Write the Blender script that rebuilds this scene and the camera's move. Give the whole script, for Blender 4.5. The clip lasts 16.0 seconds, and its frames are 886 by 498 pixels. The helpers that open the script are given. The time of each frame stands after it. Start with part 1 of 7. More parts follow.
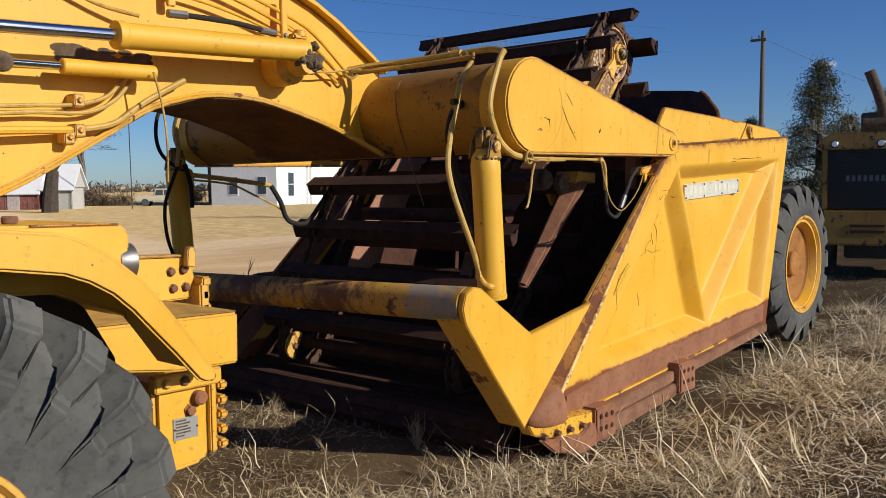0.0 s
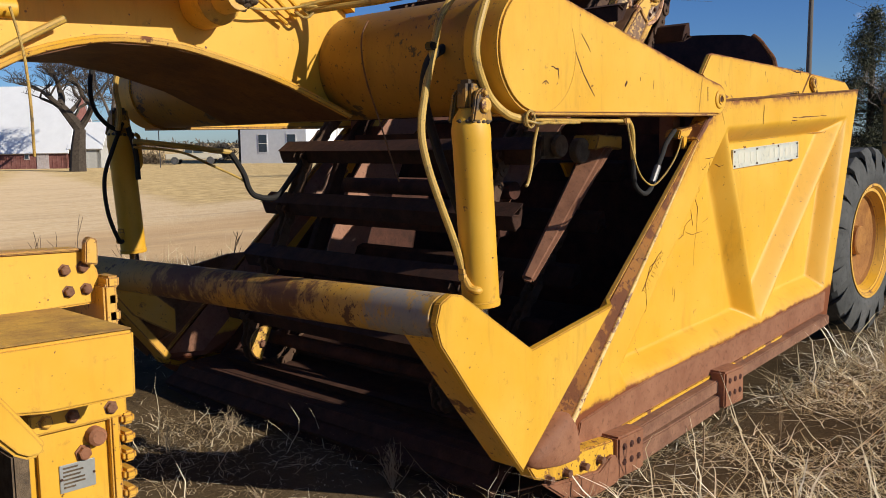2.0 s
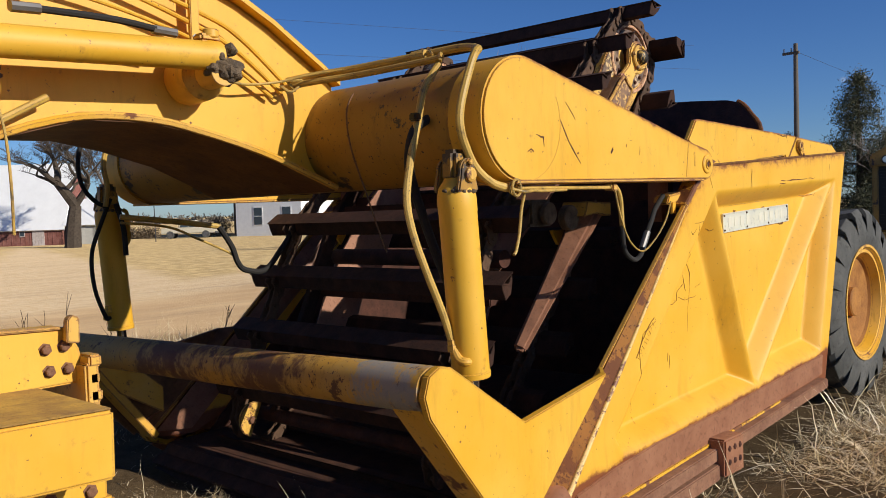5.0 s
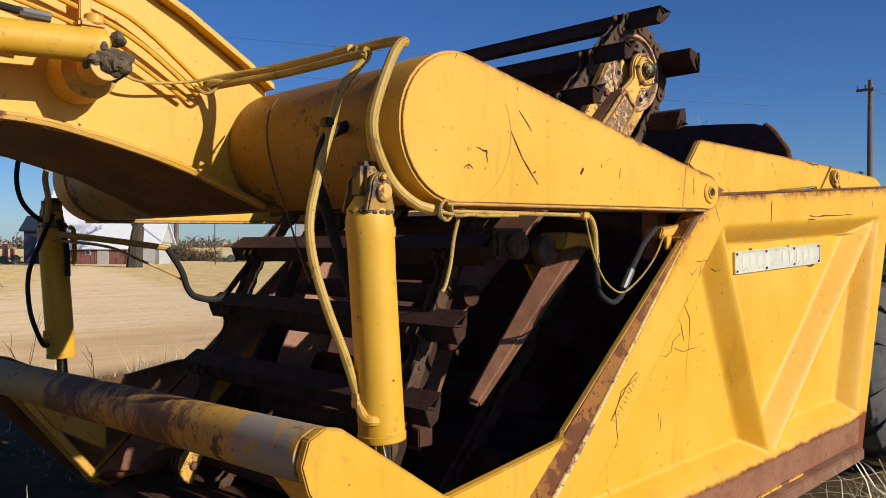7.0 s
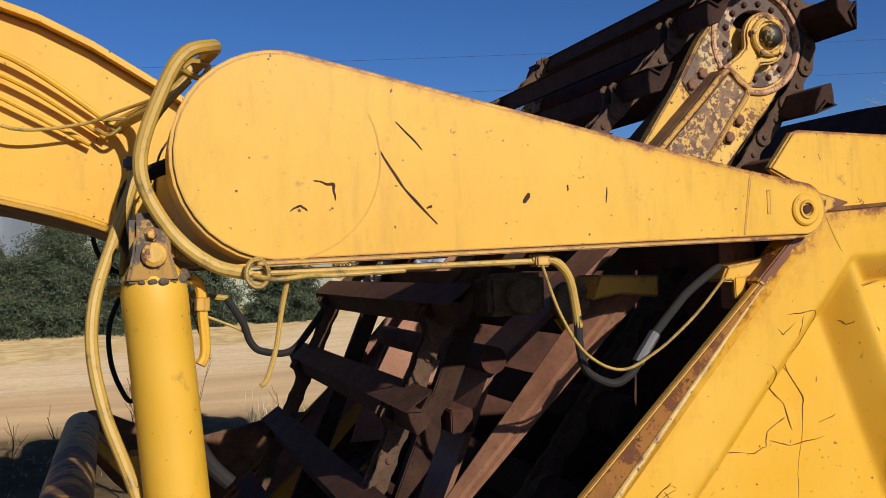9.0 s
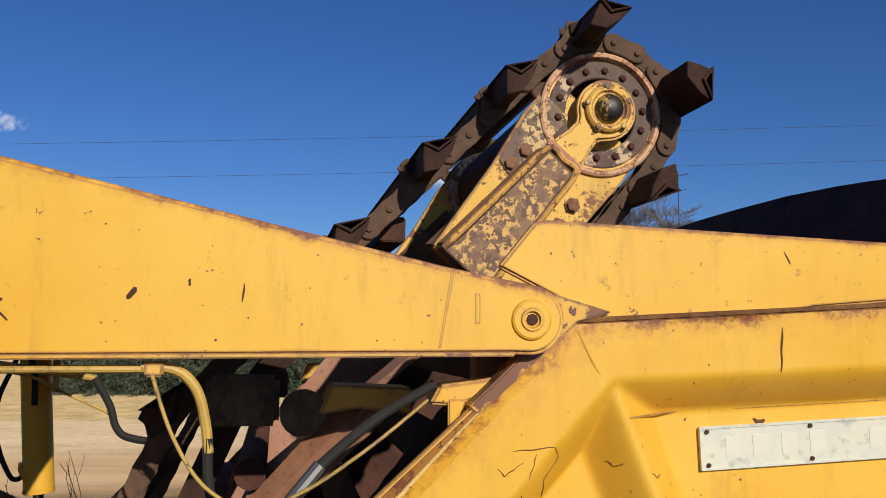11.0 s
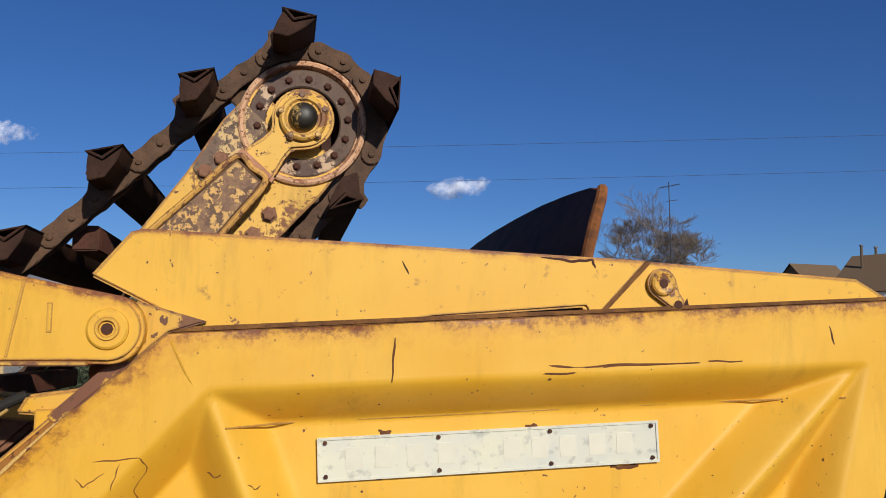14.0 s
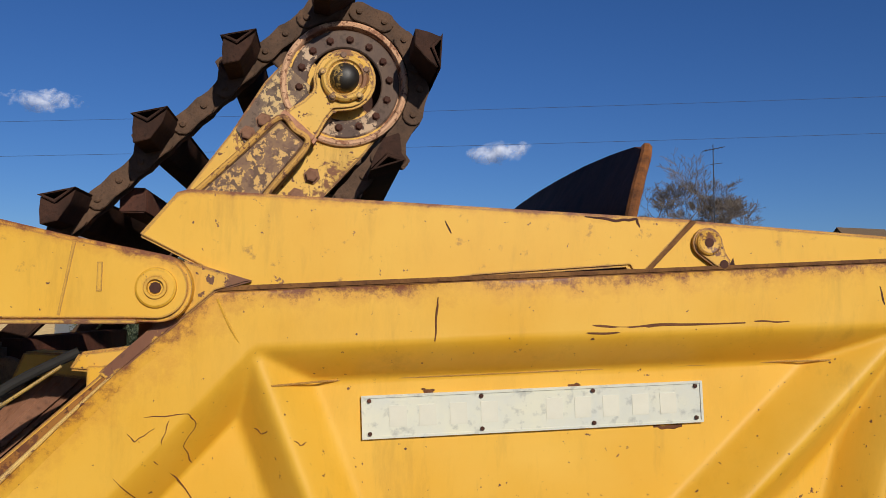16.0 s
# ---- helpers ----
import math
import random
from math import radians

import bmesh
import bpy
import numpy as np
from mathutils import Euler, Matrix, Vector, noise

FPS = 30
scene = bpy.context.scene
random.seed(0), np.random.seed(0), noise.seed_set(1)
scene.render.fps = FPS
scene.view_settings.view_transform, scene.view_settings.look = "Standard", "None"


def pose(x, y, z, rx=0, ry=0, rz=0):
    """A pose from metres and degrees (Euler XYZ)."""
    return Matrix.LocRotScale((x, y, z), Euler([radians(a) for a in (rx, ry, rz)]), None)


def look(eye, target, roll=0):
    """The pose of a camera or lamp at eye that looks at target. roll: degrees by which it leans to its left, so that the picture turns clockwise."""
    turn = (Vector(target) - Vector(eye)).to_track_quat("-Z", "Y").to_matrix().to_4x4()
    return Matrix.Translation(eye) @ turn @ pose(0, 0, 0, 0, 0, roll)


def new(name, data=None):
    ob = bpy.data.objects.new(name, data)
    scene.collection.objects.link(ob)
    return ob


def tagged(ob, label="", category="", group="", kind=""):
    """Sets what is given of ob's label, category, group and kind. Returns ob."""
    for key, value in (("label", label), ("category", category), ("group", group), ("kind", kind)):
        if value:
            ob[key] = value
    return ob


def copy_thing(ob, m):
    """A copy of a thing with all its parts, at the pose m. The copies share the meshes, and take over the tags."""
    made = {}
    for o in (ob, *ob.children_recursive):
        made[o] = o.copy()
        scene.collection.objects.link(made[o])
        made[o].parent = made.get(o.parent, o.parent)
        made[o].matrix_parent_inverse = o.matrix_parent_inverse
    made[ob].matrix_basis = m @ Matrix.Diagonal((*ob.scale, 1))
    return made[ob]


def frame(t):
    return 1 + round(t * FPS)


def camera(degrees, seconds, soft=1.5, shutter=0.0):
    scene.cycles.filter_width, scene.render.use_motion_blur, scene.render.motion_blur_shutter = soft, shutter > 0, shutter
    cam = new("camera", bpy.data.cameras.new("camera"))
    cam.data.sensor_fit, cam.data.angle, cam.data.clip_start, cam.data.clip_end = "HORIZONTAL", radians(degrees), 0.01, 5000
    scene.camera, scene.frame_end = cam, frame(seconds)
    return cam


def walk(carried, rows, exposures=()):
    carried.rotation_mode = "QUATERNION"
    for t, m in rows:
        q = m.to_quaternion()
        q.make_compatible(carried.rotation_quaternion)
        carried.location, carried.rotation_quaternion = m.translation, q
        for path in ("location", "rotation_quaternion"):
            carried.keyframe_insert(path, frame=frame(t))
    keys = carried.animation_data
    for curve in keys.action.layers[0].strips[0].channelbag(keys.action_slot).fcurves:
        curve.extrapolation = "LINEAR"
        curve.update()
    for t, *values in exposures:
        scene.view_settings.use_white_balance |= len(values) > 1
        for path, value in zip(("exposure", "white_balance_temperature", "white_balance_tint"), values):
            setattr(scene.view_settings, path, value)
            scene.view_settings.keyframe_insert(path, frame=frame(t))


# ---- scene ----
cam = camera(52.68, 16.0, soft=0.9)
PATH = [
    (0, (-6.629, -3.481, 1.574), (-5.136, -2.157, 1.438), -0.52),
    (0.5, (-6.293, -3.323, 1.611), (-4.817, -1.979, 1.480), -0.93),
    (1, (-5.853, -3.149, 1.646), (-4.386, -1.799, 1.487), 0.20),
    (1.5, (-5.582, -2.975, 1.642), (-4.131, -1.614, 1.443), -0.20),
    (2, (-5.411, -2.807, 1.649), (-3.979, -1.430, 1.417), -0.74),
    (2.5, (-5.362, -2.793, 1.662), (-3.931, -1.413, 1.441), -1.03),
    (3, (-5.344, -2.793, 1.657), (-3.909, -1.421, 1.415), -1.43),
    (3.5, (-5.336, -2.787, 1.643), (-3.907, -1.412, 1.385), -1.68),
    (4, (-5.343, -2.778, 1.641), (-3.907, -1.401, 1.436), -1.78),
    (4.5, (-5.347, -2.798, 1.652), (-3.894, -1.429, 1.527), -1.88),
    (4.7, (-5.347, -2.798, 1.652), (-3.889, -1.433, 1.556), -1.97),
    (6.8, (-4.557, -2.771, 1.642), (-3.205, -1.298, 1.622), 0.57),
    (7, (-4.353, -2.700, 1.624), (-3.007, -1.221, 1.617), -0.02),
    (7.5, (-3.907, -2.524, 1.677), (-2.648, -0.971, 1.736), 0.22),
    (8, (-3.358, -2.636, 1.693), (-2.343, -0.913, 1.715), -0.23),
    (8.2, (-3.145, -2.662, 1.721), (-2.212, -0.893, 1.721), -0.77),
    (10.3, (-1.221, -2.624, 1.815), (-0.805, -0.676, 1.996), -0.58),
    (10.5, (-1.103, -2.572, 1.836), (-0.705, -0.622, 2.037), 0.01),
    (11, (-0.714, -2.554, 1.857), (-0.355, -0.597, 2.056), 0.56),
    (11.5, (-0.370, -2.659, 1.875), (-0.049, -0.691, 2.035), 1.30),
    (12, (-0.065, -2.662, 1.876), (0.248, -0.696, 2.071), 1.51),
    (12.5, (0.185, -2.616, 1.889), (0.532, -0.659, 2.112), 1.63),
    (13, (0.370, -2.689, 1.903), (0.686, -0.724, 2.108), 1.47),
    (13.5, (0.441, -2.728, 1.886), (0.743, -0.760, 2.079), 1.15),
    (14, (0.494, -2.749, 1.870), (0.837, -0.791, 2.091), 0.74),
    (14.5, (0.506, -2.761, 1.869), (0.882, -0.810, 2.098), 0.35),
    (15, (0.515, -2.751, 1.860), (0.900, -0.797, 2.040), 0.09),
    (15.5, (0.518, -2.736, 1.850), (0.863, -0.771, 1.984), 0.23),
    (16, (0.488, -2.744, 1.853), (0.744, -0.766, 1.995), 0.83),
]
EXPOSURES = [(0.0, 0.06), (2.0, 0.08), (4.5, 0.10), (7.0, 0.10), (7.5, 0.08), (8.0, -0.04), (10.5, -0.10), (14.0, -0.16), (15.0, -0.19), (16.0, -0.31)]
walk(cam, [(t, look(eye, target, roll)) for t, eye, target, roll in PATH], EXPOSURES)
# ---- world and sun ----
SUN_AZ, SUN_EL = 14.0, 23.5          # degrees from -y towards +x, and above the horizon
sun_dir = Vector((math.sin(radians(SUN_AZ)) * math.cos(radians(SUN_EL)), -math.cos(radians(SUN_AZ)) * math.cos(radians(SUN_EL)), math.sin(radians(SUN_EL))))
world = bpy.data.worlds.new("sky")
scene.world = world
world.use_nodes = True
wn = world.node_tree
sky = wn.nodes.new("ShaderNodeTexSky")
sky.sky_type, sky.sun_disc = "NISHITA", False
sky.sun_elevation, sky.sun_rotation = radians(SUN_EL), math.atan2(sun_dir.x, sun_dir.y)
sky.altitude, sky.air_density, sky.dust_density, sky.ozone_density = 1000, 0.9, 0.9, 6.0
tone = wn.nodes.new("ShaderNodeHueSaturation")
tone.inputs["Hue"].default_value, tone.inputs["Saturation"].default_value = 0.510, 1.13
wn.links.new(sky.outputs[0], tone.inputs["Color"])
wn.links.new(tone.outputs[0], wn.nodes["Background"].inputs[0])
wn.nodes["Background"].inputs[1].default_value = 0.089
sun_data = bpy.data.lights.new("sun", "SUN")
sun_data.energy, sun_data.angle, sun_data.color = 4.45, radians(0.55), (1.0, 0.93, 0.82)
sun = new("sun", sun_data)
sun.matrix_world = look(sun_dir * 50, (0, 0, 0))
scene.view_settings.exposure = 0.0


# ---- materials ----
def nodes_of(name):
    m = bpy.data.materials.new(name)
    m.use_nodes = True
    nt = m.node_tree
    return m, nt, nt.nodes["Principled BSDF"]


def noise_node(nt, scale, detail=4.0, rough=0.55, coord=None, stretch=None):
    co = nt.nodes.new("ShaderNodeTexCoord") if coord is None else coord
    src = co.outputs["Object"] if coord is None else coord.outputs[0]
    if stretch:
        mp = nt.nodes.new("ShaderNodeMapping")
        mp.inputs["Scale"].default_value = stretch
        nt.links.new(src, mp.inputs[0])
        src = mp.outputs[0]
    n = nt.nodes.new("ShaderNodeTexNoise")
    n.inputs["Scale"].default_value, n.inputs["Detail"].default_value, n.inputs["Roughness"].default_value = scale, detail, rough
    nt.links.new(src, n.inputs["Vector"])
    return n


def ramp(nt, src, stops):
    r = nt.nodes.new("ShaderNodeValToRGB")
    while len(r.color_ramp.elements) < len(stops):
        r.color_ramp.elements.new(0.5)
    for e, (p, c) in zip(r.color_ramp.elements, stops):
        e.position, e.color = p, (c if len(c) == 4 else (*c, 1)) if not isinstance(c, (int, float)) else (c, c, c, 1)
    nt.links.new(src, r.inputs[0])
    return r


def mix(nt, fac, a, b):
    m = nt.nodes.new("ShaderNodeMix")
    m.data_type = "RGBA"
    for sock, v in ((m.inputs[0], fac), (m.inputs[6], a), (m.inputs[7], b)):
        if hasattr(v, "links"):
            nt.links.new(v, sock)
        elif isinstance(v, (int, float)):
            sock.default_value = v
        else:
            sock.default_value = (*v, 1)
    return m.outputs[2]


def bump(nt, src, bsdf, strength=0.3, dist=0.01):
    b = nt.nodes.new("ShaderNodeBump")
    b.inputs["Strength"].default_value, b.inputs["Distance"].default_value = strength, dist
    nt.links.new(src, b.inputs["Height"])
    nt.links.new(b.outputs[0], bsdf.inputs["Normal"])
    return b


def paint(name, base, faded, wear=0.62, rust=(0.16, 0.06, 0.03), rough=0.42, streak=0.5, speck=0.70, edgy=0.9):
    """Old enamel paint: fading in large patches, fine chips down to rust, runs of rust and dirt."""
    m, nt, b = nodes_of(name)
    geo = nt.nodes.new("ShaderNodeNewGeometry")
    big = noise_node(nt, 1.7, 5, 0.6, geo)
    col = mix(nt, ramp(nt, big.outputs[0], [(0.35, 0.0), (0.7, 1.0)]).outputs[0], base, faded)
    dirt = noise_node(nt, 2.2, 7, 0.7, geo, (3.0, 3.0, 0.55))
    col = mix(nt, ramp(nt, dirt.outputs[0], [(0.56, 0.0), (0.74, streak)]).outputs[0], col, tuple(0.42 * c + 0.01 for c in base))
    patch = noise_node(nt, 3.3, 8, 0.72, geo)
    worn = ramp(nt, patch.outputs[0], [(wear, 0.0), (wear + 0.025, 1.0)])
    col = mix(nt, worn.outputs[0], col, rust)
    # paint worn through along edges and welds; the mask darkens inner corners too
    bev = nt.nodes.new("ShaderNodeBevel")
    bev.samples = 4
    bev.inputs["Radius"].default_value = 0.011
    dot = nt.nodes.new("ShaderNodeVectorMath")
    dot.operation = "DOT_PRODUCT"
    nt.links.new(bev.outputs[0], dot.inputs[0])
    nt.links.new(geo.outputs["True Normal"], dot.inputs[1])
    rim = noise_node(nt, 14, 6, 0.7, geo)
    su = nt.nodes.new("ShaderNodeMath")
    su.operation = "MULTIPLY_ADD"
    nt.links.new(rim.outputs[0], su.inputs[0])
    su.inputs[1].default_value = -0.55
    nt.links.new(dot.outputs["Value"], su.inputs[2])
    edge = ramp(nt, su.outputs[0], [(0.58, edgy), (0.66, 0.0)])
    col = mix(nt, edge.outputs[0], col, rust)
    sp = noise_node(nt, 42, 3, 0.6, geo)
    spots = ramp(nt, sp.outputs[0], [(speck, 0.0), (speck + 0.02, 1.0)])
    col = mix(nt, spots.outputs[0], col, tuple(0.7 * c for c in rust))
    pit = noise_node(nt, 13, 5, 0.75, geo)
    col = mix(nt, ramp(nt, pit.outputs[0], [(speck - 0.005, 0.0), (speck + 0.012, 0.9)]).outputs[0], col, rust)
    scuff = noise_node(nt, 6, 8, 0.8, geo, (1.0, 1.0, 0.25))
    col = mix(nt, ramp(nt, scuff.outputs[0], [(0.5, 0.0), (0.8, 0.35)]).outputs[0], col, tuple(0.62 * c for c in base))
    vor = nt.nodes.new("ShaderNodeTexVoronoi")
    vor.inputs["Scale"].default_value = 24.0
    nt.links.new(geo.outputs[0], vor.inputs["Vector"])
    sepc = nt.nodes.new("ShaderNodeSeparateColor")
    nt.links.new(vor.outputs["Color"], sepc.inputs[0])
    po = nt.nodes.new("ShaderNodeMath")
    po.operation = "POWER"
    nt.links.new(sepc.outputs[0], po.inputs[0])
    po.inputs[1].default_value = 5.0
    lt = nt.nodes.new("ShaderNodeMath")
    lt.operation = "MULTIPLY_ADD"
    nt.links.new(po.outputs[0], lt.inputs[0])
    lt.inputs[1].default_value = 0.15
    lt.inputs[2].default_value = -0.03
    chip = nt.nodes.new("ShaderNodeMath")
    chip.operation = "LESS_THAN"
    nt.links.new(vor.outputs["Distance"], chip.inputs[0])
    nt.links.new(lt.outputs[0], chip.inputs[1])
    col = mix(nt, chip.outputs[0], col, tuple(0.6 * c for c in rust))
    fine = noise_node(nt, 130, 2, 0.5, geo)
    nt.links.new(col, b.inputs["Base Color"])
    rg = nt.nodes.new("ShaderNodeMapRange")
    rg.inputs["To Min"].default_value, rg.inputs["To Max"].default_value = rough, rough + 0.25
    nt.links.new(big.outputs[0], rg.inputs[0])
    nt.links.new(rg.outputs[0], b.inputs["Roughness"])
    add = nt.nodes.new("ShaderNodeMath")
    add.operation = "MULTIPLY_ADD"
    nt.links.new(worn.outputs[0], add.inputs[0])
    add.inputs[1].default_value = -0.6
    nt.links.new(fine.outputs[0], add.inputs[2])
    bump(nt, add.outputs[0], b, 0.10, 0.0015)
    return m


def rusty(name, dark, light, rough=0.8, scale=6.0, metal=0.0, bumpy=0.5):
    m, nt, b = nodes_of(name)
    geo = nt.nodes.new("ShaderNodeNewGeometry")
    a = noise_node(nt, scale, 8, 0.68, geo)
    col = mix(nt, ramp(nt, a.outputs[0], [(0.3, 0.0), (0.72, 1.0)]).outputs[0], dark, light)
    s = noise_node(nt, scale * 9, 4, 0.6, geo)
    col = mix(nt, ramp(nt, s.outputs[0], [(0.55, 0.0), (0.7, 0.55)]).outputs[0], col, tuple(0.55 * c for c in dark))
    nt.links.new(col, b.inputs["Base Color"])
    b.inputs["Roughness"].default_value, b.inputs["Metallic"].default_value = rough, metal
    b.inputs["Specular IOR Level"].default_value, b.inputs["Diffuse Roughness"].default_value = 0.28, 0.6
    bump(nt, s.outputs[0], b, bumpy, 0.006)
    return m


def plain(name, color, rough=0.5, metal=0.0, vary=0.25, scale=9.0, bumpy=0.1):
    m, nt, b = nodes_of(name)
    geo = nt.nodes.new("ShaderNodeNewGeometry")
    a = noise_node(nt, scale, 6, 0.65, geo)
    col = mix(nt, a.outputs[0], tuple(c * (1 - vary) for c in color), tuple(min(1, c * (1 + vary)) for c in color))
    nt.links.new(col, b.inputs["Base Color"])
    b.inputs["Roughness"].default_value, b.inputs["Metallic"].default_value = rough, metal
    bump(nt, a.outputs[0], b, bumpy, 0.005)
    return m


YELLOW, FADED = (0.705, 0.367, 0.018), (0.755, 0.434, 0.046)
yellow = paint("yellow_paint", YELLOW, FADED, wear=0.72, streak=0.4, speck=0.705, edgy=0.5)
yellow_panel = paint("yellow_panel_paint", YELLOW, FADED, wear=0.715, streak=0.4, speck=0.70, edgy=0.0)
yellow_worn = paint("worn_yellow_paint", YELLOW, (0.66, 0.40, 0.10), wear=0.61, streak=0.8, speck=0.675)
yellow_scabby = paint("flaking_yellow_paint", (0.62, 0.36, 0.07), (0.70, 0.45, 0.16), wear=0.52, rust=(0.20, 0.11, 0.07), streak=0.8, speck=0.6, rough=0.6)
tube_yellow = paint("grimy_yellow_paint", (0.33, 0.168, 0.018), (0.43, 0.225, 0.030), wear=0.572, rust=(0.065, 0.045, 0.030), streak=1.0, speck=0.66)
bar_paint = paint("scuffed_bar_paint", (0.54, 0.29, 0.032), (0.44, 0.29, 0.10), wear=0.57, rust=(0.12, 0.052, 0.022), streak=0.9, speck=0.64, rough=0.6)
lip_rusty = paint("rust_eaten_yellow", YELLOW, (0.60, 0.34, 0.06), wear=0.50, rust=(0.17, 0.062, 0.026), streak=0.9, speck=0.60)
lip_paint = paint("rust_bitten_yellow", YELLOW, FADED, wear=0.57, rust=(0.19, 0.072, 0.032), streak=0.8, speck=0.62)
# rust plus the shade of the flange's hollow, both in the colour
flange_paint = paint("rusted_shaded_flange_paint", (0.33, 0.135, 0.020), (0.23, 0.088, 0.018), wear=0.52, rust=(0.13, 0.042, 0.013), streak=1.0, speck=0.60, rough=0.75)
# paler than the other yellow: wear, and the ridge's highlight painted in
ridge_paint = paint("ridge_worn_highlight_paint", (0.78, 0.48, 0.10), (0.80, 0.56, 0.22), wear=0.60, rust=(0.22, 0.10, 0.06), streak=0.3, speck=0.62)
rust_edge = rusty("rusted_edge", (0.10, 0.036, 0.015), (0.32, 0.145, 0.036), rough=0.75, scale=11)
eye_yellow = paint("chipped_yellow_casting", (0.66, 0.36, 0.04), (0.74, 0.46, 0.11), wear=0.56, rust=(0.21, 0.085, 0.036), streak=0.9, speck=0.615, rough=0.55)
rust_bolt = rusty("rusty_bolt", (0.13, 0.055, 0.035), (0.30, 0.15, 0.08), rough=0.7, scale=30)
rail_rust = rusty("brown_rusted_rail", (0.19, 0.085, 0.05), (0.38, 0.20, 0.115), rough=0.75, scale=7)
rust_dish = rusty("orange_rusted_dish", (0.28, 0.11, 0.03), (0.55, 0.26, 0.06), rough=0.7, scale=5)
strut_rust = rusty("pinkish_bare_rust", (0.175, 0.078, 0.045), (0.34, 0.165, 0.095), rough=0.5, scale=5)
# rust lightened to carry the sunlight on the elevator's side sheet
sheet_rust = rusty("sun_lightened_pinkish_rust", (0.34, 0.165, 0.105), (0.50, 0.27, 0.175), rough=0.65, scale=4)
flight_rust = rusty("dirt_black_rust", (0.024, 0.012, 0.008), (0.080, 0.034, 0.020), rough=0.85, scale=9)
rust_streak = rusty("brown_rust_streak", (0.10, 0.036, 0.015), (0.23, 0.092, 0.036), rough=0.8, scale=16)
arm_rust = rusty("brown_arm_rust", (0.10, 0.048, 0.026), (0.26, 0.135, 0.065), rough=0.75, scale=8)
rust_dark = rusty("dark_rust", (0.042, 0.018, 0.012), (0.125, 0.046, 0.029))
rust_mid = rusty("bare_rusted_plate", (0.25, 0.10, 0.050), (0.39, 0.185, 0.098), rough=0.7, scale=4)
rust_chain = rusty("rusted_chain", (0.07, 0.041, 0.025), (0.17, 0.092, 0.052), rough=0.75, scale=12)
rust_orange = rusty("orange_rust", (0.36, 0.16, 0.09), (0.68, 0.38, 0.23), rough=0.75, scale=14)
# black for greasy and black parts, and for the shade sheet behind the wheel
grease_and_shade = plain("grease_and_shade_black", (0.02, 0.018, 0.016), 0.35, 0.0, 0.5, 20, 0.3)
wing_rust = rusty("orange_flecked_edge", (0.060, 0.024, 0.012), (0.36, 0.13, 0.032), rough=0.75, scale=17)
cap_paint = paint("greasy_cap_paint", (0.50, 0.30, 0.06), (0.40, 0.26, 0.08), wear=0.50, rust=(0.022, 0.018, 0.014), streak=1.0, speck=0.55, rough=0.35)
grimy = rusty("caked_grime", (0.07, 0.052, 0.036), (0.22, 0.155, 0.095), 0.9, 18, 0, 0.9)
chrome = plain("chrome", (0.75, 0.76, 0.78), 0.12, 1.0, 0.05)
steel = plain("dull_steel", (0.22, 0.21, 0.20), 0.45, 0.8, 0.2)
rubber = rusty("tyre_rubber", (0.056, 0.057, 0.053), (0.155, 0.152, 0.138), 0.75, 2.5, 0, 0.12)
hose_black = plain("black_hose", (0.016, 0.014, 0.012), 0.85, 0, 0.4, 25)
hose_yellow = paint("painted_hose", (0.50, 0.30, 0.05), (0.60, 0.40, 0.10), wear=0.68, rust=(0.06, 0.045, 0.03), speck=0.70)
badge_white = rusty("faded_white_badge", (0.60, 0.62, 0.58), (0.74, 0.72, 0.56), 0.42, 3.5, 0, 0.05)
badge_ink = plain("faded_badge_letters", (0.66, 0.64, 0.52), 0.4, 0, 0.1, 14)
tag_metal = plain("tag_metal", (0.44, 0.45, 0.43), 0.35, 0.5, 0.2, 40)
lens_glass = plain("lamp_lens", (0.75, 0.78, 0.80), 0.12, 0.4, 0.15, 30)


def creeping_rust(m, lines, color=(0.185, 0.050, 0.011), deep=0.17):
    """Rust that creeps unevenly into the paint from sheet edges; lines: (nx, nz, d), metres in from the edge."""
    nt = m.node_tree
    b = nt.nodes["Principled BSDF"]
    geo = nt.nodes.new("ShaderNodeNewGeometry")
    for nx, nz, d, reach, grain in lines:
        col = b.inputs["Base Color"].links[0].from_socket
        dot = nt.nodes.new("ShaderNodeVectorMath")
        dot.operation = "DOT_PRODUCT"
        nt.links.new(geo.outputs[0], dot.inputs[0])
        dot.inputs[1].default_value = (-nx, 0, -nz)
        n = noise_node(nt, grain, 9, 0.78, geo)
        ma = nt.nodes.new("ShaderNodeMath")
        ma.operation = "MULTIPLY_ADD"
        nt.links.new(n.outputs[0], ma.inputs[0])
        ma.inputs[1].default_value = deep * reach
        nt.links.new(dot.outputs["Value"], ma.inputs[2])
        mr = nt.nodes.new("ShaderNodeMapRange")
        mr.inputs["From Min"].default_value, mr.inputs["From Max"].default_value = d + 0.40 * deep * reach, d + 0.53 * deep * reach
        nt.links.new(ma.outputs[0], mr.inputs[0])
        halo = nt.nodes.new("ShaderNodeMapRange")
        halo.inputs["From Min"].default_value, halo.inputs["From Max"].default_value = d + 0.24 * deep * reach, d + 0.46 * deep * reach
        halo.inputs["To Max"].default_value = 0.45
        nt.links.new(ma.outputs[0], halo.inputs[0])
        col = mix(nt, halo.outputs[0], col, (0.46, 0.18, 0.018))
        nt.links.new(mix(nt, mr.outputs[0], col, color), b.inputs["Base Color"])
    return m


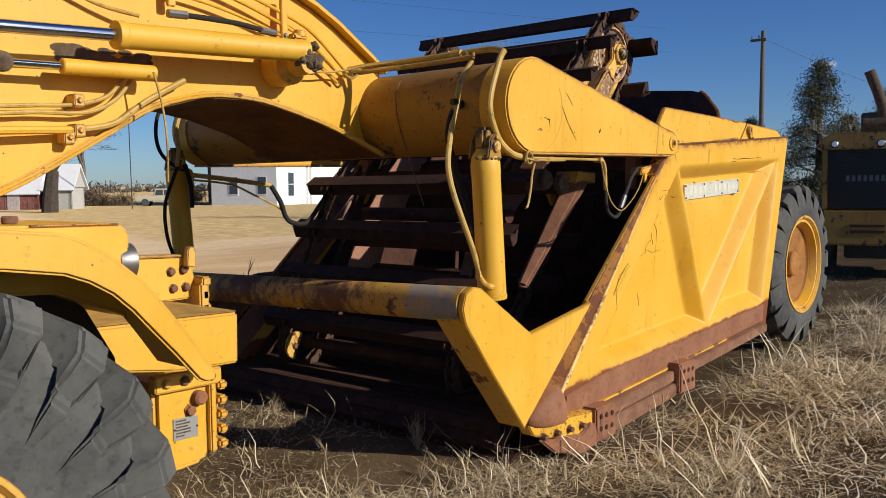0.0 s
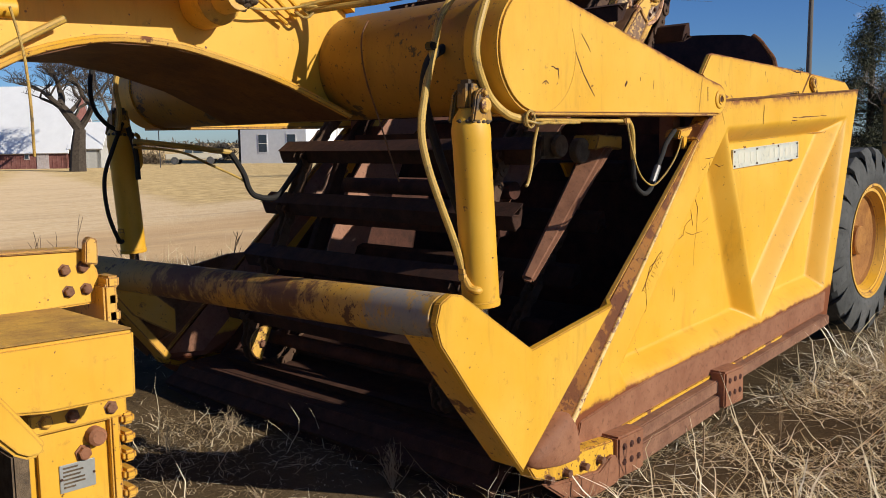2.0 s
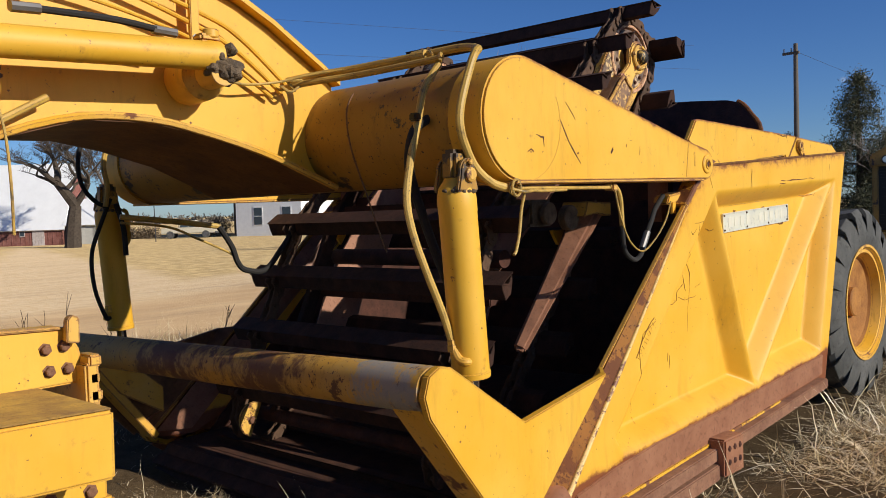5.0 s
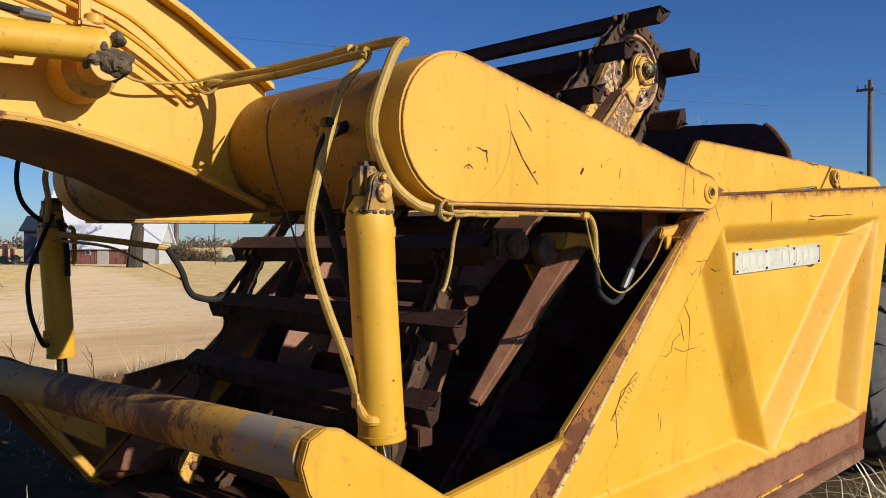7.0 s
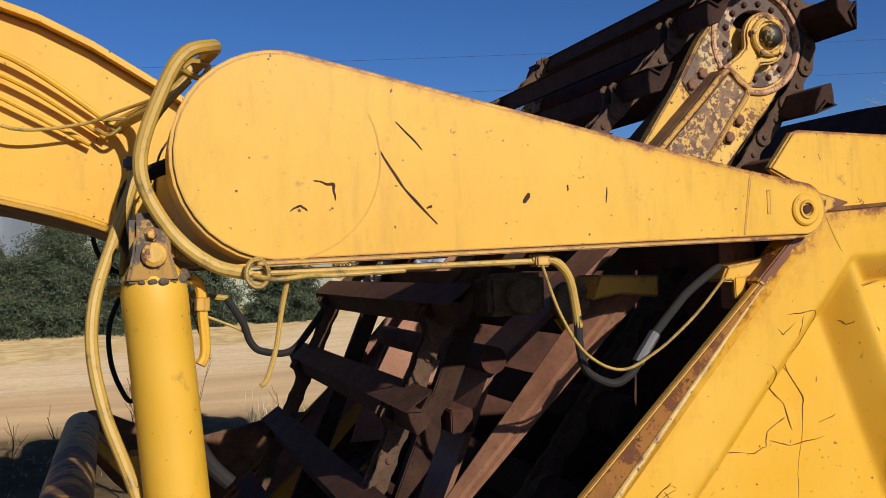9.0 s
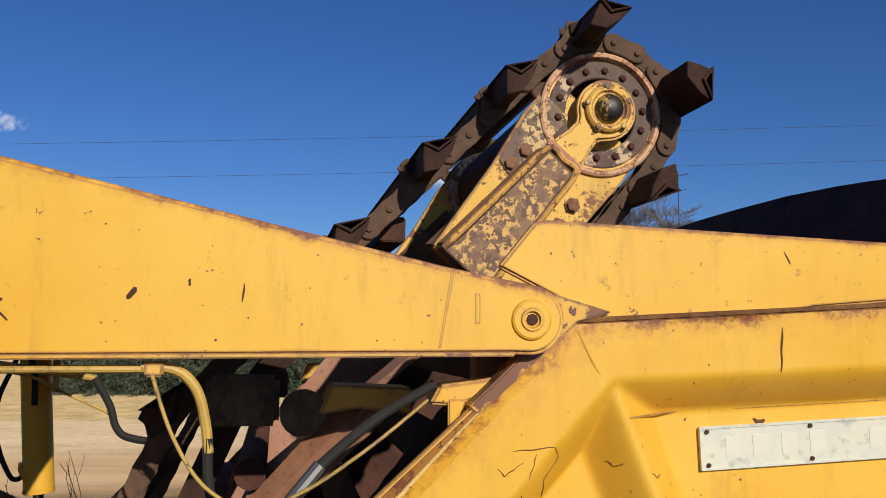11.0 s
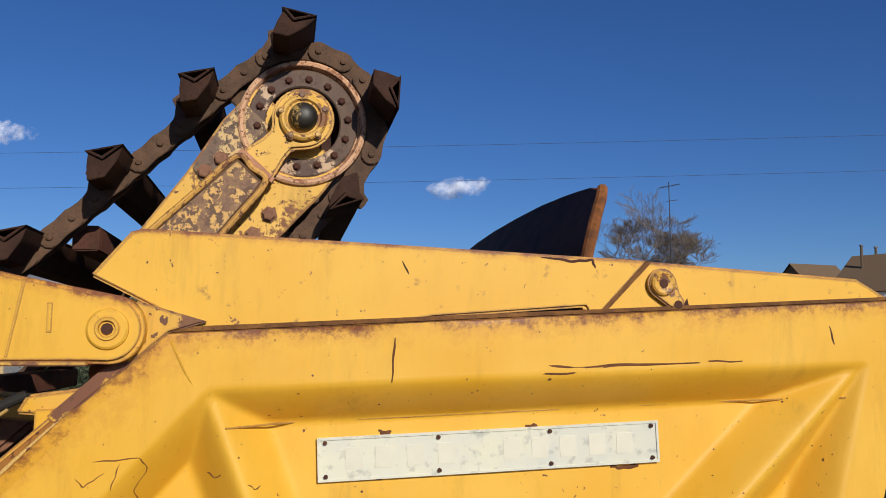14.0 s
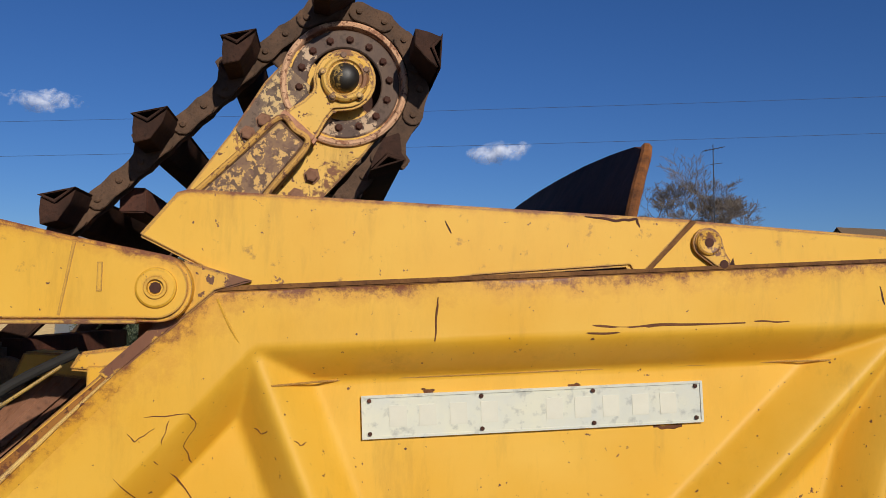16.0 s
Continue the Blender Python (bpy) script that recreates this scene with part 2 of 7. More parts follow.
def rubbed(m, bands, color):
    """Rust rubbed round a bar in rough rings, thick between the given places along y."""
    nt = m.node_tree
    b = nt.nodes["Principled BSDF"]
    geo = nt.nodes.new("ShaderNodeNewGeometry")
    sep = nt.nodes.new("ShaderNodeSeparateXYZ")
    nt.links.new(geo.outputs[0], sep.inputs[0])
    n = noise_node(nt, 3.2, 9, 0.78, geo, (1.0, 1.5, 1.0))
    for mid, half in bands:
        off = nt.nodes.new("ShaderNodeMath")
        off.operation = "SUBTRACT"
        nt.links.new(sep.outputs[1], off.inputs[0])
        off.inputs[1].default_value = mid
        away = nt.nodes.new("ShaderNodeMath")
        away.operation = "ABSOLUTE"
        nt.links.new(off.outputs[0], away.inputs[0])
        lack = nt.nodes.new("ShaderNodeMath")
        lack.operation = "MULTIPLY_ADD"
        nt.links.new(away.outputs[0], lack.inputs[0])
        lack.inputs[1].default_value = -0.16 / half
        nt.links.new(n.outputs[0], lack.inputs[2])
        col = b.inputs["Base Color"].links[0].from_socket
        nt.links.new(mix(nt, ramp(nt, lack.outputs[0], [(0.37, 0.0), (0.47, 0.9)]).outputs[0], col, color), b.inputs["Base Color"])


rubbed(bar_paint, [(0.16, 0.27)], (0.26, 0.25, 0.225))
rubbed(bar_paint, [(1.05, 0.50), (2.0, 0.55)], (0.115, 0.045, 0.02))
# lines: top edge, slanting front edge, and the bare skirt along the bottom
creeping_rust(yellow_panel, [(0.0617, -1.0, 1.898, 1.7, 9), (0.673, -0.7395, 1.325, 3.0, 6), (-0.0735, 1.0, -0.256, 0.95, 3.0)])
guard_yellow = creeping_rust(paint("guard_plate_paint", YELLOW, FADED, wear=0.72, streak=0.4, speck=0.70), [(-0.0313, -1.0, 2.217, 0.6, 9)])
arm_yellow = creeping_rust(paint("arm_paint", YELLOW, FADED, wear=0.725, streak=0.4, speck=0.705), [(-0.221, -1.0, 2.005, 0.9, 9), (-0.013, 1.0, -1.812, 0.4, 9)])


# ---- mesh helpers ----
class Shape:
    """Collects vertices and faces of one part."""

    def __init__(self):
        self.v, self.f = [], []

    def add(self, vs, fs):
        o = len(self.v)
        self.v += [tuple(p) for p in vs]
        self.f += [tuple(i + o for i in q) for q in fs]
        return self

    def box(self, lo, hi, m=None):
        (a, b, c), (d, e, f) = lo, hi
        vs = [Vector(p) for p in ((a, b, c), (d, b, c), (d, e, c), (a, e, c), (a, b, f), (d, b, f), (d, e, f), (a, e, f))]
        if m:
            vs = [m @ p for p in vs]
        return self.add(vs, [(0, 3, 2, 1), (4, 5, 6, 7), (0, 1, 5, 4), (1, 2, 6, 5), (2, 3, 7, 6), (3, 0, 4, 7)])

    def prism(self, poly, y0, y1):
        """A polygon of (x, z) carried from y0 to y1."""
        n = len(poly)
        vs = [(x, y0, z) for x, z in poly] + [(x, y1, z) for x, z in poly]
        return self.add(vs, [tuple(range(n)), tuple(range(2 * n - 1, n - 1, -1))] + [(i, i + n, (i + 1) % n + n, (i + 1) % n) for i in range(n)])

    def lathe(self, a, b, profile, n=20, caps=True):
        """Rings of (distance along a-b as metres from a, radius)."""
        a, b = Vector(a), Vector(b)
        d = (b - a).normalized()
        u = d.orthogonal().normalized()
        w = d.cross(u)
        vs, fs = [], []
        for s, r in profile:
            for k in range(n):
                t = 2 * math.pi * k / n
                vs.append(a + d * s + (u * math.cos(t) + w * math.sin(t)) * r)
        for i in range(len(profile) - 1):
            for k in range(n):
                k2 = (k + 1) % n
                fs.append((i * n + k, i * n + k2, (i + 1) * n + k2, (i + 1) * n + k))
        if caps:
            fs.append(tuple(range(n - 1, -1, -1)))
            fs.append(tuple(range((len(profile) - 1) * n, len(profile) * n)))
        return self.add(vs, fs)

    def cyl(self, a, b, r, n=20, r2=None, bev=0.0):
        L = (Vector(b) - Vector(a)).length
        r2 = r if r2 is None else r2
        pr = [(0, r), (L, r2)] if not bev else [(0, r - bev), (bev, r), (L - bev, r2), (L, r2 - bev)]
        return self.lathe(a, b, pr, n)

    def sweep(self, pts, r, n=8, fine=6, radii=None):
        """A round tube along a smooth line through pts."""
        P = [Vector(p) for p in pts]
        line, rad = [], []
        for i in range(len(P) - 1):
            p0, p1, p2, p3 = P[max(i - 1, 0)], P[i], P[i + 1], P[min(i + 2, len(P) - 1)]
            for k in range(fine):
                t = k / fine
                line.append(0.5 * ((2 * p1) + (p2 - p0) * t + (2 * p0 - 5 * p1 + 4 * p2 - p3) * t * t + (3 * p1 - p0 - 3 * p2 + p3) * t ** 3))
                rad.append(r if radii is None else radii[i] * (1 - t) + radii[i + 1] * t)
        line.append(P[-1])
        rad.append(r if radii is None else radii[-1])
        vs, fs = [], []
        up = None
        for i, p in enumerate(line):
            d = (line[min(i + 1, len(line) - 1)] - line[max(i - 1, 0)]).normalized()
            up = d.orthogonal().normalized() if up is None else (up - d * up.dot(d)).normalized()
            w = d.cross(up)
            for k in range(n):
                a = 2 * math.pi * k / n
                vs.append(p + (up * math.cos(a) + w * math.sin(a)) * rad[i])
        for i in range(len(line) - 1):
            for k in range(n):
                k2 = (k + 1) % n
                fs.append((i * n + k, i * n + k2, (i + 1) * n + k2, (i + 1) * n + k))
        fs += [tuple(range(n - 1, -1, -1)), tuple(range((len(line) - 1) * n, len(line) * n))]
        return self.add(vs, fs)

    def ball(self, c, r, n=10, squash=(1, 1, 1)):
        vs, fs = [], []
        for i in range(n // 2 + 1):
            th = math.pi * i / (n // 2)
            for k in range(n):
                ph = 2 * math.pi * k / n
                vs.append((c[0] + r * squash[0] * math.sin(th) * math.cos(ph), c[1] + r * squash[1] * math.sin(th) * math.sin(ph), c[2] + r * squash[2] * math.cos(th)))
        for i in range(n // 2):
            for k in range(n):
                fs.append((i * n + k, (i + 1) * n + k, (i + 1) * n + (k + 1) % n, i * n + (k + 1) % n))
        return self.add(vs, fs)

    def mesh(self, name, bevel=0.0, smooth=30.0):
        me = bpy.data.meshes.new(name)
        me.from_pydata(self.v, [], self.f)
        bm = bmesh.new()
        bm.from_mesh(me)
        bmesh.ops.remove_doubles(bm, verts=bm.verts, dist=1e-5)
        bmesh.ops.recalc_face_normals(bm, faces=bm.faces)
        if bevel:
            es = [e for e in bm.edges if len(e.link_faces) == 2 and e.calc_face_angle(0) > radians(35)]
            bmesh.ops.bevel(bm, geom=es, offset=bevel, segments=2 if bevel < 0.02 else 4, affect="EDGES", clamp_overlap=True)
        for f in bm.faces:
            f.smooth = True
        for e in bm.edges:
            e.smooth = len(e.link_faces) == 2 and e.calc_face_angle(0) < radians(smooth)
        bm.to_mesh(me)
        bm.free()
        return me


def thing(name, label, category, group="", at=(0, 0, 0)):
    ob = new(name)
    ob.empty_display_size = 0.1
    ob.location = at
    return tagged(ob, label, category, group)


def part(name, shape, material, parent, label="", bevel=0.0, smooth=30.0):
    me = shape.mesh(name, bevel, smooth) if isinstance(shape, Shape) else shape
    if not me.materials:
        me.materials.append(material)
    ob = new(name, me)
    ob.parent = parent
    if parent is not None:
        off = Vector((0, 0, 0))
        p = parent
        while p is not None:
            off += p.location
            p = p.parent
        ob.location = -off if isinstance(shape, Shape) else ob.location
    return tagged(ob, label)


def solid(name, shape, material, label, category, group="", kind="", bevel=0.0):
    me = shape.mesh(name, bevel)
    me.materials.append(material)
    return tagged(new(name, me), label, category, group, kind)


def bolt(parent, p, axis, r=0.022, h=0.016, material=None, name="bolt"):
    p, axis = Vector(p), Vector(axis).normalized()
    s = Shape().lathe(p - axis * 0.004, p + axis * h, [(0, r * 1.35), (0.007, r * 1.35), (0.007, r), (h, r), (h + 0.004, r * 0.75)], 6)
    return part(name, s, material or rust_dark, parent)


# ---- the scraper ----
WIDE = 3.64                               # outer face to outer face of the bowl
scraper = thing("elevating_scraper", "old yellow elevating scraper with rust-worn paint parked in dry grass", "scraper", at=(0.5, 1.82, -0.2))


def far_side(y):
    return WIDE - y


def lerp(a, b, t):
    return tuple(p + (q - p) * t for p, q in zip(a, b))


SINK = 0.135                              # depth of the pressed field
FIELD = [(0.27, 1.74), (2.44, 1.84), (2.06, 0.42), (-0.93, 0.21), (-1.02, 0.33)]
field_edges = []
for i in range(len(FIELD)):
    p, q = Vector(FIELD[i]), Vector(FIELD[(i + 1) % len(FIELD)])
    d = (q - p).normalized()
    field_edges.append((p, Vector((d.y, -d.x))))
field_ribs = []
for rib_top, rib_foot in (((0.27, 1.74), (0.85, 0.30)), ((2.38, 1.80), (0.88, 0.33))):
    d = (Vector(rib_foot) - Vector(rib_top)).normalized()
    field_ribs.append((Vector(rib_top), Vector((-d.y, d.x))))


def soft_min(p, q, k):
    h = max(k - abs(p - q), 0.0) / k
    return min(p, q) - h * h * k * 0.25


def sunk_by(v):
    """How deep the pressing of the bowl side lies at a point (x, z)."""
    v = Vector(v)
    e = min((v - p).dot(n_) for p, n_ in field_edges)
    g = max(0.0, min(1.0, e / 0.115))
    g = g * (0.45 + g * (0.85 - 0.30 * g))
    depth = SINK * g
    for p, n_ in field_ribs:
        t = math.sqrt((v - p).dot(n_) ** 2 + 0.018 ** 2) - 0.018
        depth = soft_min(depth, SINK * min(1.0, t / 0.120) + 0.010, 0.012)
    return max(0.0, depth)


def side_panel(my, near):
    """One pressed side of the bowl: frame bands, sloped edges, sunk panel and two ribs in a V."""
    quad = [Vector((0.13, 1.905)), Vector((2.66, 2.061)), Vector((2.145, 0.19)), Vector((-1.90, -0.02))]
    nu, nv = 230, 150
    s = Shape()
    vs, fs = [], []
    for j in range(nv + 1):
        for i in range(nu + 1):
            u, w = i / nu, j / nv
            v = quad[0].lerp(quad[1], u).lerp(quad[3].lerp(quad[2], u), w)
            dent = 0.004 * noise.noise((v.x * 2.1, v.y * 2.1, 1.0)) + 0.0015 * noise.noise((v.x * 7, v.y * 7, 4.0))
            vs.append((v.x, my(sunk_by(v) + (dent if 0 < i < nu and 0 < j < nv else 0.0)), v.y))
    w_ = nu + 1
    fs += [(j * w_ + i, j * w_ + i + 1, (j + 1) * w_ + i + 1, (j + 1) * w_ + i) for j in range(nv) for i in range(nu)]
    ring = [i for i in range(nu)] + [j * w_ + nu for j in range(nv)] + [nv * w_ + i for i in range(nu, 0, -1)] + [j * w_ for j in range(nv, 0, -1)]
    o = len(vs)
    vs += [(vs[i][0] + (0.22 if i % w_ == 0 else 0.0), my(0.15), vs[i][2]) for i in ring]
    m_ = len(ring)
    fs += [(ring[i], ring[(i + 1) % m_], o + (i + 1) % m_, o + i) for i in range(m_)]
    fs.append(tuple(range(o + m_ - 1, o - 1, -1)))
    s.add(vs, fs)
    panel = part("side_panel", s, yellow_panel, scraper, "pressed yellow steel bowl side" if near else "", smooth=85)
    # rolled lip on the slanting front edge
    d = Vector((-1.93 - 0.13, 0.03 - 1.905)).normalized()
    c = Vector((-d.y, d.x))
    p0, p1 = Vector((0.13, 1.905)), Vector((-1.93, 0.03))
    inn = (c if c.x > 0 else -c)
    # turned-out flange: a rusty, shade-browned face ahead of a worn, highlight-pale ridge, and paint behind it
    rows_ = []
    for f, s_, y_ in ((0.06, 0.004, -0.0045), (0.16, 0.014, -0.009), (0.28, 0.034, -0.018), (0.45, 0.064, -0.034), (0.62, 0.086, -0.055), (0.76, 0.094, -0.075), (0.89, 0.100, -0.098)):
        v = p0.lerp(p1, f)
        out = -0.008 - max(0.0, f - 0.5) * 0.06
        rows_.append([(v.x + inn.x * k, my(y), v.y + inn.y * k) for k, y in ((-0.004, out), (s_, y_), (s_ + 0.045, -0.001), (s_ + 0.04, 0.03), (0.0, 0.03))])
    face, back = Shape(), Shape()
    for r0, r1 in zip(rows_, rows_[1:]):
        face.add([r0[0], r0[1], r0[4], r1[0], r1[1], r1[4]], [(0, 1, 4, 3), (0, 3, 5, 2), (1, 2, 5, 4)])
        back.add([r0[1], r0[2], r0[3], r1[1], r1[2], r1[3]], [(0, 1, 4, 3), (1, 2, 5, 4), (0, 3, 5, 2)])
    part("lip_face", face, flange_paint, panel, "brown rusted flange face, darkened for its shaded hollow")
    part("lip_back", back, yellow_panel, panel, smooth=60)
    part("front_lip", Shape().sweep([(r[1][0], r[1][1], r[1][2]) for r in rows_], 0.012, 8, 4, [0.003, 0.005, 0.009, 0.012, 0.014, 0.016, 0.018]), ridge_paint, panel, "worn ridge of the front lip, its highlight painted pale", smooth=60)
    e = [v + (c if c.x < 0 else -c) * 0.014 for v in (p0, p1)] + [v + (c if c.x > 0 else -c) * 0.012 for v in (p1, p0)]
    part("lip_edge", Shape().prism([tuple(v) for v in e], my(-0.004), my(0.024)), yellow_worn, panel, "thin yellow edge worn to rust", bevel=0.004)
    slope_in = [(p0.x + 0.025, my(0.034), p0.y), (p1.x + 0.025, my(0.034), p1.y), (p1.x + 0.26, my(0.157), p1.y), (p0.x + 0.26, my(0.157), p0.y)]
    part("inner_lip", Shape().add(slope_in + [(x, y_ + my(0.006) - my(0.0), z) for x, y_, z in slope_in], [(0, 1, 2, 3), (7, 6, 5, 4), (0, 4, 5, 1), (1, 5, 6, 2), (2, 6, 7, 3), (3, 7, 4, 0)]), strut_rust, panel, "bare pinkish inner lip")
    part("top_lip", Shape().prism([(0.12, 1.900), (2.67, 2.058), (2.67, 2.074), (0.10, 1.918)], my(-0.006), my(0.17)), rust_edge, panel, "rusted top edge", bevel=0.005)
    part("skirt", Shape().prism([(-1.42, 0.11), (-1.06, 0.17), (-0.55, 0.225), (0.2, 0.262), (2.07, 0.40), (2.05, 0.235), (-1.47, -0.05)], my(-0.012), my(0.05)), rust_mid, panel, "bare rust-brown skirt", bevel=0.006)
    # nose shoe and side bit
    nose = Shape()
    rim = [(-1.655, 0.235), (-1.60, 0.165), (-1.565, 0.06), (-1.565, 0.0), (-1.60, -0.035), (-1.75, -0.03), (-1.93, 0.0), (-1.995, 0.035), (-2.0, 0.075), (-1.94, 0.12), (-1.82, 0.185), (-1.72, 0.235)]
    mid_x, mid_z, n_ = -1.74, 0.075, len(rim)
    rings = []
    for k, y in ((1.0, -0.01), (1.0, -0.095), (0.93, -0.118), (0.80, -0.134), (0.5, -0.145), (0.2, -0.148)):
        rings += [(mid_x + (x - mid_x) * k, my(y), mid_z + (z - mid_z) * k) for x, z in rim]
    nose.add(rings, [(r * n_ + i, r * n_ + (i + 1) % n_, (r + 1) * n_ + (i + 1) % n_, (r + 1) * n_ + i) for r in range(5) for i in range(n_)] + [tuple(range(5 * n_, 6 * n_))])
    part("nose_shoe", nose, rust_mid, scraper, "smooth rusted nose shoe", smooth=70)
    part("rail_strip", Shape().prism([(-1.05, -0.03), (1.2, 0.155), (1.2, 0.172), (-1.05, -0.008)], my(-0.022), my(0.02)), lip_paint, scraper)
    hold = part("bit_holder", Shape().prism([(-2.0, 0.03), (-1.22, -0.02), (-1.22, -0.12), (-1.40, -0.16), (-1.80, -0.10), (-1.94, -0.05)], my(-0.10), my(0.0)), lip_paint, scraper, "yellow bit holder", bevel=0.008)
    edge = Shape().prism([(-1.90, -0.085), (-1.76, -0.11), (-1.40, -0.15), (-1.28, -0.09), (-1.22, -0.11), (-1.15, -0.20), (-1.22, -0.27), (-1.42, -0.285), (-1.72, -0.21)], my(-0.125), my(-0.09))
    part("side_bit", edge, rust_mid, scraper, "rusted bolted side bit", bevel=0.01)
    for k in range(4):
        bolt(hold, (-1.84 + 0.155 * k, my(-0.10), -0.075 - 0.006 * k), (0, my(-1) - my(0), 0), 0.022, 0.04, rust_bolt)
    part("wear_rail", Shape().prism([(-1.28, -0.06), (2.0, 0.22), (2.0, 0.14), (-1.28, -0.15)], my(-0.075), my(0.06)), rail_rust, scraper, bevel=0.008)
    part("wear_rail", Shape().prism([(-0.95, -0.13), (0.08, -0.045), (0.08, -0.15), (-0.95, -0.25)], my(-0.09), my(0.04)), rail_rust, scraper, bevel=0.008)
    for x0 in (-1.22, 0.07):
        z0 = -0.05 + 0.095 * (x0 + 1.22)
        br = part("wear_block", Shape().box((x0, min(my(-0.13), my(0.0)), z0 - 0.20), (x0 + 0.27, max(my(-0.13), my(0.0)), z0 + 0.045)), rust_mid, scraper, "rusted bolted wear block", bevel=0.012)
        for i in range(3):
            for j in range(2):
                bolt(br, (x0 + 0.06 + 0.075 * i, my(-0.13), z0 - 0.02 - 0.09 * j), (0, my(-1) - my(0), 0), 0.016, 0.008)
    # wedge arm carrying the cross bar
    arm = [(-1.235, 0.757), (-1.96, 0.63), (-2.47, 0.97), (-2.545, 0.985), (-2.615, 0.95), (-2.645, 0.86), (-2.615, 0.76), (-2.42, 0.50), (-2.03, 0.01), (-2.03, 0.03)]
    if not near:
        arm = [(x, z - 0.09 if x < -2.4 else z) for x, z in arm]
    # the far arm and its return take the darker brown instead of yellow
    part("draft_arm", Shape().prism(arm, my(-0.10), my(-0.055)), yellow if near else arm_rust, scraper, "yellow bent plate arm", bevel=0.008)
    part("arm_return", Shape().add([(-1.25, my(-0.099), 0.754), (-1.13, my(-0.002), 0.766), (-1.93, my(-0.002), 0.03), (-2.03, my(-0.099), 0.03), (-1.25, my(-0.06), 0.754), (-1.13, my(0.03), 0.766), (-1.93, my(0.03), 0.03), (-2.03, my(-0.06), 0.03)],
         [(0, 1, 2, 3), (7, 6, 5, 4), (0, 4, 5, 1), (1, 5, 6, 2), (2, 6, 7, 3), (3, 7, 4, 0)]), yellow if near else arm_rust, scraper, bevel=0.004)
    part("arm_web", Shape().prism([(-2.62, 0.80), (-2.40, 0.52), (-1.98, 0.0), (-1.94, 0.04), (-2.34, 0.56), (-2.54, 0.82)], my(-0.045), my(0.16)), yellow_worn, scraper, bevel=0.006)
    # guard plates standing on the top edge
    part("guard_plate", Shape().prism([(-0.075, 2.07), (0.035, 2.205), (0.07, 2.215), (1.665, 2.165), (1.49, 1.977), (1.462, 1.98), (1.445, 2.008), (0.95, 1.965), (0.80, 1.938), (0.24, 1.915)], my(0.012), my(0.05)), guard_yellow, scraper, bevel=0.008)
    part("guard_plate", Shape().prism([(1.485, 1.985), (1.662, 2.163), (2.42, 2.125), (2.585, 2.035)], my(0.018), my(0.06)), guard_yellow, scraper, bevel=0.008)
    part("guard_seam", Shape().prism([(1.478, 1.979), (1.496, 1.975), (1.672, 2.158), (1.655, 2.163)], my(0.0095), my(0.03)), rust_edge, scraper, "rusted seam between the guard plates")
    # dark solid set into the plate for the shade in a triangular gap
    part("dark_notch", Shape().prism([(1.772, 2.0), (1.798, 2.045), (1.808, 2.0)], my(0.016), my(0.03)), rust_dark, scraper)
    lug = part("lug", Shape().prism([(1.705 + 0.05 * math.cos(radians(q)), 2.09 + 0.05 * math.sin(radians(q))) for q in range(20, 250, 20)] + [(1.725, 2.015), (1.765, 1.995), (1.785, 2.03), (1.765, 2.06)], my(0.02), my(-0.004)), lip_rusty, scraper, bevel=0.006)
    part("ring", Shape().lathe((1.705, my(-0.002), 2.09), (1.705, my(-0.02), 2.09), [(0, 0.042), (0.010, 0.040), (0.013, 0.034), (0.008, 0.014)], 22), lip_rusty, lug)
    part("pin", Shape().cyl((1.705, my(-0.004), 2.09), (1.705, my(-0.0125), 2.09), 0.015, 14), rust_dark, lug)
    # dark disc stands in for the shaded depth of a hole
    part("hole", Shape().cyl((1.757, my(-0.004), 2.022), (1.757, my(-0.007), 2.022), 0.014, 12), rust_dark, lug)
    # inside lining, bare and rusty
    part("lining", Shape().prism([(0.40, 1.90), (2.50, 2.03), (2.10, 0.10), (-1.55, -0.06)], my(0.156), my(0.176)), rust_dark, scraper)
    part("post", Shape().box((-0.10, min(my(0.2), my(0.3)), 1.55), (0.0, max(my(0.2), my(0.3)), 1.9)), rust_mid, scraper, bevel=0.006)
    return panel


near_panel = side_panel(lambda y: y, True)
for pts in ([(0.165, 0.0, 1.885), (0.185, 0.0, 1.84), (0.21, 0.0, 1.79), (0.245, 0.004, 1.735)], [(0.245, 0.010, 1.735), (0.30, 0.02, 1.725), (0.36, 0.06, 1.69), (0.42, 0.125, 1.655)]):
    part("seam_weld", Shape().sweep(pts, 0.0045, 6, 5), yellow, near_panel)
weld = [Vector((0.33, 1.625)).lerp(Vector((2.37, 1.722)), k / 10) for k in range(11)]
part("seam_weld", Shape().sweep([(v.x, sunk_by(v) + 0.001, v.y) for v in weld], 0.0035, 6, 3), yellow_worn, near_panel)
side_panel(far_side, False)

# name plate: white, embossed letters worn away to blank shapes
plate_m = Matrix.Translation((1.172, 0.122, 1.545)) @ Matrix.Rotation(radians(-2.75), 4, "Y")
s = Shape().box((-0.565, 0.0, -0.068), (0.565, 0.012, 0.068), plate_m)
badge = part("name_plate", s, badge_white, scraper, "white name plate with worn raised lettering", bevel=0.004)
for z0, z1, x0, x1 in ((-0.068, -0.060, -0.565, 0.565), (0.060, 0.068, -0.565, 0.565), (-0.060, 0.060, -0.565, -0.557), (-0.060, 0.060, 0.557, 0.565)):
    part("raised_rim", Shape().box((x0, -0.004, z0), (x1, 0.002, z1), plate_m), badge_white, badge)
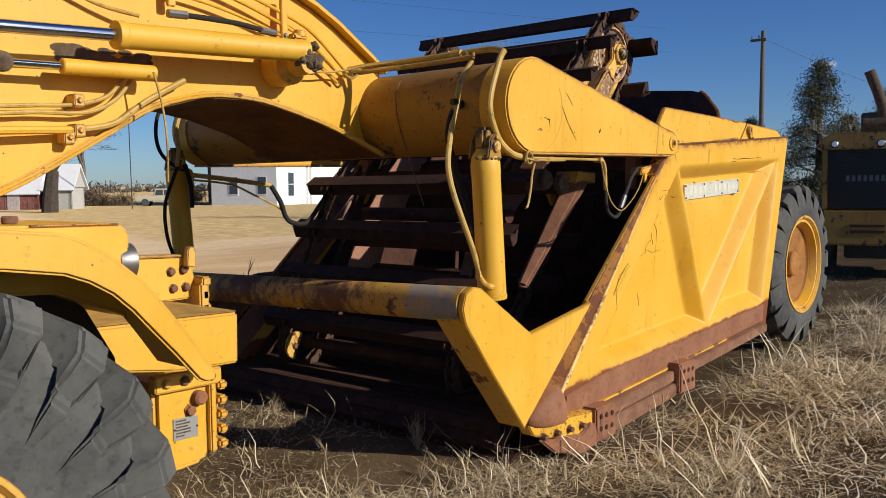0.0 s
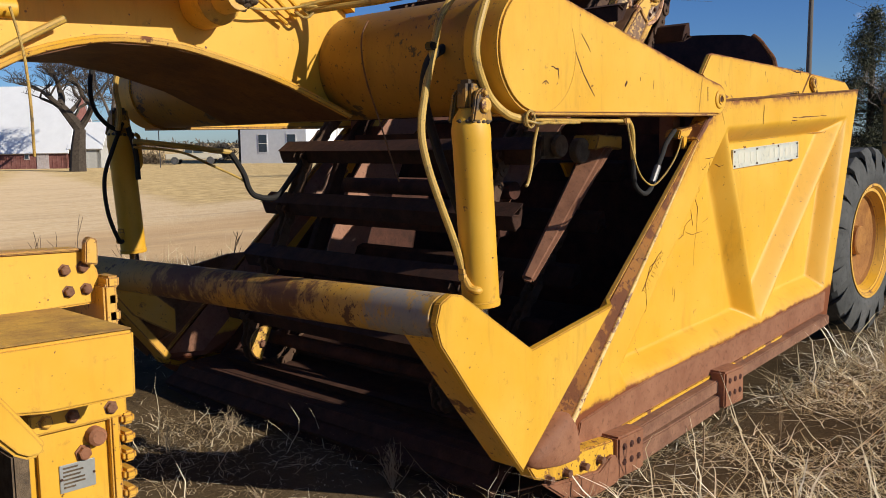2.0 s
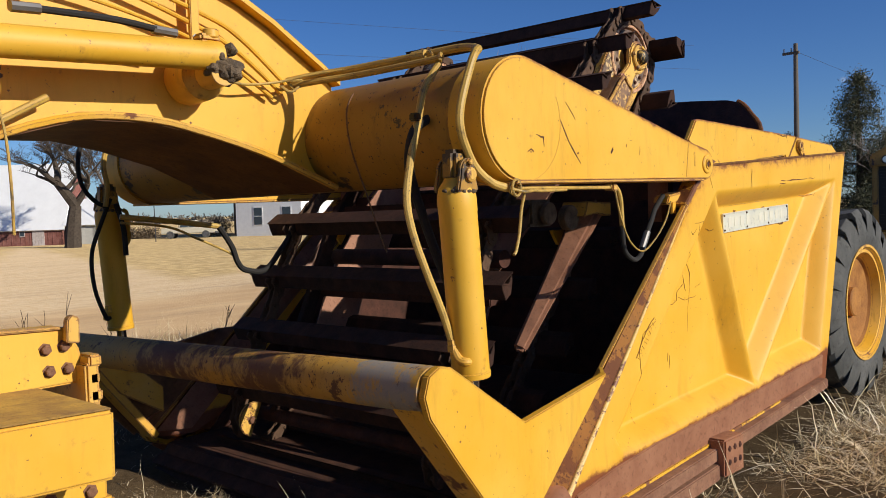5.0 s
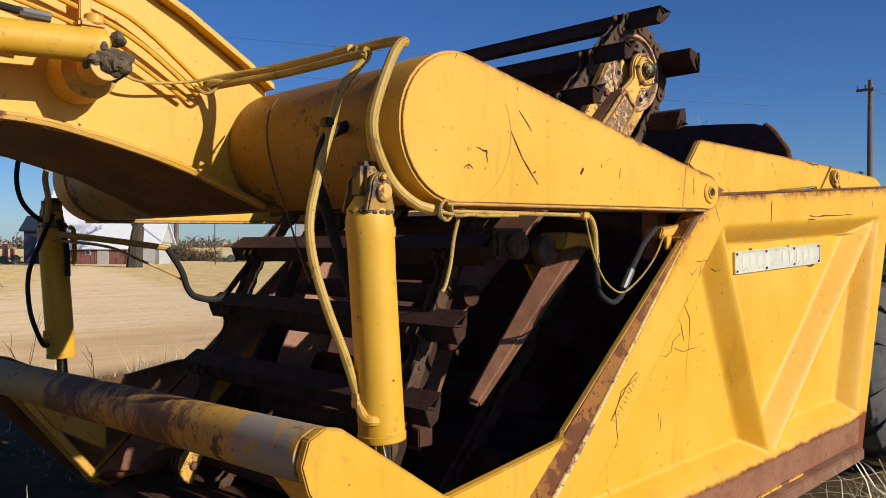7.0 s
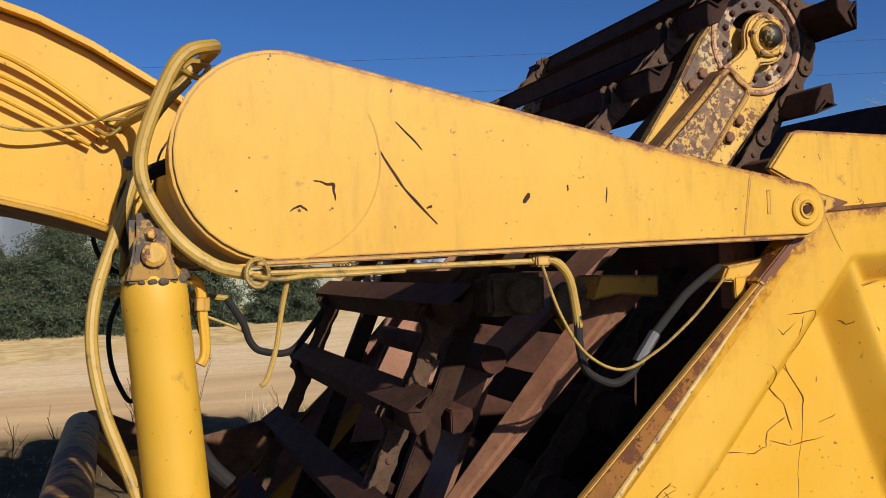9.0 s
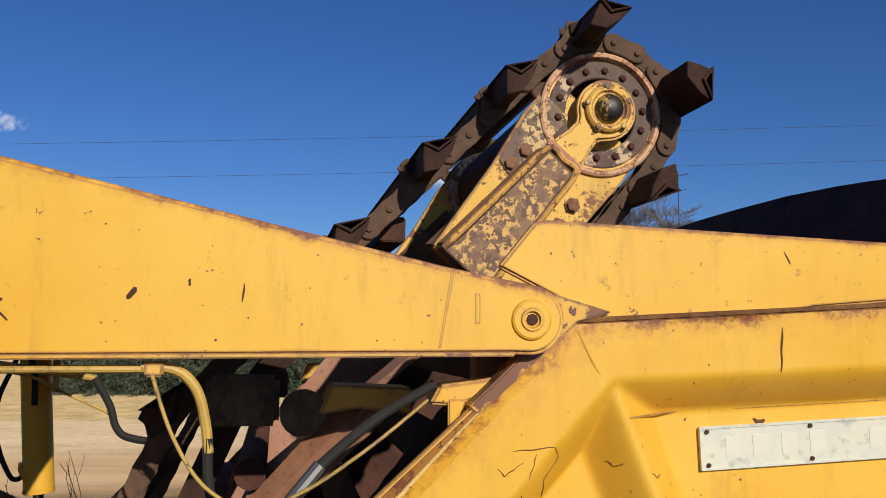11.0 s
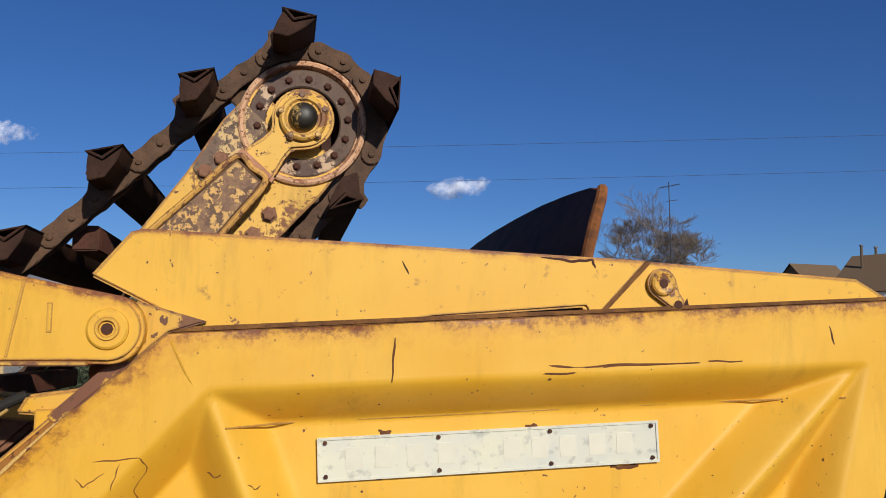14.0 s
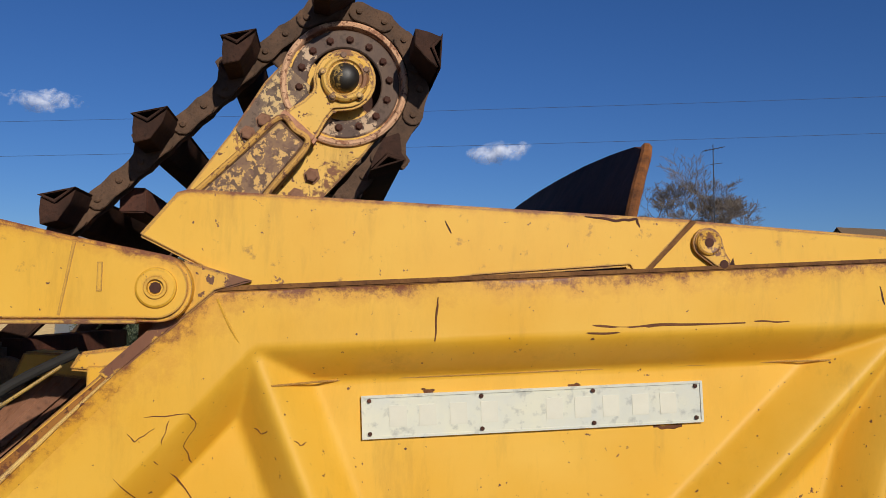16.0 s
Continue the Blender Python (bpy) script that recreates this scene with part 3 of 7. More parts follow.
for x in (-0.45, -0.355, -0.255, -0.155, 0.06, 0.155, 0.25, 0.35, 0.445):
    part("raised_mark", Shape().box((x - 0.028, -0.0014, -0.034), (x + 0.028, 0.002, 0.034), plate_m), badge_ink, badge, bevel=0.0008)
for x in (-0.54, -0.18, 0.19, 0.54):
    for z in (-0.052, 0.052):
        p = plate_m @ Vector((x, 0.0, z))
        part("screw", Shape().cyl(p, p + Vector((0, -0.007, 0)), 0.007, 8), rust_dark, badge)

# bowl: floor, ejector back wall, rear frame
part("bowl_floor", Shape().prism([(-1.9, -0.03), (2.0, 0.16), (2.0, 0.10), (-1.95, -0.10)], 0.20, WIDE - 0.20), flight_rust, scraper, bevel=0.005)
part("cutting_edge", Shape().prism([(-2.02, -0.16), (-1.80, -0.02), (-1.74, -0.05), (-1.98, -0.20)], 0.15, WIDE - 0.15), flight_rust, scraper, bevel=0.005)
ej_lean = [(0.15, 1.36), (1.0, 1.41), (1.9, 1.46), (2.23, 1.52), (2.37, 1.59), (2.47, 1.65), (2.51, 1.668), (2.60, 1.70)]
ej_top = [(0.25, 2.23), (0.29, 2.29), (0.36, 2.37), (0.43, 2.435), (0.50, 2.485), (0.58, 2.508), (0.75, 2.523), (0.95, 2.538), (1.35, 2.557), (1.82, 2.56)]
ej_top = ej_top + [(WIDE - y, z) for y, z in ej_top[-2::-1]]


def lean_at(z):
    """How far back the ejector plate stands at a height."""
    return float(np.interp(z, [a for a, _ in ej_lean], [b for _, b in ej_lean]))


ejs = Shape()
cols = []
for y, zt in ej_top:
    zs = [0.15, 1.0, 1.9, 2.1, 2.23] + [2.23 + (zt - 2.23) * k / 4 for k in range(1, 5)]
    cols.append([(lean_at(z) + 0.012 * noise.noise((y * 1.3, z * 2.0, 2.0)), y, z) for z in zs])
nz_ = len(cols[0])
vs_ = [p for c_ in cols for p in c_] + [(x + 0.045, y, z) for c_ in cols for x, y, z in c_]
o_ = len(cols) * nz_
fs2 = []
for i in range(len(cols) - 1):
    for k in range(nz_ - 1):
        a, b_ = i * nz_ + k, (i + 1) * nz_ + k
        fs2 += [(a, b_, b_ + 1, a + 1), (o_ + a, o_ + a + 1, o_ + b_ + 1, o_ + b_)]
    a, b_ = (i + 1) * nz_ - 1, (i + 2) * nz_ - 1
    fs2 += [(a, b_, o_ + b_, o_ + a), (i * nz_, o_ + i * nz_, o_ + (i + 1) * nz_, (i + 1) * nz_)]
for k in range(nz_ - 1):
    a, b_ = k, (len(cols) - 1) * nz_ + k
    fs2 += [(a, a + 1, o_ + a + 1, o_ + a), (b_, o_ + b_, o_ + b_ + 1, b_ + 1)]
ejs.add(vs_, fs2)
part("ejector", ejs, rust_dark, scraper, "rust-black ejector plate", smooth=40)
part("wing_edge", Shape().sweep([(1.475, 0.245, 1.93), (1.54, 0.245, 2.23), (1.61, 0.355, 2.37), (1.655, 0.43, 2.445), (1.682, 0.495, 2.488)], 0.022, 8, 4), wing_rust, scraper, "dark rusted edge")
part("rear_frame", Shape().prism([(2.0, 0.25), (2.1, 1.5), (3.2, 1.3), (4.6, 1.15), (4.6, 0.55), (3.2, 0.45)], 0.95, WIDE - 0.95), yellow_worn, scraper, bevel=0.02)
part("rear_axle", Shape().cyl((3.48, 0.45, 0.69), (3.48, WIDE - 0.45, 0.69), 0.16, 20), yellow_worn, scraper)


def tyre_and_rim(parent, cx, cz, y0, y1, R, rim_r, lugs, material_rim, spin=0.0, butt=0.19, round_=0.014):
    """A wide earthmover tyre with deep angled lugs, and its dished rim. y0 is the outer side."""
    sgn = 1 if y1 > y0 else -1
    w = abs(y1 - y0)
    a, b = (cx, y0, cz), (cx, y1, cz)
    t = Shape()
    prof = [(0.05, rim_r), (0.01, rim_r + 0.07), (0.0, rim_r + 0.16), (0.02, R - 0.16), (0.055, R - 0.085), (0.10, R - 0.055), (w / 2, R - 0.045),
            (w - 0.10, R - 0.055), (w - 0.055, R - 0.085), (w - 0.02, R - 0.16), (w, rim_r + 0.16), (w - 0.01, rim_r + 0.07), (w - 0.05, rim_r)]
    if butt > 0.2:
        prof = [(0.05, rim_r), (0.01, rim_r + 0.07), (0.0, rim_r + 0.16), (0.03, R - 0.30), (0.07, R - 0.17), (0.13, R - 0.12), (w / 2, R - 0.10),
                (w - 0.13, R - 0.12), (w - 0.07, R - 0.17), (w - 0.03, R - 0.30), (w, rim_r + 0.16), (w - 0.01, rim_r + 0.07), (w - 0.05, rim_r)]
    t.lathe(a, b, prof, 64, caps=False)
    t.lathe(a, b, [(0.052, rim_r), (w - 0.052, rim_r)], 64, caps=False)
    treads = []
    for side in (0, 1):
        for k in range(lugs):
            th = 2 * math.pi * (k + 0.5 * side) / lugs + spin
            pts = []
            for (s0, r0, s1, r1, dth) in ((0.016 if butt > 0.2 else 0.006, R - butt, 0.006, R - butt, -0.02 if butt > 0.2 else 0.0), (-0.025 if butt > 0.2 else 0.02, R - (0.10 if butt > 0.2 else 0.05), 0.02, R - 0.05, 0.0), (0.05, R - 0.0, 0.05, R - 0.0, 0.015), (w * 0.52, R, w * 0.52, R, 0.20)):
                hw = (0.055 if butt > 0.2 else 0.118) if abs(s0 - 0.011) < 0.006 else (0.06 if s0 >= 0.2 else 0.076 if butt > 0.2 else 0.105)
                for e, rr in ((-1, 0), (1, 0), (1, -0.6 * butt if butt > 0.2 else -0.06), (-1, -0.6 * butt if butt > 0.2 else -0.06)):
                    s = s0 if side == 0 else w - s0
                    ang = th + dth + e * hw
                    r_ = r0 + rr
                    pts.append((cx + r_ * math.cos(ang), y0 + sgn * s, cz + r_ * math.sin(ang)))
            fs = []
            for i in range(3):
                for j in range(4):
                    fs.append((i * 4 + j, i * 4 + (j + 1) % 4, (i + 1) * 4 + (j + 1) % 4, (i + 1) * 4 + j))
            fs += [(0, 3, 2, 1), (12, 13, 14, 15)]
            treads.append(Shape().add(pts, fs))
    tyre = part("tyre", t, rubber, parent, "worn black lugged tyre", smooth=28)
    for lug in treads:
        part("lug", lug, rubber, tyre, bevel=round_)
    r = Shape()
    r.lathe(a, b, [(0.0, rim_r + 0.05), (0.0, rim_r + 0.075), (0.03, rim_r + 0.07), (0.03, rim_r + 0.0), (0.10, rim_r - 0.03), (0.14, rim_r - 0.045), (0.16, rim_r - 0.16), (0.17, 0.02)], 48, caps=False)
    r.lathe(a, b, [(0.0, rim_r + 0.05), (0.05, rim_r + 0.02), (0.10, rim_r - 0.028)], 48, caps=False)
    rim = part("rim", r, material_rim, tyre, "yellow rim, rust in the dish", smooth=40)
    part("dish", Shape().lathe(a, b, [(0.105, rim_r - 0.03), (0.135, rim_r - 0.05), (0.153, rim_r - 0.165), (0.162, 0.05)], 48, caps=False), rust_dish, tyre, "orange rusted rim dish", smooth=40)
    part("hub", Shape().cyl((cx, y0 + sgn * 0.165, cz), (cx, y0 + sgn * 0.10, cz), 0.14, 24, bev=0.012), rust_dish, tyre, bevel=0.0)
    return tyre


tyre_and_rim(scraper, 3.48, 0.69, 0.10, 0.70, 0.885, 0.47, 18, yellow_worn)
tyre_and_rim(scraper, 3.48, 0.69, WIDE - 0.10, WIDE - 0.70, 0.885, 0.44, 18, yellow_worn)

# draft tube, side arms, cross bar
TX, TZ, TR = -1.87, 2.10, 0.30
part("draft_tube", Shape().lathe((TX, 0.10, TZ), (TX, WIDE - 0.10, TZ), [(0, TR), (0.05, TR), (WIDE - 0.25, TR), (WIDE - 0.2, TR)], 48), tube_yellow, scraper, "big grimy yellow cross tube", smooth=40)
for my in (lambda y: y, far_side):
    arm = [(TX + 0.312 * math.cos(radians(a)), TZ + 0.312 * math.sin(radians(a))) for a in range(75, 266, 10)]
    arm += [(-1.80, 1.792), (-0.06, 1.814)] + [(0.1 * math.cos(radians(a)), 1.913 + 0.1 * math.sin(radians(a))) for a in range(-88, 76, 10)] + [(-0.25, 2.06)]
    ap = part("side_arm", Shape().prism(arm, my(-0.075), my(0.16)), arm_yellow, scraper, "long tapered yellow arm", bevel=0.012)
    part("bottom_strip", Shape().prism([(-1.95, 1.785), (-0.05, 1.808), (-0.05, 1.822), (-1.95, 1.80)], my(-0.085), my(0.17)), yellow_worn, ap, bevel=0.003)
    boss = part("pivot_boss", Shape().lathe((0, my(-0.07), 1.913), (0, my(-0.105), 1.913), [(0, 0.060), (0.012, 0.058), (0.016, 0.052), (0.016, 0.034), (0.022, 0.032), (0.022, 0.024), (0.012, 0.022)], 28), yellow, ap, bevel=0.0)
    part("pin_end", Shape().cyl((0, my(-0.08), 1.913), (0, my(-0.088), 1.913), 0.017, 8), rust_dark, boss)
    part("pivot_lug", Shape().prism([(0.06, 2.0), (0.27, 1.94), (0.16, 1.905), (-0.14, 1.635), (-0.17, 1.66), (-0.02, 1.80), (0.09, 1.88)], my(-0.012), my(0.10)), lip_rusty, scraper, bevel=0.006)
    part("weld_line", Shape().prism([(-0.27, 1.83), (-0.262, 1.83), (-0.225, 2.045), (-0.235, 2.045)], my(-0.0763), my(-0.07)), arm_yellow, ap)
part("casting_mark", Shape().box((-0.165, -0.0768, 1.90), (-0.15, -0.07, 1.985)), arm_yellow, scraper)
# the ring weld that shows the tube's end, and gouges in the paint
ring = Shape()
for k in range(18):
    a0, a1 = radians(-82 + 6 * k), radians(-82 + 6 * (k + 1))
    ring.add([(TX + r * math.cos(a), -0.0762, TZ - 0.005 + r * math.sin(a)) for a in (a0, a1) for r in (0.294, 0.299)] + [(TX + r * math.cos(a), -0.07, TZ - 0.005 + r * math.sin(a)) for a in (a0, a1) for r in (0.294, 0.299)], [(0, 1, 3, 2), (0, 4, 5, 1), (2, 3, 7, 6), (0, 2, 6, 4), (1, 5, 7, 3)])
part("weld_ring", ring, yellow, scraper)


def gouge(pts, w, y, material=None, name="gouge"):
    """A scratch or dent through the paint down to rust, along points of (x, z)."""
    rnd = random.Random(len(pts) * 7 + int(pts[0][0] * 1000))
    P = []
    for i in range(len(pts) - 1):
        for k in range(3):
            q = Vector(pts[i]).lerp(Vector(pts[i + 1]), k / 3)
            P.append((q.x + rnd.uniform(-1, 1) * w * 0.5, y, q.y + rnd.uniform(-1, 1) * w * 0.5))
    P.append((pts[-1][0], y, pts[-1][1]))
    rad = [w * (0.35 + 0.65 * math.sin(math.pi * (i + 0.4) / (len(P)))) * rnd.uniform(0.7, 1.2) for i in range(len(P))]
    s = Shape().sweep(P, w, 6, 3, rad)
    s.v = [(x, y + (yy - y) * 0.25, z) for x, yy, z in s.v]
    return part(name, s, material or rust_dark, scraper)


for pts, w in (([(-1.575, 2.118), (-1.50, 2.0), (-1.40, 1.893)], 0.005), ([(-1.52, 2.205), (-1.44, 2.12)], 0.004), ([(-1.105, 1.95), (-1.088, 1.985)], 0.008), ([(-0.81, 1.95), (-0.805, 2.0)], 0.003),
               ([(-1.78, 2.03), (-1.72, 2.015), (-1.715, 1.97)], 0.005), ([(-1.43, 1.94), (-1.415, 1.95)], 0.005), ([(-0.95, 1.99), (-0.947, 2.01)], 0.004), ([(-1.85, 1.94), (-1.82, 1.955), (-1.80, 1.94)], 0.004)):
    gouge(pts, w, -0.075)
gouge([(1.06, 1.823), (1.20, 1.80), (1.38, 1.795), (1.55, 1.822), (1.83, 1.835)], 0.0048, 0.0, rust_streak)
gouge([(1.30, 1.822), (1.45, 1.815), (1.60, 1.828)], 0.006, 0.0, rust_streak)
gouge([(1.86, 1.838), (1.98, 1.842)], 0.005, 0.0, rust_streak)
gouge([(0.83, 1.90), (0.828, 1.86), (0.822, 1.765)], 0.0032, 0.0, rust_streak)
gouge([(2.30, 1.96), (2.315, 1.90)], 0.004, 0.0, rust_dark)
gouge([(1.30, 2.165), (1.40, 2.155), (1.47, 2.16), (1.48, 2.135)], 0.005, 0.012, rust_dark)
gouge([(0.85, 2.14), (0.87, 2.10)], 0.003, 0.012, rust_dark)


def crack(pts, w=0.0024):
    """A hairline crack that follows the pressing of the bowl side."""
    line = []
    for a, b_ in zip(pts, pts[1:]):
        line += [Vector(a).lerp(Vector(b_), k / 4) for k in range(4)]
    line.append(Vector(pts[-1]))
    rnd = random.Random(int(pts[0][0] * 997) + len(pts))
    P = []
    for v in line:
        v = v + Vector((rnd.uniform(-1, 1), rnd.uniform(-1, 1))) * w
        P.append((v.x, sunk_by(v) - 0.0005, v.y))
    rad = [w * rnd.uniform(0.35, 1.0) * (0.4 if i in (0, len(P) - 1) else 1.0) for i in range(len(P))]
    return part("gouge", Shape().sweep(P, w, 5, 2, rad), rust_streak, near_panel)


for pts in ([(-0.116, 1.358), (-0.04, 1.27), (0.042, 1.186), (0.076, 1.08)], [(-0.048, 1.467), (0.137, 1.206), (0.127, 1.076), (0.098, 0.948), (0.092, 0.805)],
            [(-0.227, 1.028), (-0.104, 1.013), (-0.048, 1.033), (-0.039, 1.089), (0.046, 1.134)], [(-0.028, 1.05), (0.068, 1.023), (0.227, 1.042)], [(0.207, 1.096), (0.289, 1.122)],
            [(-0.182, 0.648), (-0.171, 0.709)], [(-0.079, 1.486), (-0.059, 1.462), (-0.004, 1.502)], [(-0.037, 1.534), (0.093, 1.543), (0.113, 1.513), (0.075, 1.444), (0.088, 1.38)],
            [(0.039, 1.526), (0.015, 1.453)], [(0.279, 1.491), (0.303, 1.477), (0.322, 1.489)], [(0.404, 1.459), (0.423, 1.446), (0.439, 1.455)], [(-0.151, 0.687), (-0.161, 0.595)],
            [(-0.544, 0.958), (-0.688, 0.901), (-0.74, 0.80), (-0.720, 0.62), (-0.640, 0.50), (-0.626, 0.328)]):
    crack(pts)
# a burnt seam with short side cracks
crack([(-0.78, 0.758), (-0.701, 0.861), (-0.621, 0.943), (-0.562, 0.984)], 0.003)
rnd = random.Random(12)
for k in range(11):
    a = Vector((-0.77, 0.77)).lerp(Vector((-0.57, 0.98)), k / 10)
    crack([tuple(a), (a.x + rnd.uniform(0.02, 0.06), a.y - rnd.uniform(0.0, 0.04))], 0.0014)
for x, z, w in ((0.68, 1.468, 0.03), (0.80, 1.466, 0.04), (1.62, 1.49, 0.05), (0.82, 1.605, 0.02), (1.30, 1.625, 0.02)):
    gouge([(x - w, z), (x, z - 0.006), (x + w, z)], 0.008, 0.135, rust_streak, "rust_run")
part("cross_bar", Shape().lathe((-2.545, -0.05, 0.875), (-2.60, WIDE + 0.05, 0.785), [(0, 0.105), (0.02, 0.108), (WIDE + 0.08, 0.108), (WIDE + 0.1, 0.105)], 32), bar_paint, scraper, "scuffed yellow cross bar, paint rubbed to grey", smooth=40)

# gooseneck
low = [(-2.02, 1.83), (-2.25, 1.93), (-2.5, 2.03), (-2.86, 2.125), (-3.13, 2.17), (-3.47, 2.165), (-3.82, 2.07), (-4.1, 1.91), (-4.43, 1.72), (-4.64, 1.61), (-4.9, 1.50)]
top = [(-1.95, 2.41), (-2.08, 2.50), (-2.4, 2.70), (-2.6, 2.80), (-3.0, 2.94), (-3.6, 3.03), (-4.3, 3.03), (-4.9, 2.95), (-5.3, 2.85)]
NY0, NY1 = 1.27, WIDE - 1.27
web = low + [(-5.3, 1.5)] + top[::-1]
goose = part("gooseneck", Shape().prism(web, NY0, NY1), yellow, scraper, "arched yellow gooseneck beam", bevel=0.01)


def flange(pts, half, thick, down):
    s = Shape()
    vs = []
    for (x, z), h in zip(pts, half):
        for y, dz in ((WIDE / 2 - h, 0), (WIDE / 2 + h, 0), (WIDE / 2 + h, -thick if down else thick), (WIDE / 2 - h, -thick if down else thick)):
            vs.append((x, y, z + dz))
    m = len(pts)
    fs = []
    for i in range(m - 1):
        fs += [(i * 4 + j, i * 4 + (j + 1) % 4, i * 4 + 4 + (j + 1) % 4, i * 4 + 4 + j) for j in range(4)]
    fs += [(0, 1, 2, 3), ((m - 1) * 4 + 3, (m - 1) * 4 + 2, (m - 1) * 4 + 1, (m - 1) * 4)]
    return s.add(vs, fs)


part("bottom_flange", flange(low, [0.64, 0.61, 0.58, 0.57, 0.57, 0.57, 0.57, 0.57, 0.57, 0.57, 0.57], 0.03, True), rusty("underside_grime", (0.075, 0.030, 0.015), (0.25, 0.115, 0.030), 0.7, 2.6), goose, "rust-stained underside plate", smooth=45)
part("top_flange", flange(top, [0.62] * len(top), 0.03, False), yellow, goose, bevel=0.0, smooth=45)
part("flange_edge", Shape().sweep([(x, WIDE / 2 - h - 0.002, z - 0.012) for (x, z), h in zip(low, [0.64, 0.61, 0.58, 0.57, 0.57, 0.57, 0.57, 0.57, 0.57, 0.57, 0.57])], 0.02, 6, 3), yellow_worn, goose)
part("hitch_post", Shape().prism([(-5.9, 0.6), (-5.2, 0.6), (-5.0, 1.5), (-5.0, 2.6), (-5.3, 2.9), (-5.9, 2.8)], 1.30, WIDE - 1.30), yellow_worn, goose, bevel=0.02)

def lump(s, c, r, seed):
    """A clod of caked dirt: a ball pushed about by noise."""
    o = len(s.v)
    s.ball(c, r, 20, (1, 1, 0.75))
    for i in range(o, len(s.v)):
        v = Vector(s.v[i])
        d = (v - Vector(c)).normalized()
        s.v[i] = tuple(v + d * r * (0.45 * noise.noise(v * 22 + Vector((seed, 0, 0))) + 0.25 * noise.noise(v * 60)))


stain = Shape()
rnd = random.Random(21)
for k in range(40):
    c = (rnd.uniform(-4.35, -3.85), NY0 - 0.004, 2.315 + rnd.gauss(0, 0.022))
    stain.ball(c, rnd.uniform(0.012, 0.045), 10, (1.6, 0.08, 0.6))
tagged(part("caked_dirt", stain, grimy, goose), "dark oily dirt on the beam", kind="stuff")

# hydraulic lift cylinders
for my, near in ((lambda y: y, True), (far_side, False)):
    yc = 0.06
    t0, b0 = Vector((-2.235, my(yc), 1.82)), Vector((-2.165, my(yc), 0.865))
    d = (b0 - t0).normalized()
    L = (b0 - t0).length
    ax = (0, my(-1) - my(0), 0)
    c = part("lift_cylinder", Shape().lathe(t0, b0, [(0.0, 0.05), (0.05, 0.085), (0.10, 0.094), (0.16, 0.094), (0.17, 0.092), (L - 0.03, 0.092), (L - 0.025, 0.097), (L, 0.095)], 36), yellow, scraper, "yellow hydraulic lift cylinder with grime at the top", smooth=35)
    part("rod", Shape().cyl(b0 - d * 0.02, b0 + d * 0.30, 0.036, 18), chrome, c, "chrome piston rod")
    part("rod_eye", Shape().cyl((b0 + d * 0.30) + Vector((0, -0.05, 0)), (b0 + d * 0.30) + Vector((0, 0.05, 0)), 0.065, 20, bev=0.008), yellow_worn, c)
    # eye, bracket and pin at the tube
    ear = [(-2.232 + 0.052 * math.cos(radians(q)), 1.845 + 0.062 * math.sin(radians(q))) for q in range(-10, 191, 15)] + [(-2.305, 1.75), (-2.160, 1.75)]
    for y0, y1 in ((yc - 0.085, yc - 0.055), (yc + 0.055, yc + 0.085)):
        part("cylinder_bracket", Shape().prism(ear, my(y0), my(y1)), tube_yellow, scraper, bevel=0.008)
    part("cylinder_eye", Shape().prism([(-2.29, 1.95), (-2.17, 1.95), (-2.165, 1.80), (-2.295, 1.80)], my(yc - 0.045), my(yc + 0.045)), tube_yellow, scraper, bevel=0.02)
    pin = part("pivot_pin", Shape().lathe((-2.228, my(yc + 0.10), 1.828), (-2.228, my(yc - 0.115), 1.828), [(0, 0.032), (0.185, 0.032), (0.185, 0.036), (0.20, 0.034), (0.207, 0.022)], 22), yellow_worn, scraper)
    bolt(pin, (-2.232, my(yc - 0.088), 1.886), (0, my(-1) - my(0), 0), 0.015, 0.018, yellow_worn)
    gr = Shape()
    rnd = random.Random(5)
    for k in range(34):
        a = rnd.uniform(0, 2 * math.pi)
        big_ = 0.35 + 0.65 * max(0.0, math.cos(a - 0.4))
        rr = rnd.uniform(0.052, 0.086)
        lump(gr, (-2.230 + rr * math.cos(a), my(yc) + rr * math.sin(a), 1.765 - 0.35 * (rr - 0.05) + rnd.uniform(-0.008, 0.018) * big_), rnd.uniform(0.010, 0.032) * big_ + 0.006, k)
    tagged(part("caked_dirt", gr, grimy, c), "caked oily dirt", kind="stuff")
    side_p = part("side_pipe", Shape().sweep([(-2.125, my(yc + 0.03), 1.755), (-2.098, my(yc + 0.035), 1.735), (-2.092, my(yc + 0.035), 1.65), (-2.088, my(yc + 0.035), 1.54), (-2.105, my(yc + 0.03), 1.50)], 0.016, 8), yellow, c)
    part("pipe_nut", Shape().cyl((-2.094, my(yc + 0.035), 1.66), (-2.092, my(yc + 0.035), 1.70), 0.023, 6), yellow_worn, side_p)
    # elbow where the hose enters
    part("elbow", Shape().sweep([(-2.20, my(yc - 0.04), 0.955), (-2.25, my(yc - 0.05), 0.953), (-2.268, my(yc - 0.02), 0.965), (-2.265, my(yc + 0.02), 1.02)], 0.021, 10), yellow_worn, c)
    part("elbow_nut", Shape().lathe((-2.264, my(yc + 0.02), 1.0), (-2.268, my(yc + 0.025), 1.06), [(0, 0.03), (0.03, 0.03), (0.03, 0.026), (0.055, 0.026)], 6), yellow_worn, c)
    part("lug_plate", Shape().prism([(-2.42, 0.62), (-2.16, 0.62), (-1.9, 0.40), (-1.9, 0.20), (-2.25, 0.40)], my(yc + 0.07), my(yc + 0.11)), yellow_worn, scraper, bevel=0.006)
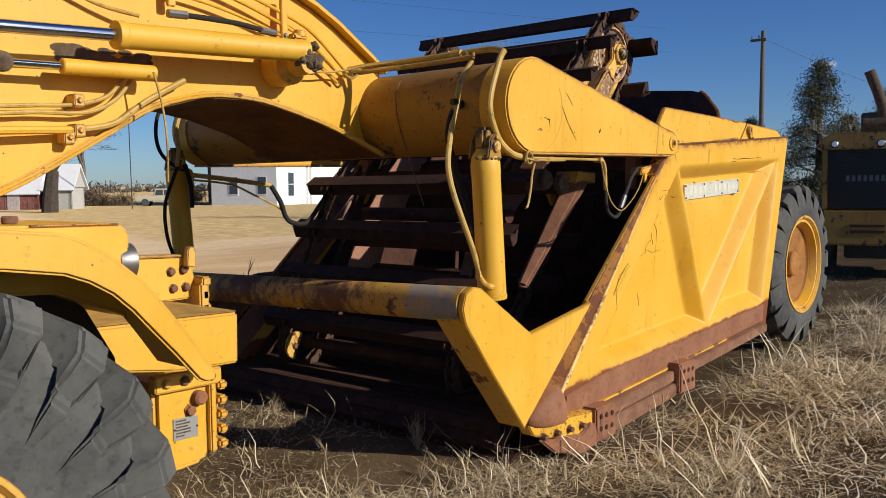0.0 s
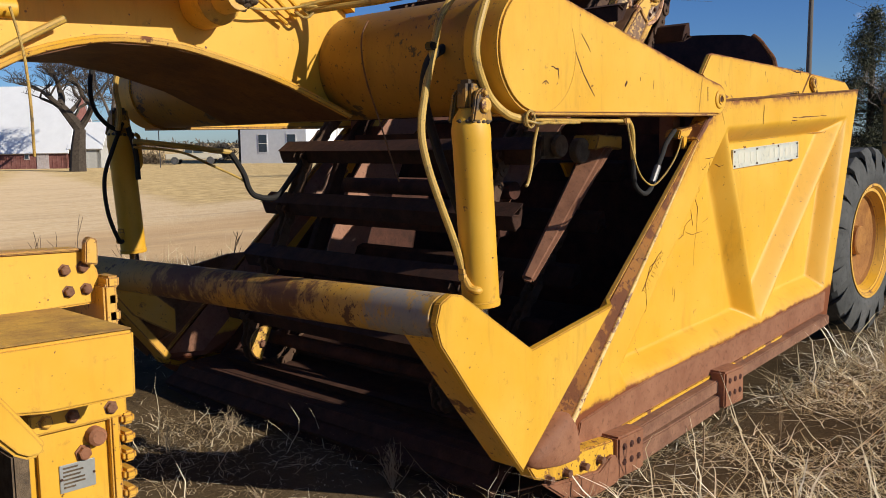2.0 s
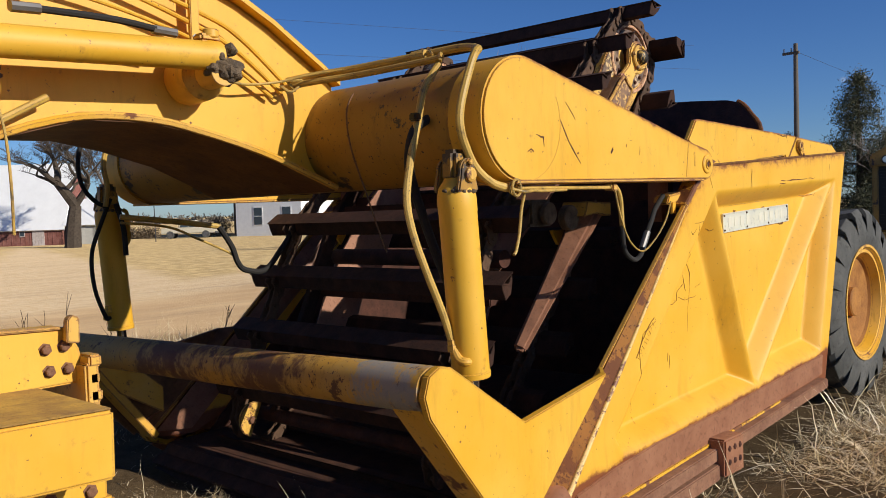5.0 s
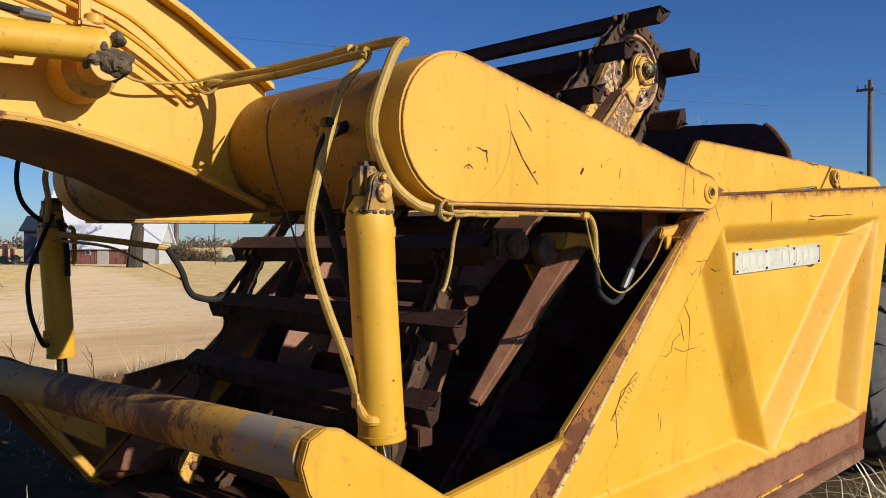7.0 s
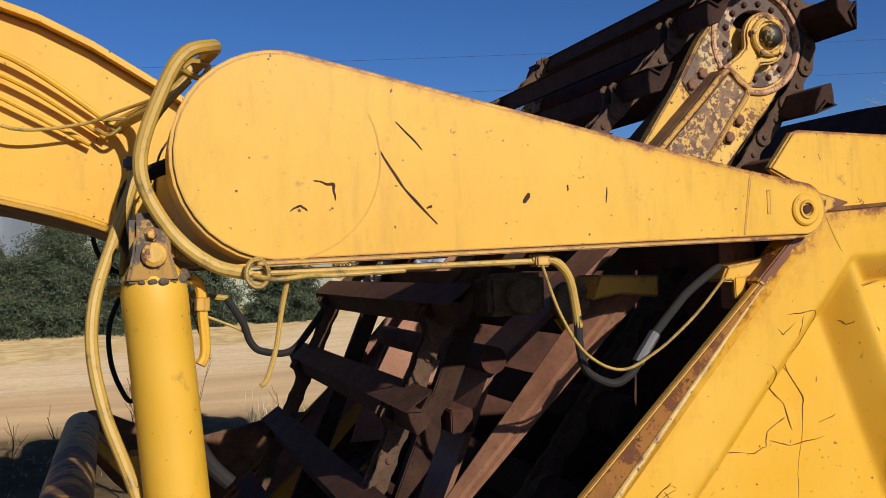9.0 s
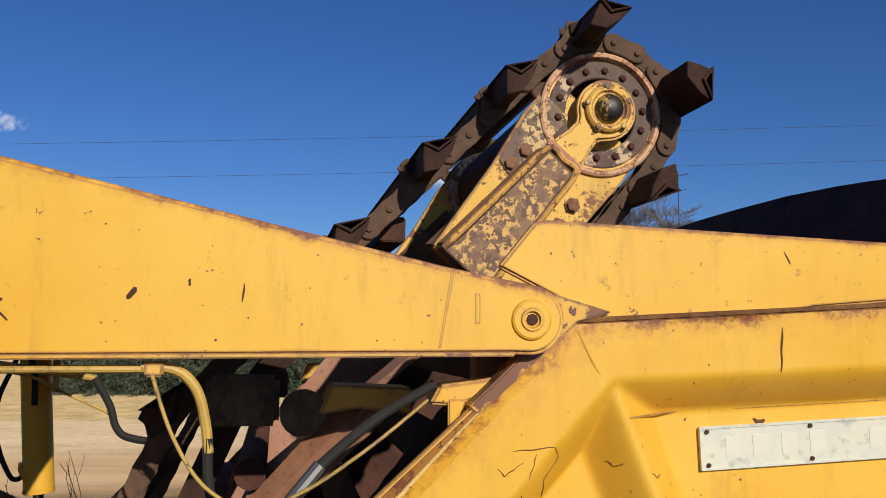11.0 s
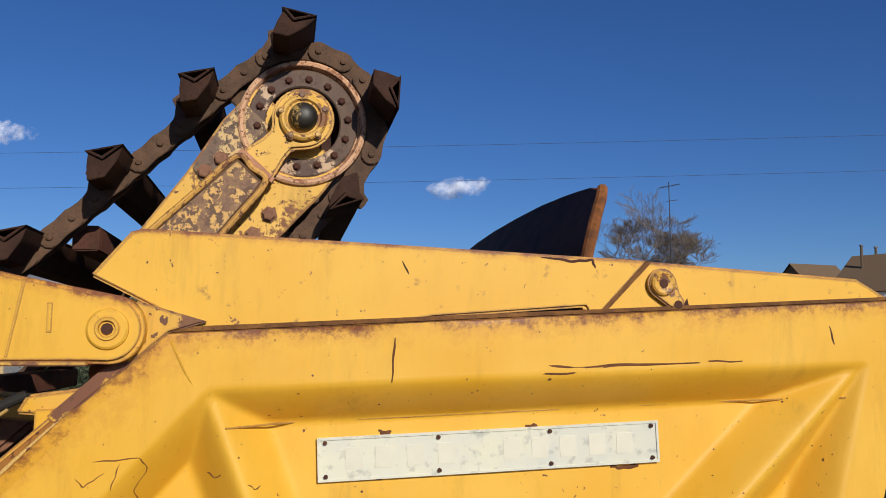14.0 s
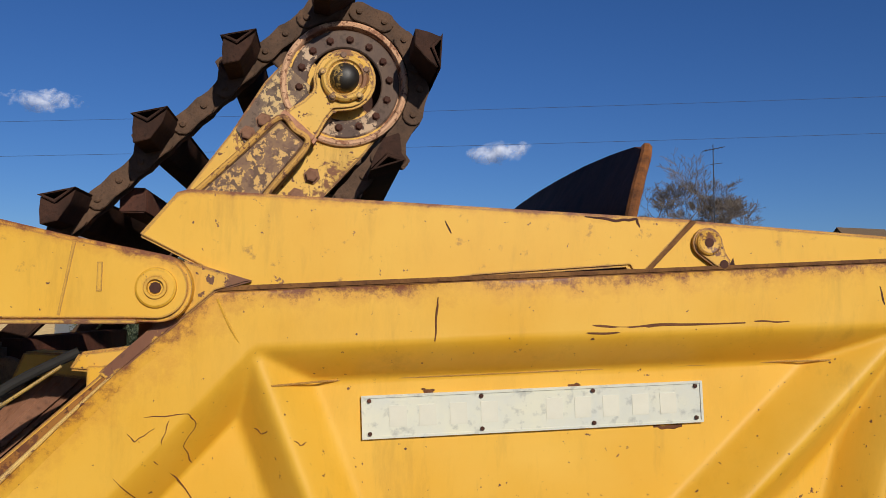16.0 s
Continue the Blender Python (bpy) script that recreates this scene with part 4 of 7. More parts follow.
    part("lug_link", Shape().lathe((-2.28, my(yc + 0.05), 0.56), (-2.28, my(yc - 0.09), 0.56), [(0, 0.06), (0.13, 0.06), (0.14, 0.05)], 20), yellow_worn, scraper)

# hoses: near lift cylinder, over the tube, along the arm
for pts, r, mt, nm in (
        ([(-2.268, 0.085, 1.05), (-2.315, 0.10, 1.20), (-2.375, 0.13, 1.38), (-2.405, 0.18, 1.56), (-2.39, 0.23, 1.72), (-2.33, 0.26, 1.90), (-2.26, 0.27, 2.10), (-2.21, 0.27, 2.26), (-2.10, 0.27, 2.39)], 0.019, hose_yellow, "hose"),
        ([(-2.16, 0.30, 2.12), (-2.28, 0.28, 2.05), (-2.30, 0.30, 1.90), (-2.24, 0.32, 1.75), (-2.18, 0.25, 1.45), (-2.10, 0.20, 1.22), (-2.02, 0.18, 1.12)], 0.024, hose_black, "hose"),
        ([(-2.30, 1.24, 2.41), (-2.22, 1.1, 2.43), (-2.15, 0.85, 2.44), (-2.08, 0.5, 2.455), (-2.02, 0.20, 2.47), (-2.06, 0.05, 2.44), (-2.12, 0.01, 2.41), (-2.17, 0.0, 2.34), (-2.24, 0.0, 2.17), (-2.255, 0.0, 2.06), (-2.22, 0.0, 1.96), (-2.15, 0.0, 1.86), (-2.06, -0.02, 1.79), (-1.97, -0.04, 1.765)], 0.021, hose_yellow, "hose"),
        ([(-2.34, 1.24, 2.37), (-2.25, 1.05, 2.39), (-2.17, 0.8, 2.40), (-2.13, 0.45, 2.41), (-2.10, 0.26, 2.42)], 0.018, hose_yellow, "hose"),
        ([(-1.98, -0.04, 1.765), (-1.6, -0.04, 1.765), (-1.04, -0.03, 1.768)], 0.011, hose_yellow, "pipe"),
        ([(-1.96, -0.06, 1.76), (-1.90, -0.09, 1.745), (-1.80, -0.07, 1.752), (-1.72, -0.05, 1.75), (-1.5, -0.05, 1.755)], 0.008, hose_yellow, "wire"),
        ([(-1.86, -0.06, 1.75), (-1.88, -0.05, 1.66), (-1.90, -0.05, 1.55), (-1.93, -0.05, 1.46), (-1.95, -0.05, 1.44)], 0.008, hose_yellow, "wire"),
        ([(-1.07, -0.03, 1.775), (-0.98, -0.02, 1.765), (-0.925, -0.01, 1.71), (-0.90, 0.0, 1.62), (-0.89, 0.0, 1.54)], 0.015, hose_yellow, "pipe"),
        ([(-0.892, 0.0, 1.58), (-0.888, 0.0, 1.47), (-0.86, 0.0, 1.39), (-0.77, 0.0, 1.345), (-0.70, 0.0, 1.37), (-0.65, 0.01, 1.42)], 0.0145, hose_black, "hose"),
        ([(-0.665, 0.01, 1.405), (-0.585, 0.02, 1.50)], 0.021, steel, "hose_fitting"),
        ([(-0.59, 0.02, 1.495), (-0.50, 0.04, 1.57), (-0.40, 0.07, 1.64), (-0.25, 0.10, 1.72)], 0.0155, hose_black, "hose"),
        ([(-1.04, -0.05, 1.755), (-0.98, -0.05, 1.59), (-0.89, -0.05, 1.455), (-0.76, -0.05, 1.395), (-0.62, -0.04, 1.445), (-0.50, -0.03, 1.52), (-0.40, -0.01, 1.59), (-0.28, 0.03, 1.68)], 0.0055, hose_yellow, "wire"),
        ([(-2.10, 0.92, 2.32), (-2.165, 0.90, 2.23), (-2.19, 0.87, 2.10), (-2.17, 0.85, 1.96), (-2.12, 0.83, 1.80), (-2.06, 0.80, 1.58), (-2.02, 0.78, 1.45)], 0.0045, arm_rust, "wire")):
    part(nm, Shape().sweep(pts, r, 10, 6), mt, scraper)
tie = Shape()
tie.sweep([(-2.12, 0.24, 2.415), (-2.085, 0.27, 2.445), (-2.03, 0.31, 2.44), (-2.06, 0.30, 2.40), (-2.12, 0.24, 2.415)], 0.010, 6)
tie.sweep([(-2.11, 0.30, 2.44), (-2.07, 0.36, 2.47), (-2.03, 0.42, 2.465)], 0.007, 6)
part("rag_tie", tie, hose_yellow, scraper, "knotted strap round the hoses")
part("clamp", Shape().box((-2.30, 0.245, 2.10), (-2.255, 0.295, 2.14)), grease_and_shade, scraper, bevel=0.008)
part("coupling", Shape().cyl((-2.09, 0.46, 2.45), (-2.075, 0.38, 2.455), 0.03, 12), hose_yellow, scraper)
part("hose_clip", Shape().box((-1.06, -0.055, 1.748), (-1.01, 0.01, 1.787)), yellow_worn, scraper, bevel=0.006)
part("hose_bracket", Shape().prism([(-0.27, 1.665), (-0.24, 1.72), (-0.06, 1.745), (-0.05, 1.70), (-0.2, 1.66)], 0.06, 0.17), yellow_worn, scraper, bevel=0.008)
part("hose_bracket", Shape().box((-0.215, 0.055, 1.60), (-0.165, 0.075, 1.68)), yellow, scraper, bevel=0.004)
for k in range(2):
    loop = Shape()
    loop.sweep([(-1.95 + 0.032 * math.cos(a), -0.06 - 0.02 * k, 1.765 + (0.030 + 0.010 * k) * math.sin(a)) for a in [radians(q) for q in range(0, 361, 40)]], 0.007, 6, 3)
    part("wire_loop", loop, hose_yellow, scraper)
# far side hoses and the yellow pipe reaching to the elevator
for pts, r, mt in (
        ([(-2.20, 3.30, 2.38), (-2.36, 3.42, 2.34), (-2.46, 3.45, 2.24), (-2.49, 3.46, 2.07), (-2.46, 3.46, 1.92), (-2.38, 3.45, 1.82), (-2.30, 3.45, 1.78)], 0.016, hose_black),
        ([(-2.16, 3.36, 2.34), (-2.28, 3.40, 2.23), (-2.33, 3.40, 2.08), (-2.31, 3.40, 1.92), (-2.32, 3.42, 1.78)], 0.020, hose_yellow),
        ([(-2.26, 3.46, 1.84), (-2.33, 3.48, 1.66), (-2.41, 3.48, 1.44), (-2.40, 3.48, 1.19), (-2.32, 3.50, 0.98), (-2.27, 3.54, 0.96)], 0.016, hose_black),
        ([(-2.24, 3.42, 1.80), (-2.19, 3.42, 1.62), (-2.18, 3.42, 1.42)], 0.020, hose_black),
        ([(-2.40, 3.05, 1.70), (-2.08, 2.95, 1.66), (-1.72, 2.88, 1.61)], 0.020, hose_yellow),
        ([(-1.73, 2.88, 1.61), (-1.64, 2.86, 1.46), (-1.60, 2.85, 1.34), (-1.53, 2.85, 1.28), (-1.36, 2.85, 1.27), (-1.22, 2.83, 1.42), (-1.12, 2.80, 1.56)], 0.022, hose_black),
        ([(-2.40, 3.05, 1.66), (-2.10, 2.95, 1.62), (-1.90, 2.90, 1.53), (-1.66, 2.88, 1.42), (-1.60, 2.86, 1.36)], 0.009, hose_yellow)):
    part("hose", Shape().sweep(pts, r, 8, 6), mt, scraper)

# steering rams and pipework on the gooseneck
ram = part("steering_ram", Shape().lathe((-4.19, 0.98, 2.395), (-2.87, 0.98, 2.448), [(0, 0.05), (0.0, 0.075), (0.04, 0.078), (0.05, 0.07), (1.22, 0.07), (1.23, 0.075), (1.29, 0.072), (1.31, 0.04)], 28), yellow, scraper, "yellow steering ram", smooth=35)
part("rod", Shape().cyl((-5.3, 0.98, 2.345), (-4.17, 0.98, 2.396), 0.034, 18), chrome, ram, "chrome piston rod")
part("boss", Shape().lathe((-2.905, 1.27, 2.37), (-2.905, 0.93, 2.37), [(0, 0.13), (0.16, 0.12), (0.20, 0.075), (0.34, 0.07)], 24), yellow_worn, ram)
gr = Shape()
rnd = random.Random(8)
for k in range(26):
    lump(gr, (-2.885 + rnd.gauss(0, 0.028), 0.955 + rnd.gauss(0, 0.022), 2.385 + rnd.gauss(0, 0.024)), rnd.uniform(0.034, 0.056), k)
tagged(part("caked_dirt", gr, grimy, ram), "caked oily dirt", kind="stuff")
part("port", Shape().box((-3.01, 0.95, 2.508), (-2.90, 1.03, 2.548)), yellow_worn, ram, bevel=0.012)
part("pin_head", Shape().cyl((-2.94, 0.98, 2.528), (-2.94, 0.98, 2.573), 0.04, 14, bev=0.006), yellow_worn, ram)
ram2 = part("small_ram", Shape().cyl((-4.42, 1.12, 2.225), (-3.88, 1.12, 2.235), 0.042, 20, bev=0.006), yellow, scraper, "small yellow ram")
part("rod", Shape().cyl((-4.85, 1.12, 2.215), (-4.40, 1.12, 2.225), 0.02, 12), chrome, ram2)
part("rod_eye", Shape().ball((-4.72, 1.12, 2.22), 0.06, 12, (1, 0.8, 0.9)), grimy, ram2)
part("rod_eye", Shape().ball((-4.88, 1.06, 2.30), 0.10, 12, (1, 0.8, 1.2)), grimy, ram2)
for pts, r, mt in (
        ([(-4.9, 1.2, 1.99), (-4.55, 1.2, 2.02), (-4.3, 1.2, 2.04), (-4.12, 1.2, 2.10), (-4.02, 1.2, 2.22)], 0.012, hose_yellow),
        ([(-4.9, 1.2, 1.95), (-4.55, 1.2, 1.985), (-4.25, 1.2, 2.0), (-4.08, 1.2, 2.08), (-3.98, 1.2, 2.20)], 0.012, hose_yellow),
        ([(-4.35, 1.2, 1.90), (-4.1, 1.2, 1.945), (-3.9, 1.19, 2.08), (-3.65, 1.18, 2.22)], 0.018, hose_yellow),
        ([(-5.2, 1.15, 1.85), (-4.75, 1.15, 1.88), (-4.35, 1.18, 1.90)], 0.022, yellow),
        ([(-3.95, 1.2, 2.88), (-3.4, 1.2, 2.84), (-2.85, 1.2, 2.70), (-2.62, 1.2, 2.60), (-2.32, 1.22, 2.38)], 0.013, yellow),
        ([(-3.95, 1.2, 2.82), (-3.4, 1.2, 2.78), (-2.90, 1.2, 2.64), (-2.64, 1.2, 2.53), (-2.36, 1.22, 2.34)], 0.013, yellow),
        ([(-3.95, 1.2, 2.74), (-3.5, 1.2, 2.70), (-3.1, 1.2, 2.62), (-2.8, 1.2, 2.52), (-2.42, 1.22, 2.31)], 0.011, yellow),
        ([(-4.95, 1.2, 2.62), (-4.5, 1.2, 2.72), (-3.95, 1.2, 2.88)], 0.013, yellow),
        ([(-4.95, 1.2, 2.54), (-4.5, 1.2, 2.64), (-3.95, 1.2, 2.74)], 0.013, yellow),
        ([(-4.6, 1.2, 2.76), (-4.2, 1.2, 2.60), (-3.95, 1.15, 2.55)], 0.012, hose_yellow),
        ([(-2.90, 1.1, 2.46), (-2.7, 1.15, 2.36), (-2.45, 1.15, 2.38), (-2.30, 1.05, 2.42), (-2.18, 0.9, 2.44)], 0.007, hose_yellow),
        ([(-3.93, 1.05, 2.23), (-3.90, 1.02, 2.05), (-3.90, 0.98, 1.85), (-3.89, 1.0, 1.62)], 0.0065, hose_yellow),
        ([(-3.75, 1.0, 2.56), (-3.4, 1.0, 2.56), (-3.15, 1.02, 2.54)], 0.016, hose_black)):
    part("pipe", Shape().sweep(pts, r, 8, 6), mt, goose)
part("hose_fitting", Shape().cyl((-3.86, 1.0, 2.555), (-3.74, 1.0, 2.56), 0.024, 8), steel, goose)
part("hose_fitting", Shape().cyl((-3.22, 1.02, 2.545), (-3.10, 1.02, 2.54), 0.022, 8), steel, goose)
for x, z in ((-4.30, 2.06), (-4.30, 1.90), (-4.36, 1.86)):
    c = part("pipe_clamp", Shape().box((x - 0.03, 1.17, z - 0.035), (x + 0.03, 1.27, z + 0.035)), yellow_worn, goose, bevel=0.006)
    bolt(c, (x, 1.17, z), (0, -1, 0), 0.014, 0.014, yellow_worn)
for x, z in ((-3.72, 2.80), (-2.90, 2.66)):
    c = part("pipe_clamp", Shape().box((x - 0.025, 1.175, z - 0.16), (x + 0.025, 1.205, z + 0.15)), yellow, goose, bevel=0.004)
    bolt(c, (x, 1.175, z - 0.09), (0, -1, 0), 0.014, 0.014, steel)
tie = Shape()
tie.sweep([(-2.40, 1.17, 2.37), (-2.34, 1.15, 2.34), (-2.28, 1.13, 2.40), (-2.36, 1.15, 2.39), (-2.30, 1.17, 2.35)], 0.008, 6)
part("rag_tie", tie, hose_yellow, goose)

# ---- the elevator of the scraper: chain, flights, sprockets, frame ----
SX, SZ, SR = 0.54, 2.76, 0.30
E_LO, E_HI = 0.83, WIDE - 0.83           # the two chain strands
elev = thing("scraper_elevator", "rusted chain elevator with hollow flights rising from the scraper bowl", "elevator", at=(-1.25, 1.82, 0.3))
up_dir = Vector((0.71, 0.704)).normalized()
p_front = Vector((SX, SZ)) + Vector((-up_dir.y, up_dir.x)) * SR
bend = p_front - up_dir * 1.97
low_dir = Vector((0.42, 0.907)).normalized()
foot = bend - low_dir * 1.42
IR = 0.22
idler = foot + Vector((low_dir.y, -low_dir.x)) * IR
back_dir = (Vector((SX, SZ)) + Vector((0.86, -0.51)) * SR - (idler + Vector((0.66, -0.75)) * IR)).normalized()
loop = [p_front, bend]
loop += [bend + (foot - bend) * k / 6 for k in range(1, 7)]
a0 = math.atan2((foot - idler).y, (foot - idler).x)
a1 = math.atan2(-back_dir.x, back_dir.y)
while a1 < a0:
    a1 += 2 * math.pi
loop += [idler + Vector((math.cos(a0 + (a1 - a0) * k / 10), math.sin(a0 + (a1 - a0) * k / 10))) * IR for k in range(1, 11)]
b0 = a1
b1 = math.atan2((p_front - Vector((SX, SZ))).y, (p_front - Vector((SX, SZ))).x)
while b0 > b1:
    b0 -= 2 * math.pi
while b1 - b0 < 1.0:
    b1 += 2 * math.pi
loop += [Vector((SX, SZ)) + Vector((math.cos(b0 + (b1 - b0) * k / 24), math.sin(b0 + (b1 - b0) * k / 24))) * SR for k in range(25)]
lens = [0.0]
for i in range(1, len(loop)):
    lens.append(lens[-1] + (loop[i] - loop[i - 1]).length)


def on_chain(s):
    """Place along the chain, s metres from where it leaves the top sprocket at the front, going down."""
    s %= lens[-1]
    for i in range(1, len(loop)):
        if s <= lens[i]:
            d = (loop[i] - loop[i - 1])
            return loop[i - 1] + d * ((s - lens[i - 1]) / max(d.length, 1e-6))
    return loop[-1]


def bar_xz(p, q, w, y0, y1):
    d = (Vector(q) - Vector(p)).normalized()
    c = Vector((-d.y, d.x)) * w
    return Shape().prism([tuple(Vector(p) + c), tuple(Vector(q) + c), tuple(Vector(q) - c), tuple(Vector(p) - c)], y0, y1)


for y in (0.98, WIDE - 1.04):
    part("side_rail", bar_xz((-0.46, 2.02), (-0.85, 1.62), 0.045, y, y + 0.06), flight_rust, elev, bevel=0.006)
    part("side_rail", bar_xz((-0.85, 1.62), (idler.x, idler.y), 0.05, y, y + 0.06), flight_rust, elev, bevel=0.006)
for x, z in ((-0.28, 2.28), (-0.72, 1.68), (-0.98, 1.1), (-1.2, 0.6)):
    part("cross_member", Shape().box((x - 0.05, 0.90, z - 0.05), (x + 0.05, WIDE - 0.90, z + 0.05)), rust_dark, elev, bevel=0.006)
# stepped sheets behind the flights
for y0, y1 in ((1.02, 1.34),):
    part("slide_plate", Shape().prism([(-0.05, 1.90), (-0.80, 1.28), (-1.15, 0.5), (-1.13, 0.49), (-0.78, 1.26), (-0.03, 1.88)], y0, y1), strut_rust, elev)
# outline follows the sunlit patches between the flights, not a known sheet edge
side = [(-0.05, 2.12), (-0.45, 1.72), (-0.80, 1.27), (-0.93, 1.0), (-1.04, 0.70), (-0.64, 0.70), (-0.52, 1.0), (-0.42, 1.06), (-0.40, 1.20), (-0.30, 1.22), (-0.15, 1.52), (-0.22, 1.60), (0.05, 1.80), (0.25, 2.05)]
part("side_sheet", Shape().prism(side, WIDE - 0.94, WIDE - 0.925), sheet_rust, elev, "pinkish rusted side sheet cut to the sunlit patches")
part("roller", Shape().cyl((-0.80, 0.96, 1.34), (-0.80, WIDE - 0.96, 1.34), 0.06, 16), rust_dark, elev)
part("idler_shaft", Shape().cyl((idler.x, 0.6, idler.y), (idler.x, WIDE - 0.6, idler.y), 0.05, 16), rust_dark, elev)
part("drive_shaft", Shape().cyl((SX, 0.72, SZ), (SX, WIDE - 0.72, SZ), 0.07, 18), rust_dark, elev)
cap = [(-1.60 + 0.13 * math.cos(radians(q)), 0.19 + 0.13 * math.sin(radians(q))) for q in range(60, 261, 16)]
idler_plate = part("idler_plate", Shape().prism(cap, E_HI - 0.10, E_HI - 0.075), eye_yellow, elev, "worn yellow idler plate", bevel=0.004)
bolt(idler_plate, (-1.63, E_HI - 0.10, 0.19), (0, -1, 0), 0.026, 0.02, rust_bolt)
part("head_drum", Shape().lathe((SX, 0.92, SZ), (SX, WIDE - 0.92, SZ), [(0, 0.08), (0, 0.20), (0.04, 0.205), (WIDE - 1.88, 0.205), (WIDE - 1.84, 0.20), (WIDE - 1.84, 0.08)], 32), rust_dark, elev, "rust-black head drum")

NL = 2 * int(lens[-1] / 0.21)
NL -= NL % 4
PITCH = lens[-1] / NL


def side_plate(r, waist, flare):
    """Outline of a chain side plate between two pins; flare: height of the flight lug."""
    h = PITCH / 2
    pts = [(h + r * math.cos(radians(q)), r * math.sin(radians(q))) for q in range(-90, 91, 30)]
    pts += [(0.035, 0.075), (0.022, flare), (-0.012, flare), (-0.02, 0.07)] if flare else [(0.0, waist)]
    pts += [(-h + r * math.cos(radians(q)), r * math.sin(radians(q))) for q in range(90, 271, 30)]
    return pts + [(0.0, -waist)]


def link_mesh(name, half, flare):
    s = Shape()
    for y0 in (-half - 0.011, half):
        s.prism(side_plate(0.041, 0.036, flare), y0, y0 + 0.011)
    for x in (-PITCH / 2, PITCH / 2):
        if half > 0.03:
            s.lathe((x, -half - 0.022, 0), (x, half + 0.022, 0), [(0, 0.009), (0.004, 0.014), (0.012, 0.014), (2 * half + 0.032, 0.014), (2 * half + 0.044, 0.009)], 10)
    return s.mesh(name, 0.0025)


outer_me, lug_me, inner_me = link_mesh("chain_link", 0.034, 0.0), link_mesh("lug_link", 0.034, 0.10), link_mesh("inner_link", 0.021, 0.0)

# hollow three-cornered flights, bolted to the lugs of both chains
fl = Shape()
tri_o, tri_i = [(0.045, 0.106), (0.175, 0.026), (0.072, 0.033)], [(0.063, 0.088), (0.148, 0.035), (0.081, 0.044)]
Y0, Y1 = -0.29, E_HI - E_LO + 0.29
for a, b in ((0, 1), (1, 2), (2, 0)):
    vs = [(tri_o[a][0], Y0, tri_o[a][1]), (tri_o[b][0], Y0, tri_o[b][1]), (tri_i[b][0], Y0, tri_i[b][1]), (tri_i[a][0], Y0, tri_i[a][1])]
    vs += [(x, Y1, z) for x, _, z in vs]
    fl.add(vs, [(0, 1, 2, 3), (7, 6, 5, 4), (0, 4, 5, 1), (2, 6, 7, 3), (1, 5, 6, 2), (3, 7, 4, 0)])
fl.prism([(-0.03, 0.01), (0.03, -0.025), (0.115, -0.006), (0.166, 0.020), (0.073, 0.029), (0.05, 0.094), (0.010, 0.058)], Y0 + 0.012, Y1 - 0.012)
for y in (-0.052, 0.052, E_HI - E_LO - 0.052, E_HI - E_LO + 0.052):
    fl.prism([(-0.02, 0.05), (0.06, 0.05), (0.06, 0.10), (-0.01, 0.10)], y - 0.006, y + 0.006)
fl.v = [(0.045 + (x - 0.045) * 0.88, y, z * 0.86) for x, y, z in fl.v]
fl_me = fl.mesh("flight", 0.004)
off = Vector(elev.location)


def along(p, q, y):
    """Frame whose x runs up the front of the chain and z points away from the loop."""
    ex2 = (p - q).normalized()
    ex, ez = Vector((ex2.x, 0, ex2.y)), Vector((-ex2.y, 0, ex2.x))
    ey = ez.cross(ex)
    m = Matrix.Identity(4)
    for i in range(3):
        m[i][0], m[i][1], m[i][2] = ex[i], ey[i], ez[i]
    c = (p + q) / 2
    m.translation = Vector((c.x, y, c.y)) - off
    return m


PHASE = 0.305 - PITCH / 2
for k in range(NL):
    p, q = on_chain(PHASE + k * PITCH), on_chain(PHASE + (k + 1) * PITCH)
    me = inner_me if k % 2 else (lug_me if k % 4 == 0 else outer_me)
    for y in (E_LO, E_HI):
        ob = part("chain_link", me, rust_chain, elev)
        ob.matrix_basis = along(p, q, y)
    if k % 4 == 0:
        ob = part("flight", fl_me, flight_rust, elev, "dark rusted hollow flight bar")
        ob.matrix_basis = along(p, q, E_LO)

ad = Vector((0.665, 0.747)).normalized()
ac = Vector((-ad.y, ad.x))
hubp = Vector((SX, SZ))


def on_arm(s, t):
    """Plan point of the bearing arm: s along it from the hub, t across."""
    v = hubp + ad * s + ac * t
    return (v.x, v.y)


hub_rust = paint("flaked_hub", (0.50, 0.33, 0.19), (0.58, 0.42, 0.28), wear=0.43, rust=(0.105, 0.066, 0.05), streak=0.6, speck=0.58, rough=0.65)
arm_flake = paint("flaked_grey_yellow", (0.62, 0.36, 0.10), (0.66, 0.42, 0.17), wear=0.62, rust=(0.20, 0.115, 0.075), streak=0.5, speck=0.5, rough=0.7)
bead_paint = paint("rust_orange_bead", (0.62, 0.34, 0.06), (0.54, 0.29, 0.09), wear=0.53, rust=(0.22, 0.095, 0.045), streak=0.5, speck=0.58, rough=0.7)
lap_flake = paint("flaked_grey_plate", (0.62, 0.40, 0.15), (0.58, 0.42, 0.22), wear=0.53, rust=(0.17, 0.115, 0.085), streak=0.6, speck=0.55, rough=0.75)
rim_flake = paint("peeling_rim", (0.60, 0.33, 0.18), (0.66, 0.41, 0.25), wear=0.55, rust=(0.27, 0.115, 0.06), streak=0.5, speck=0.58, rough=0.75)
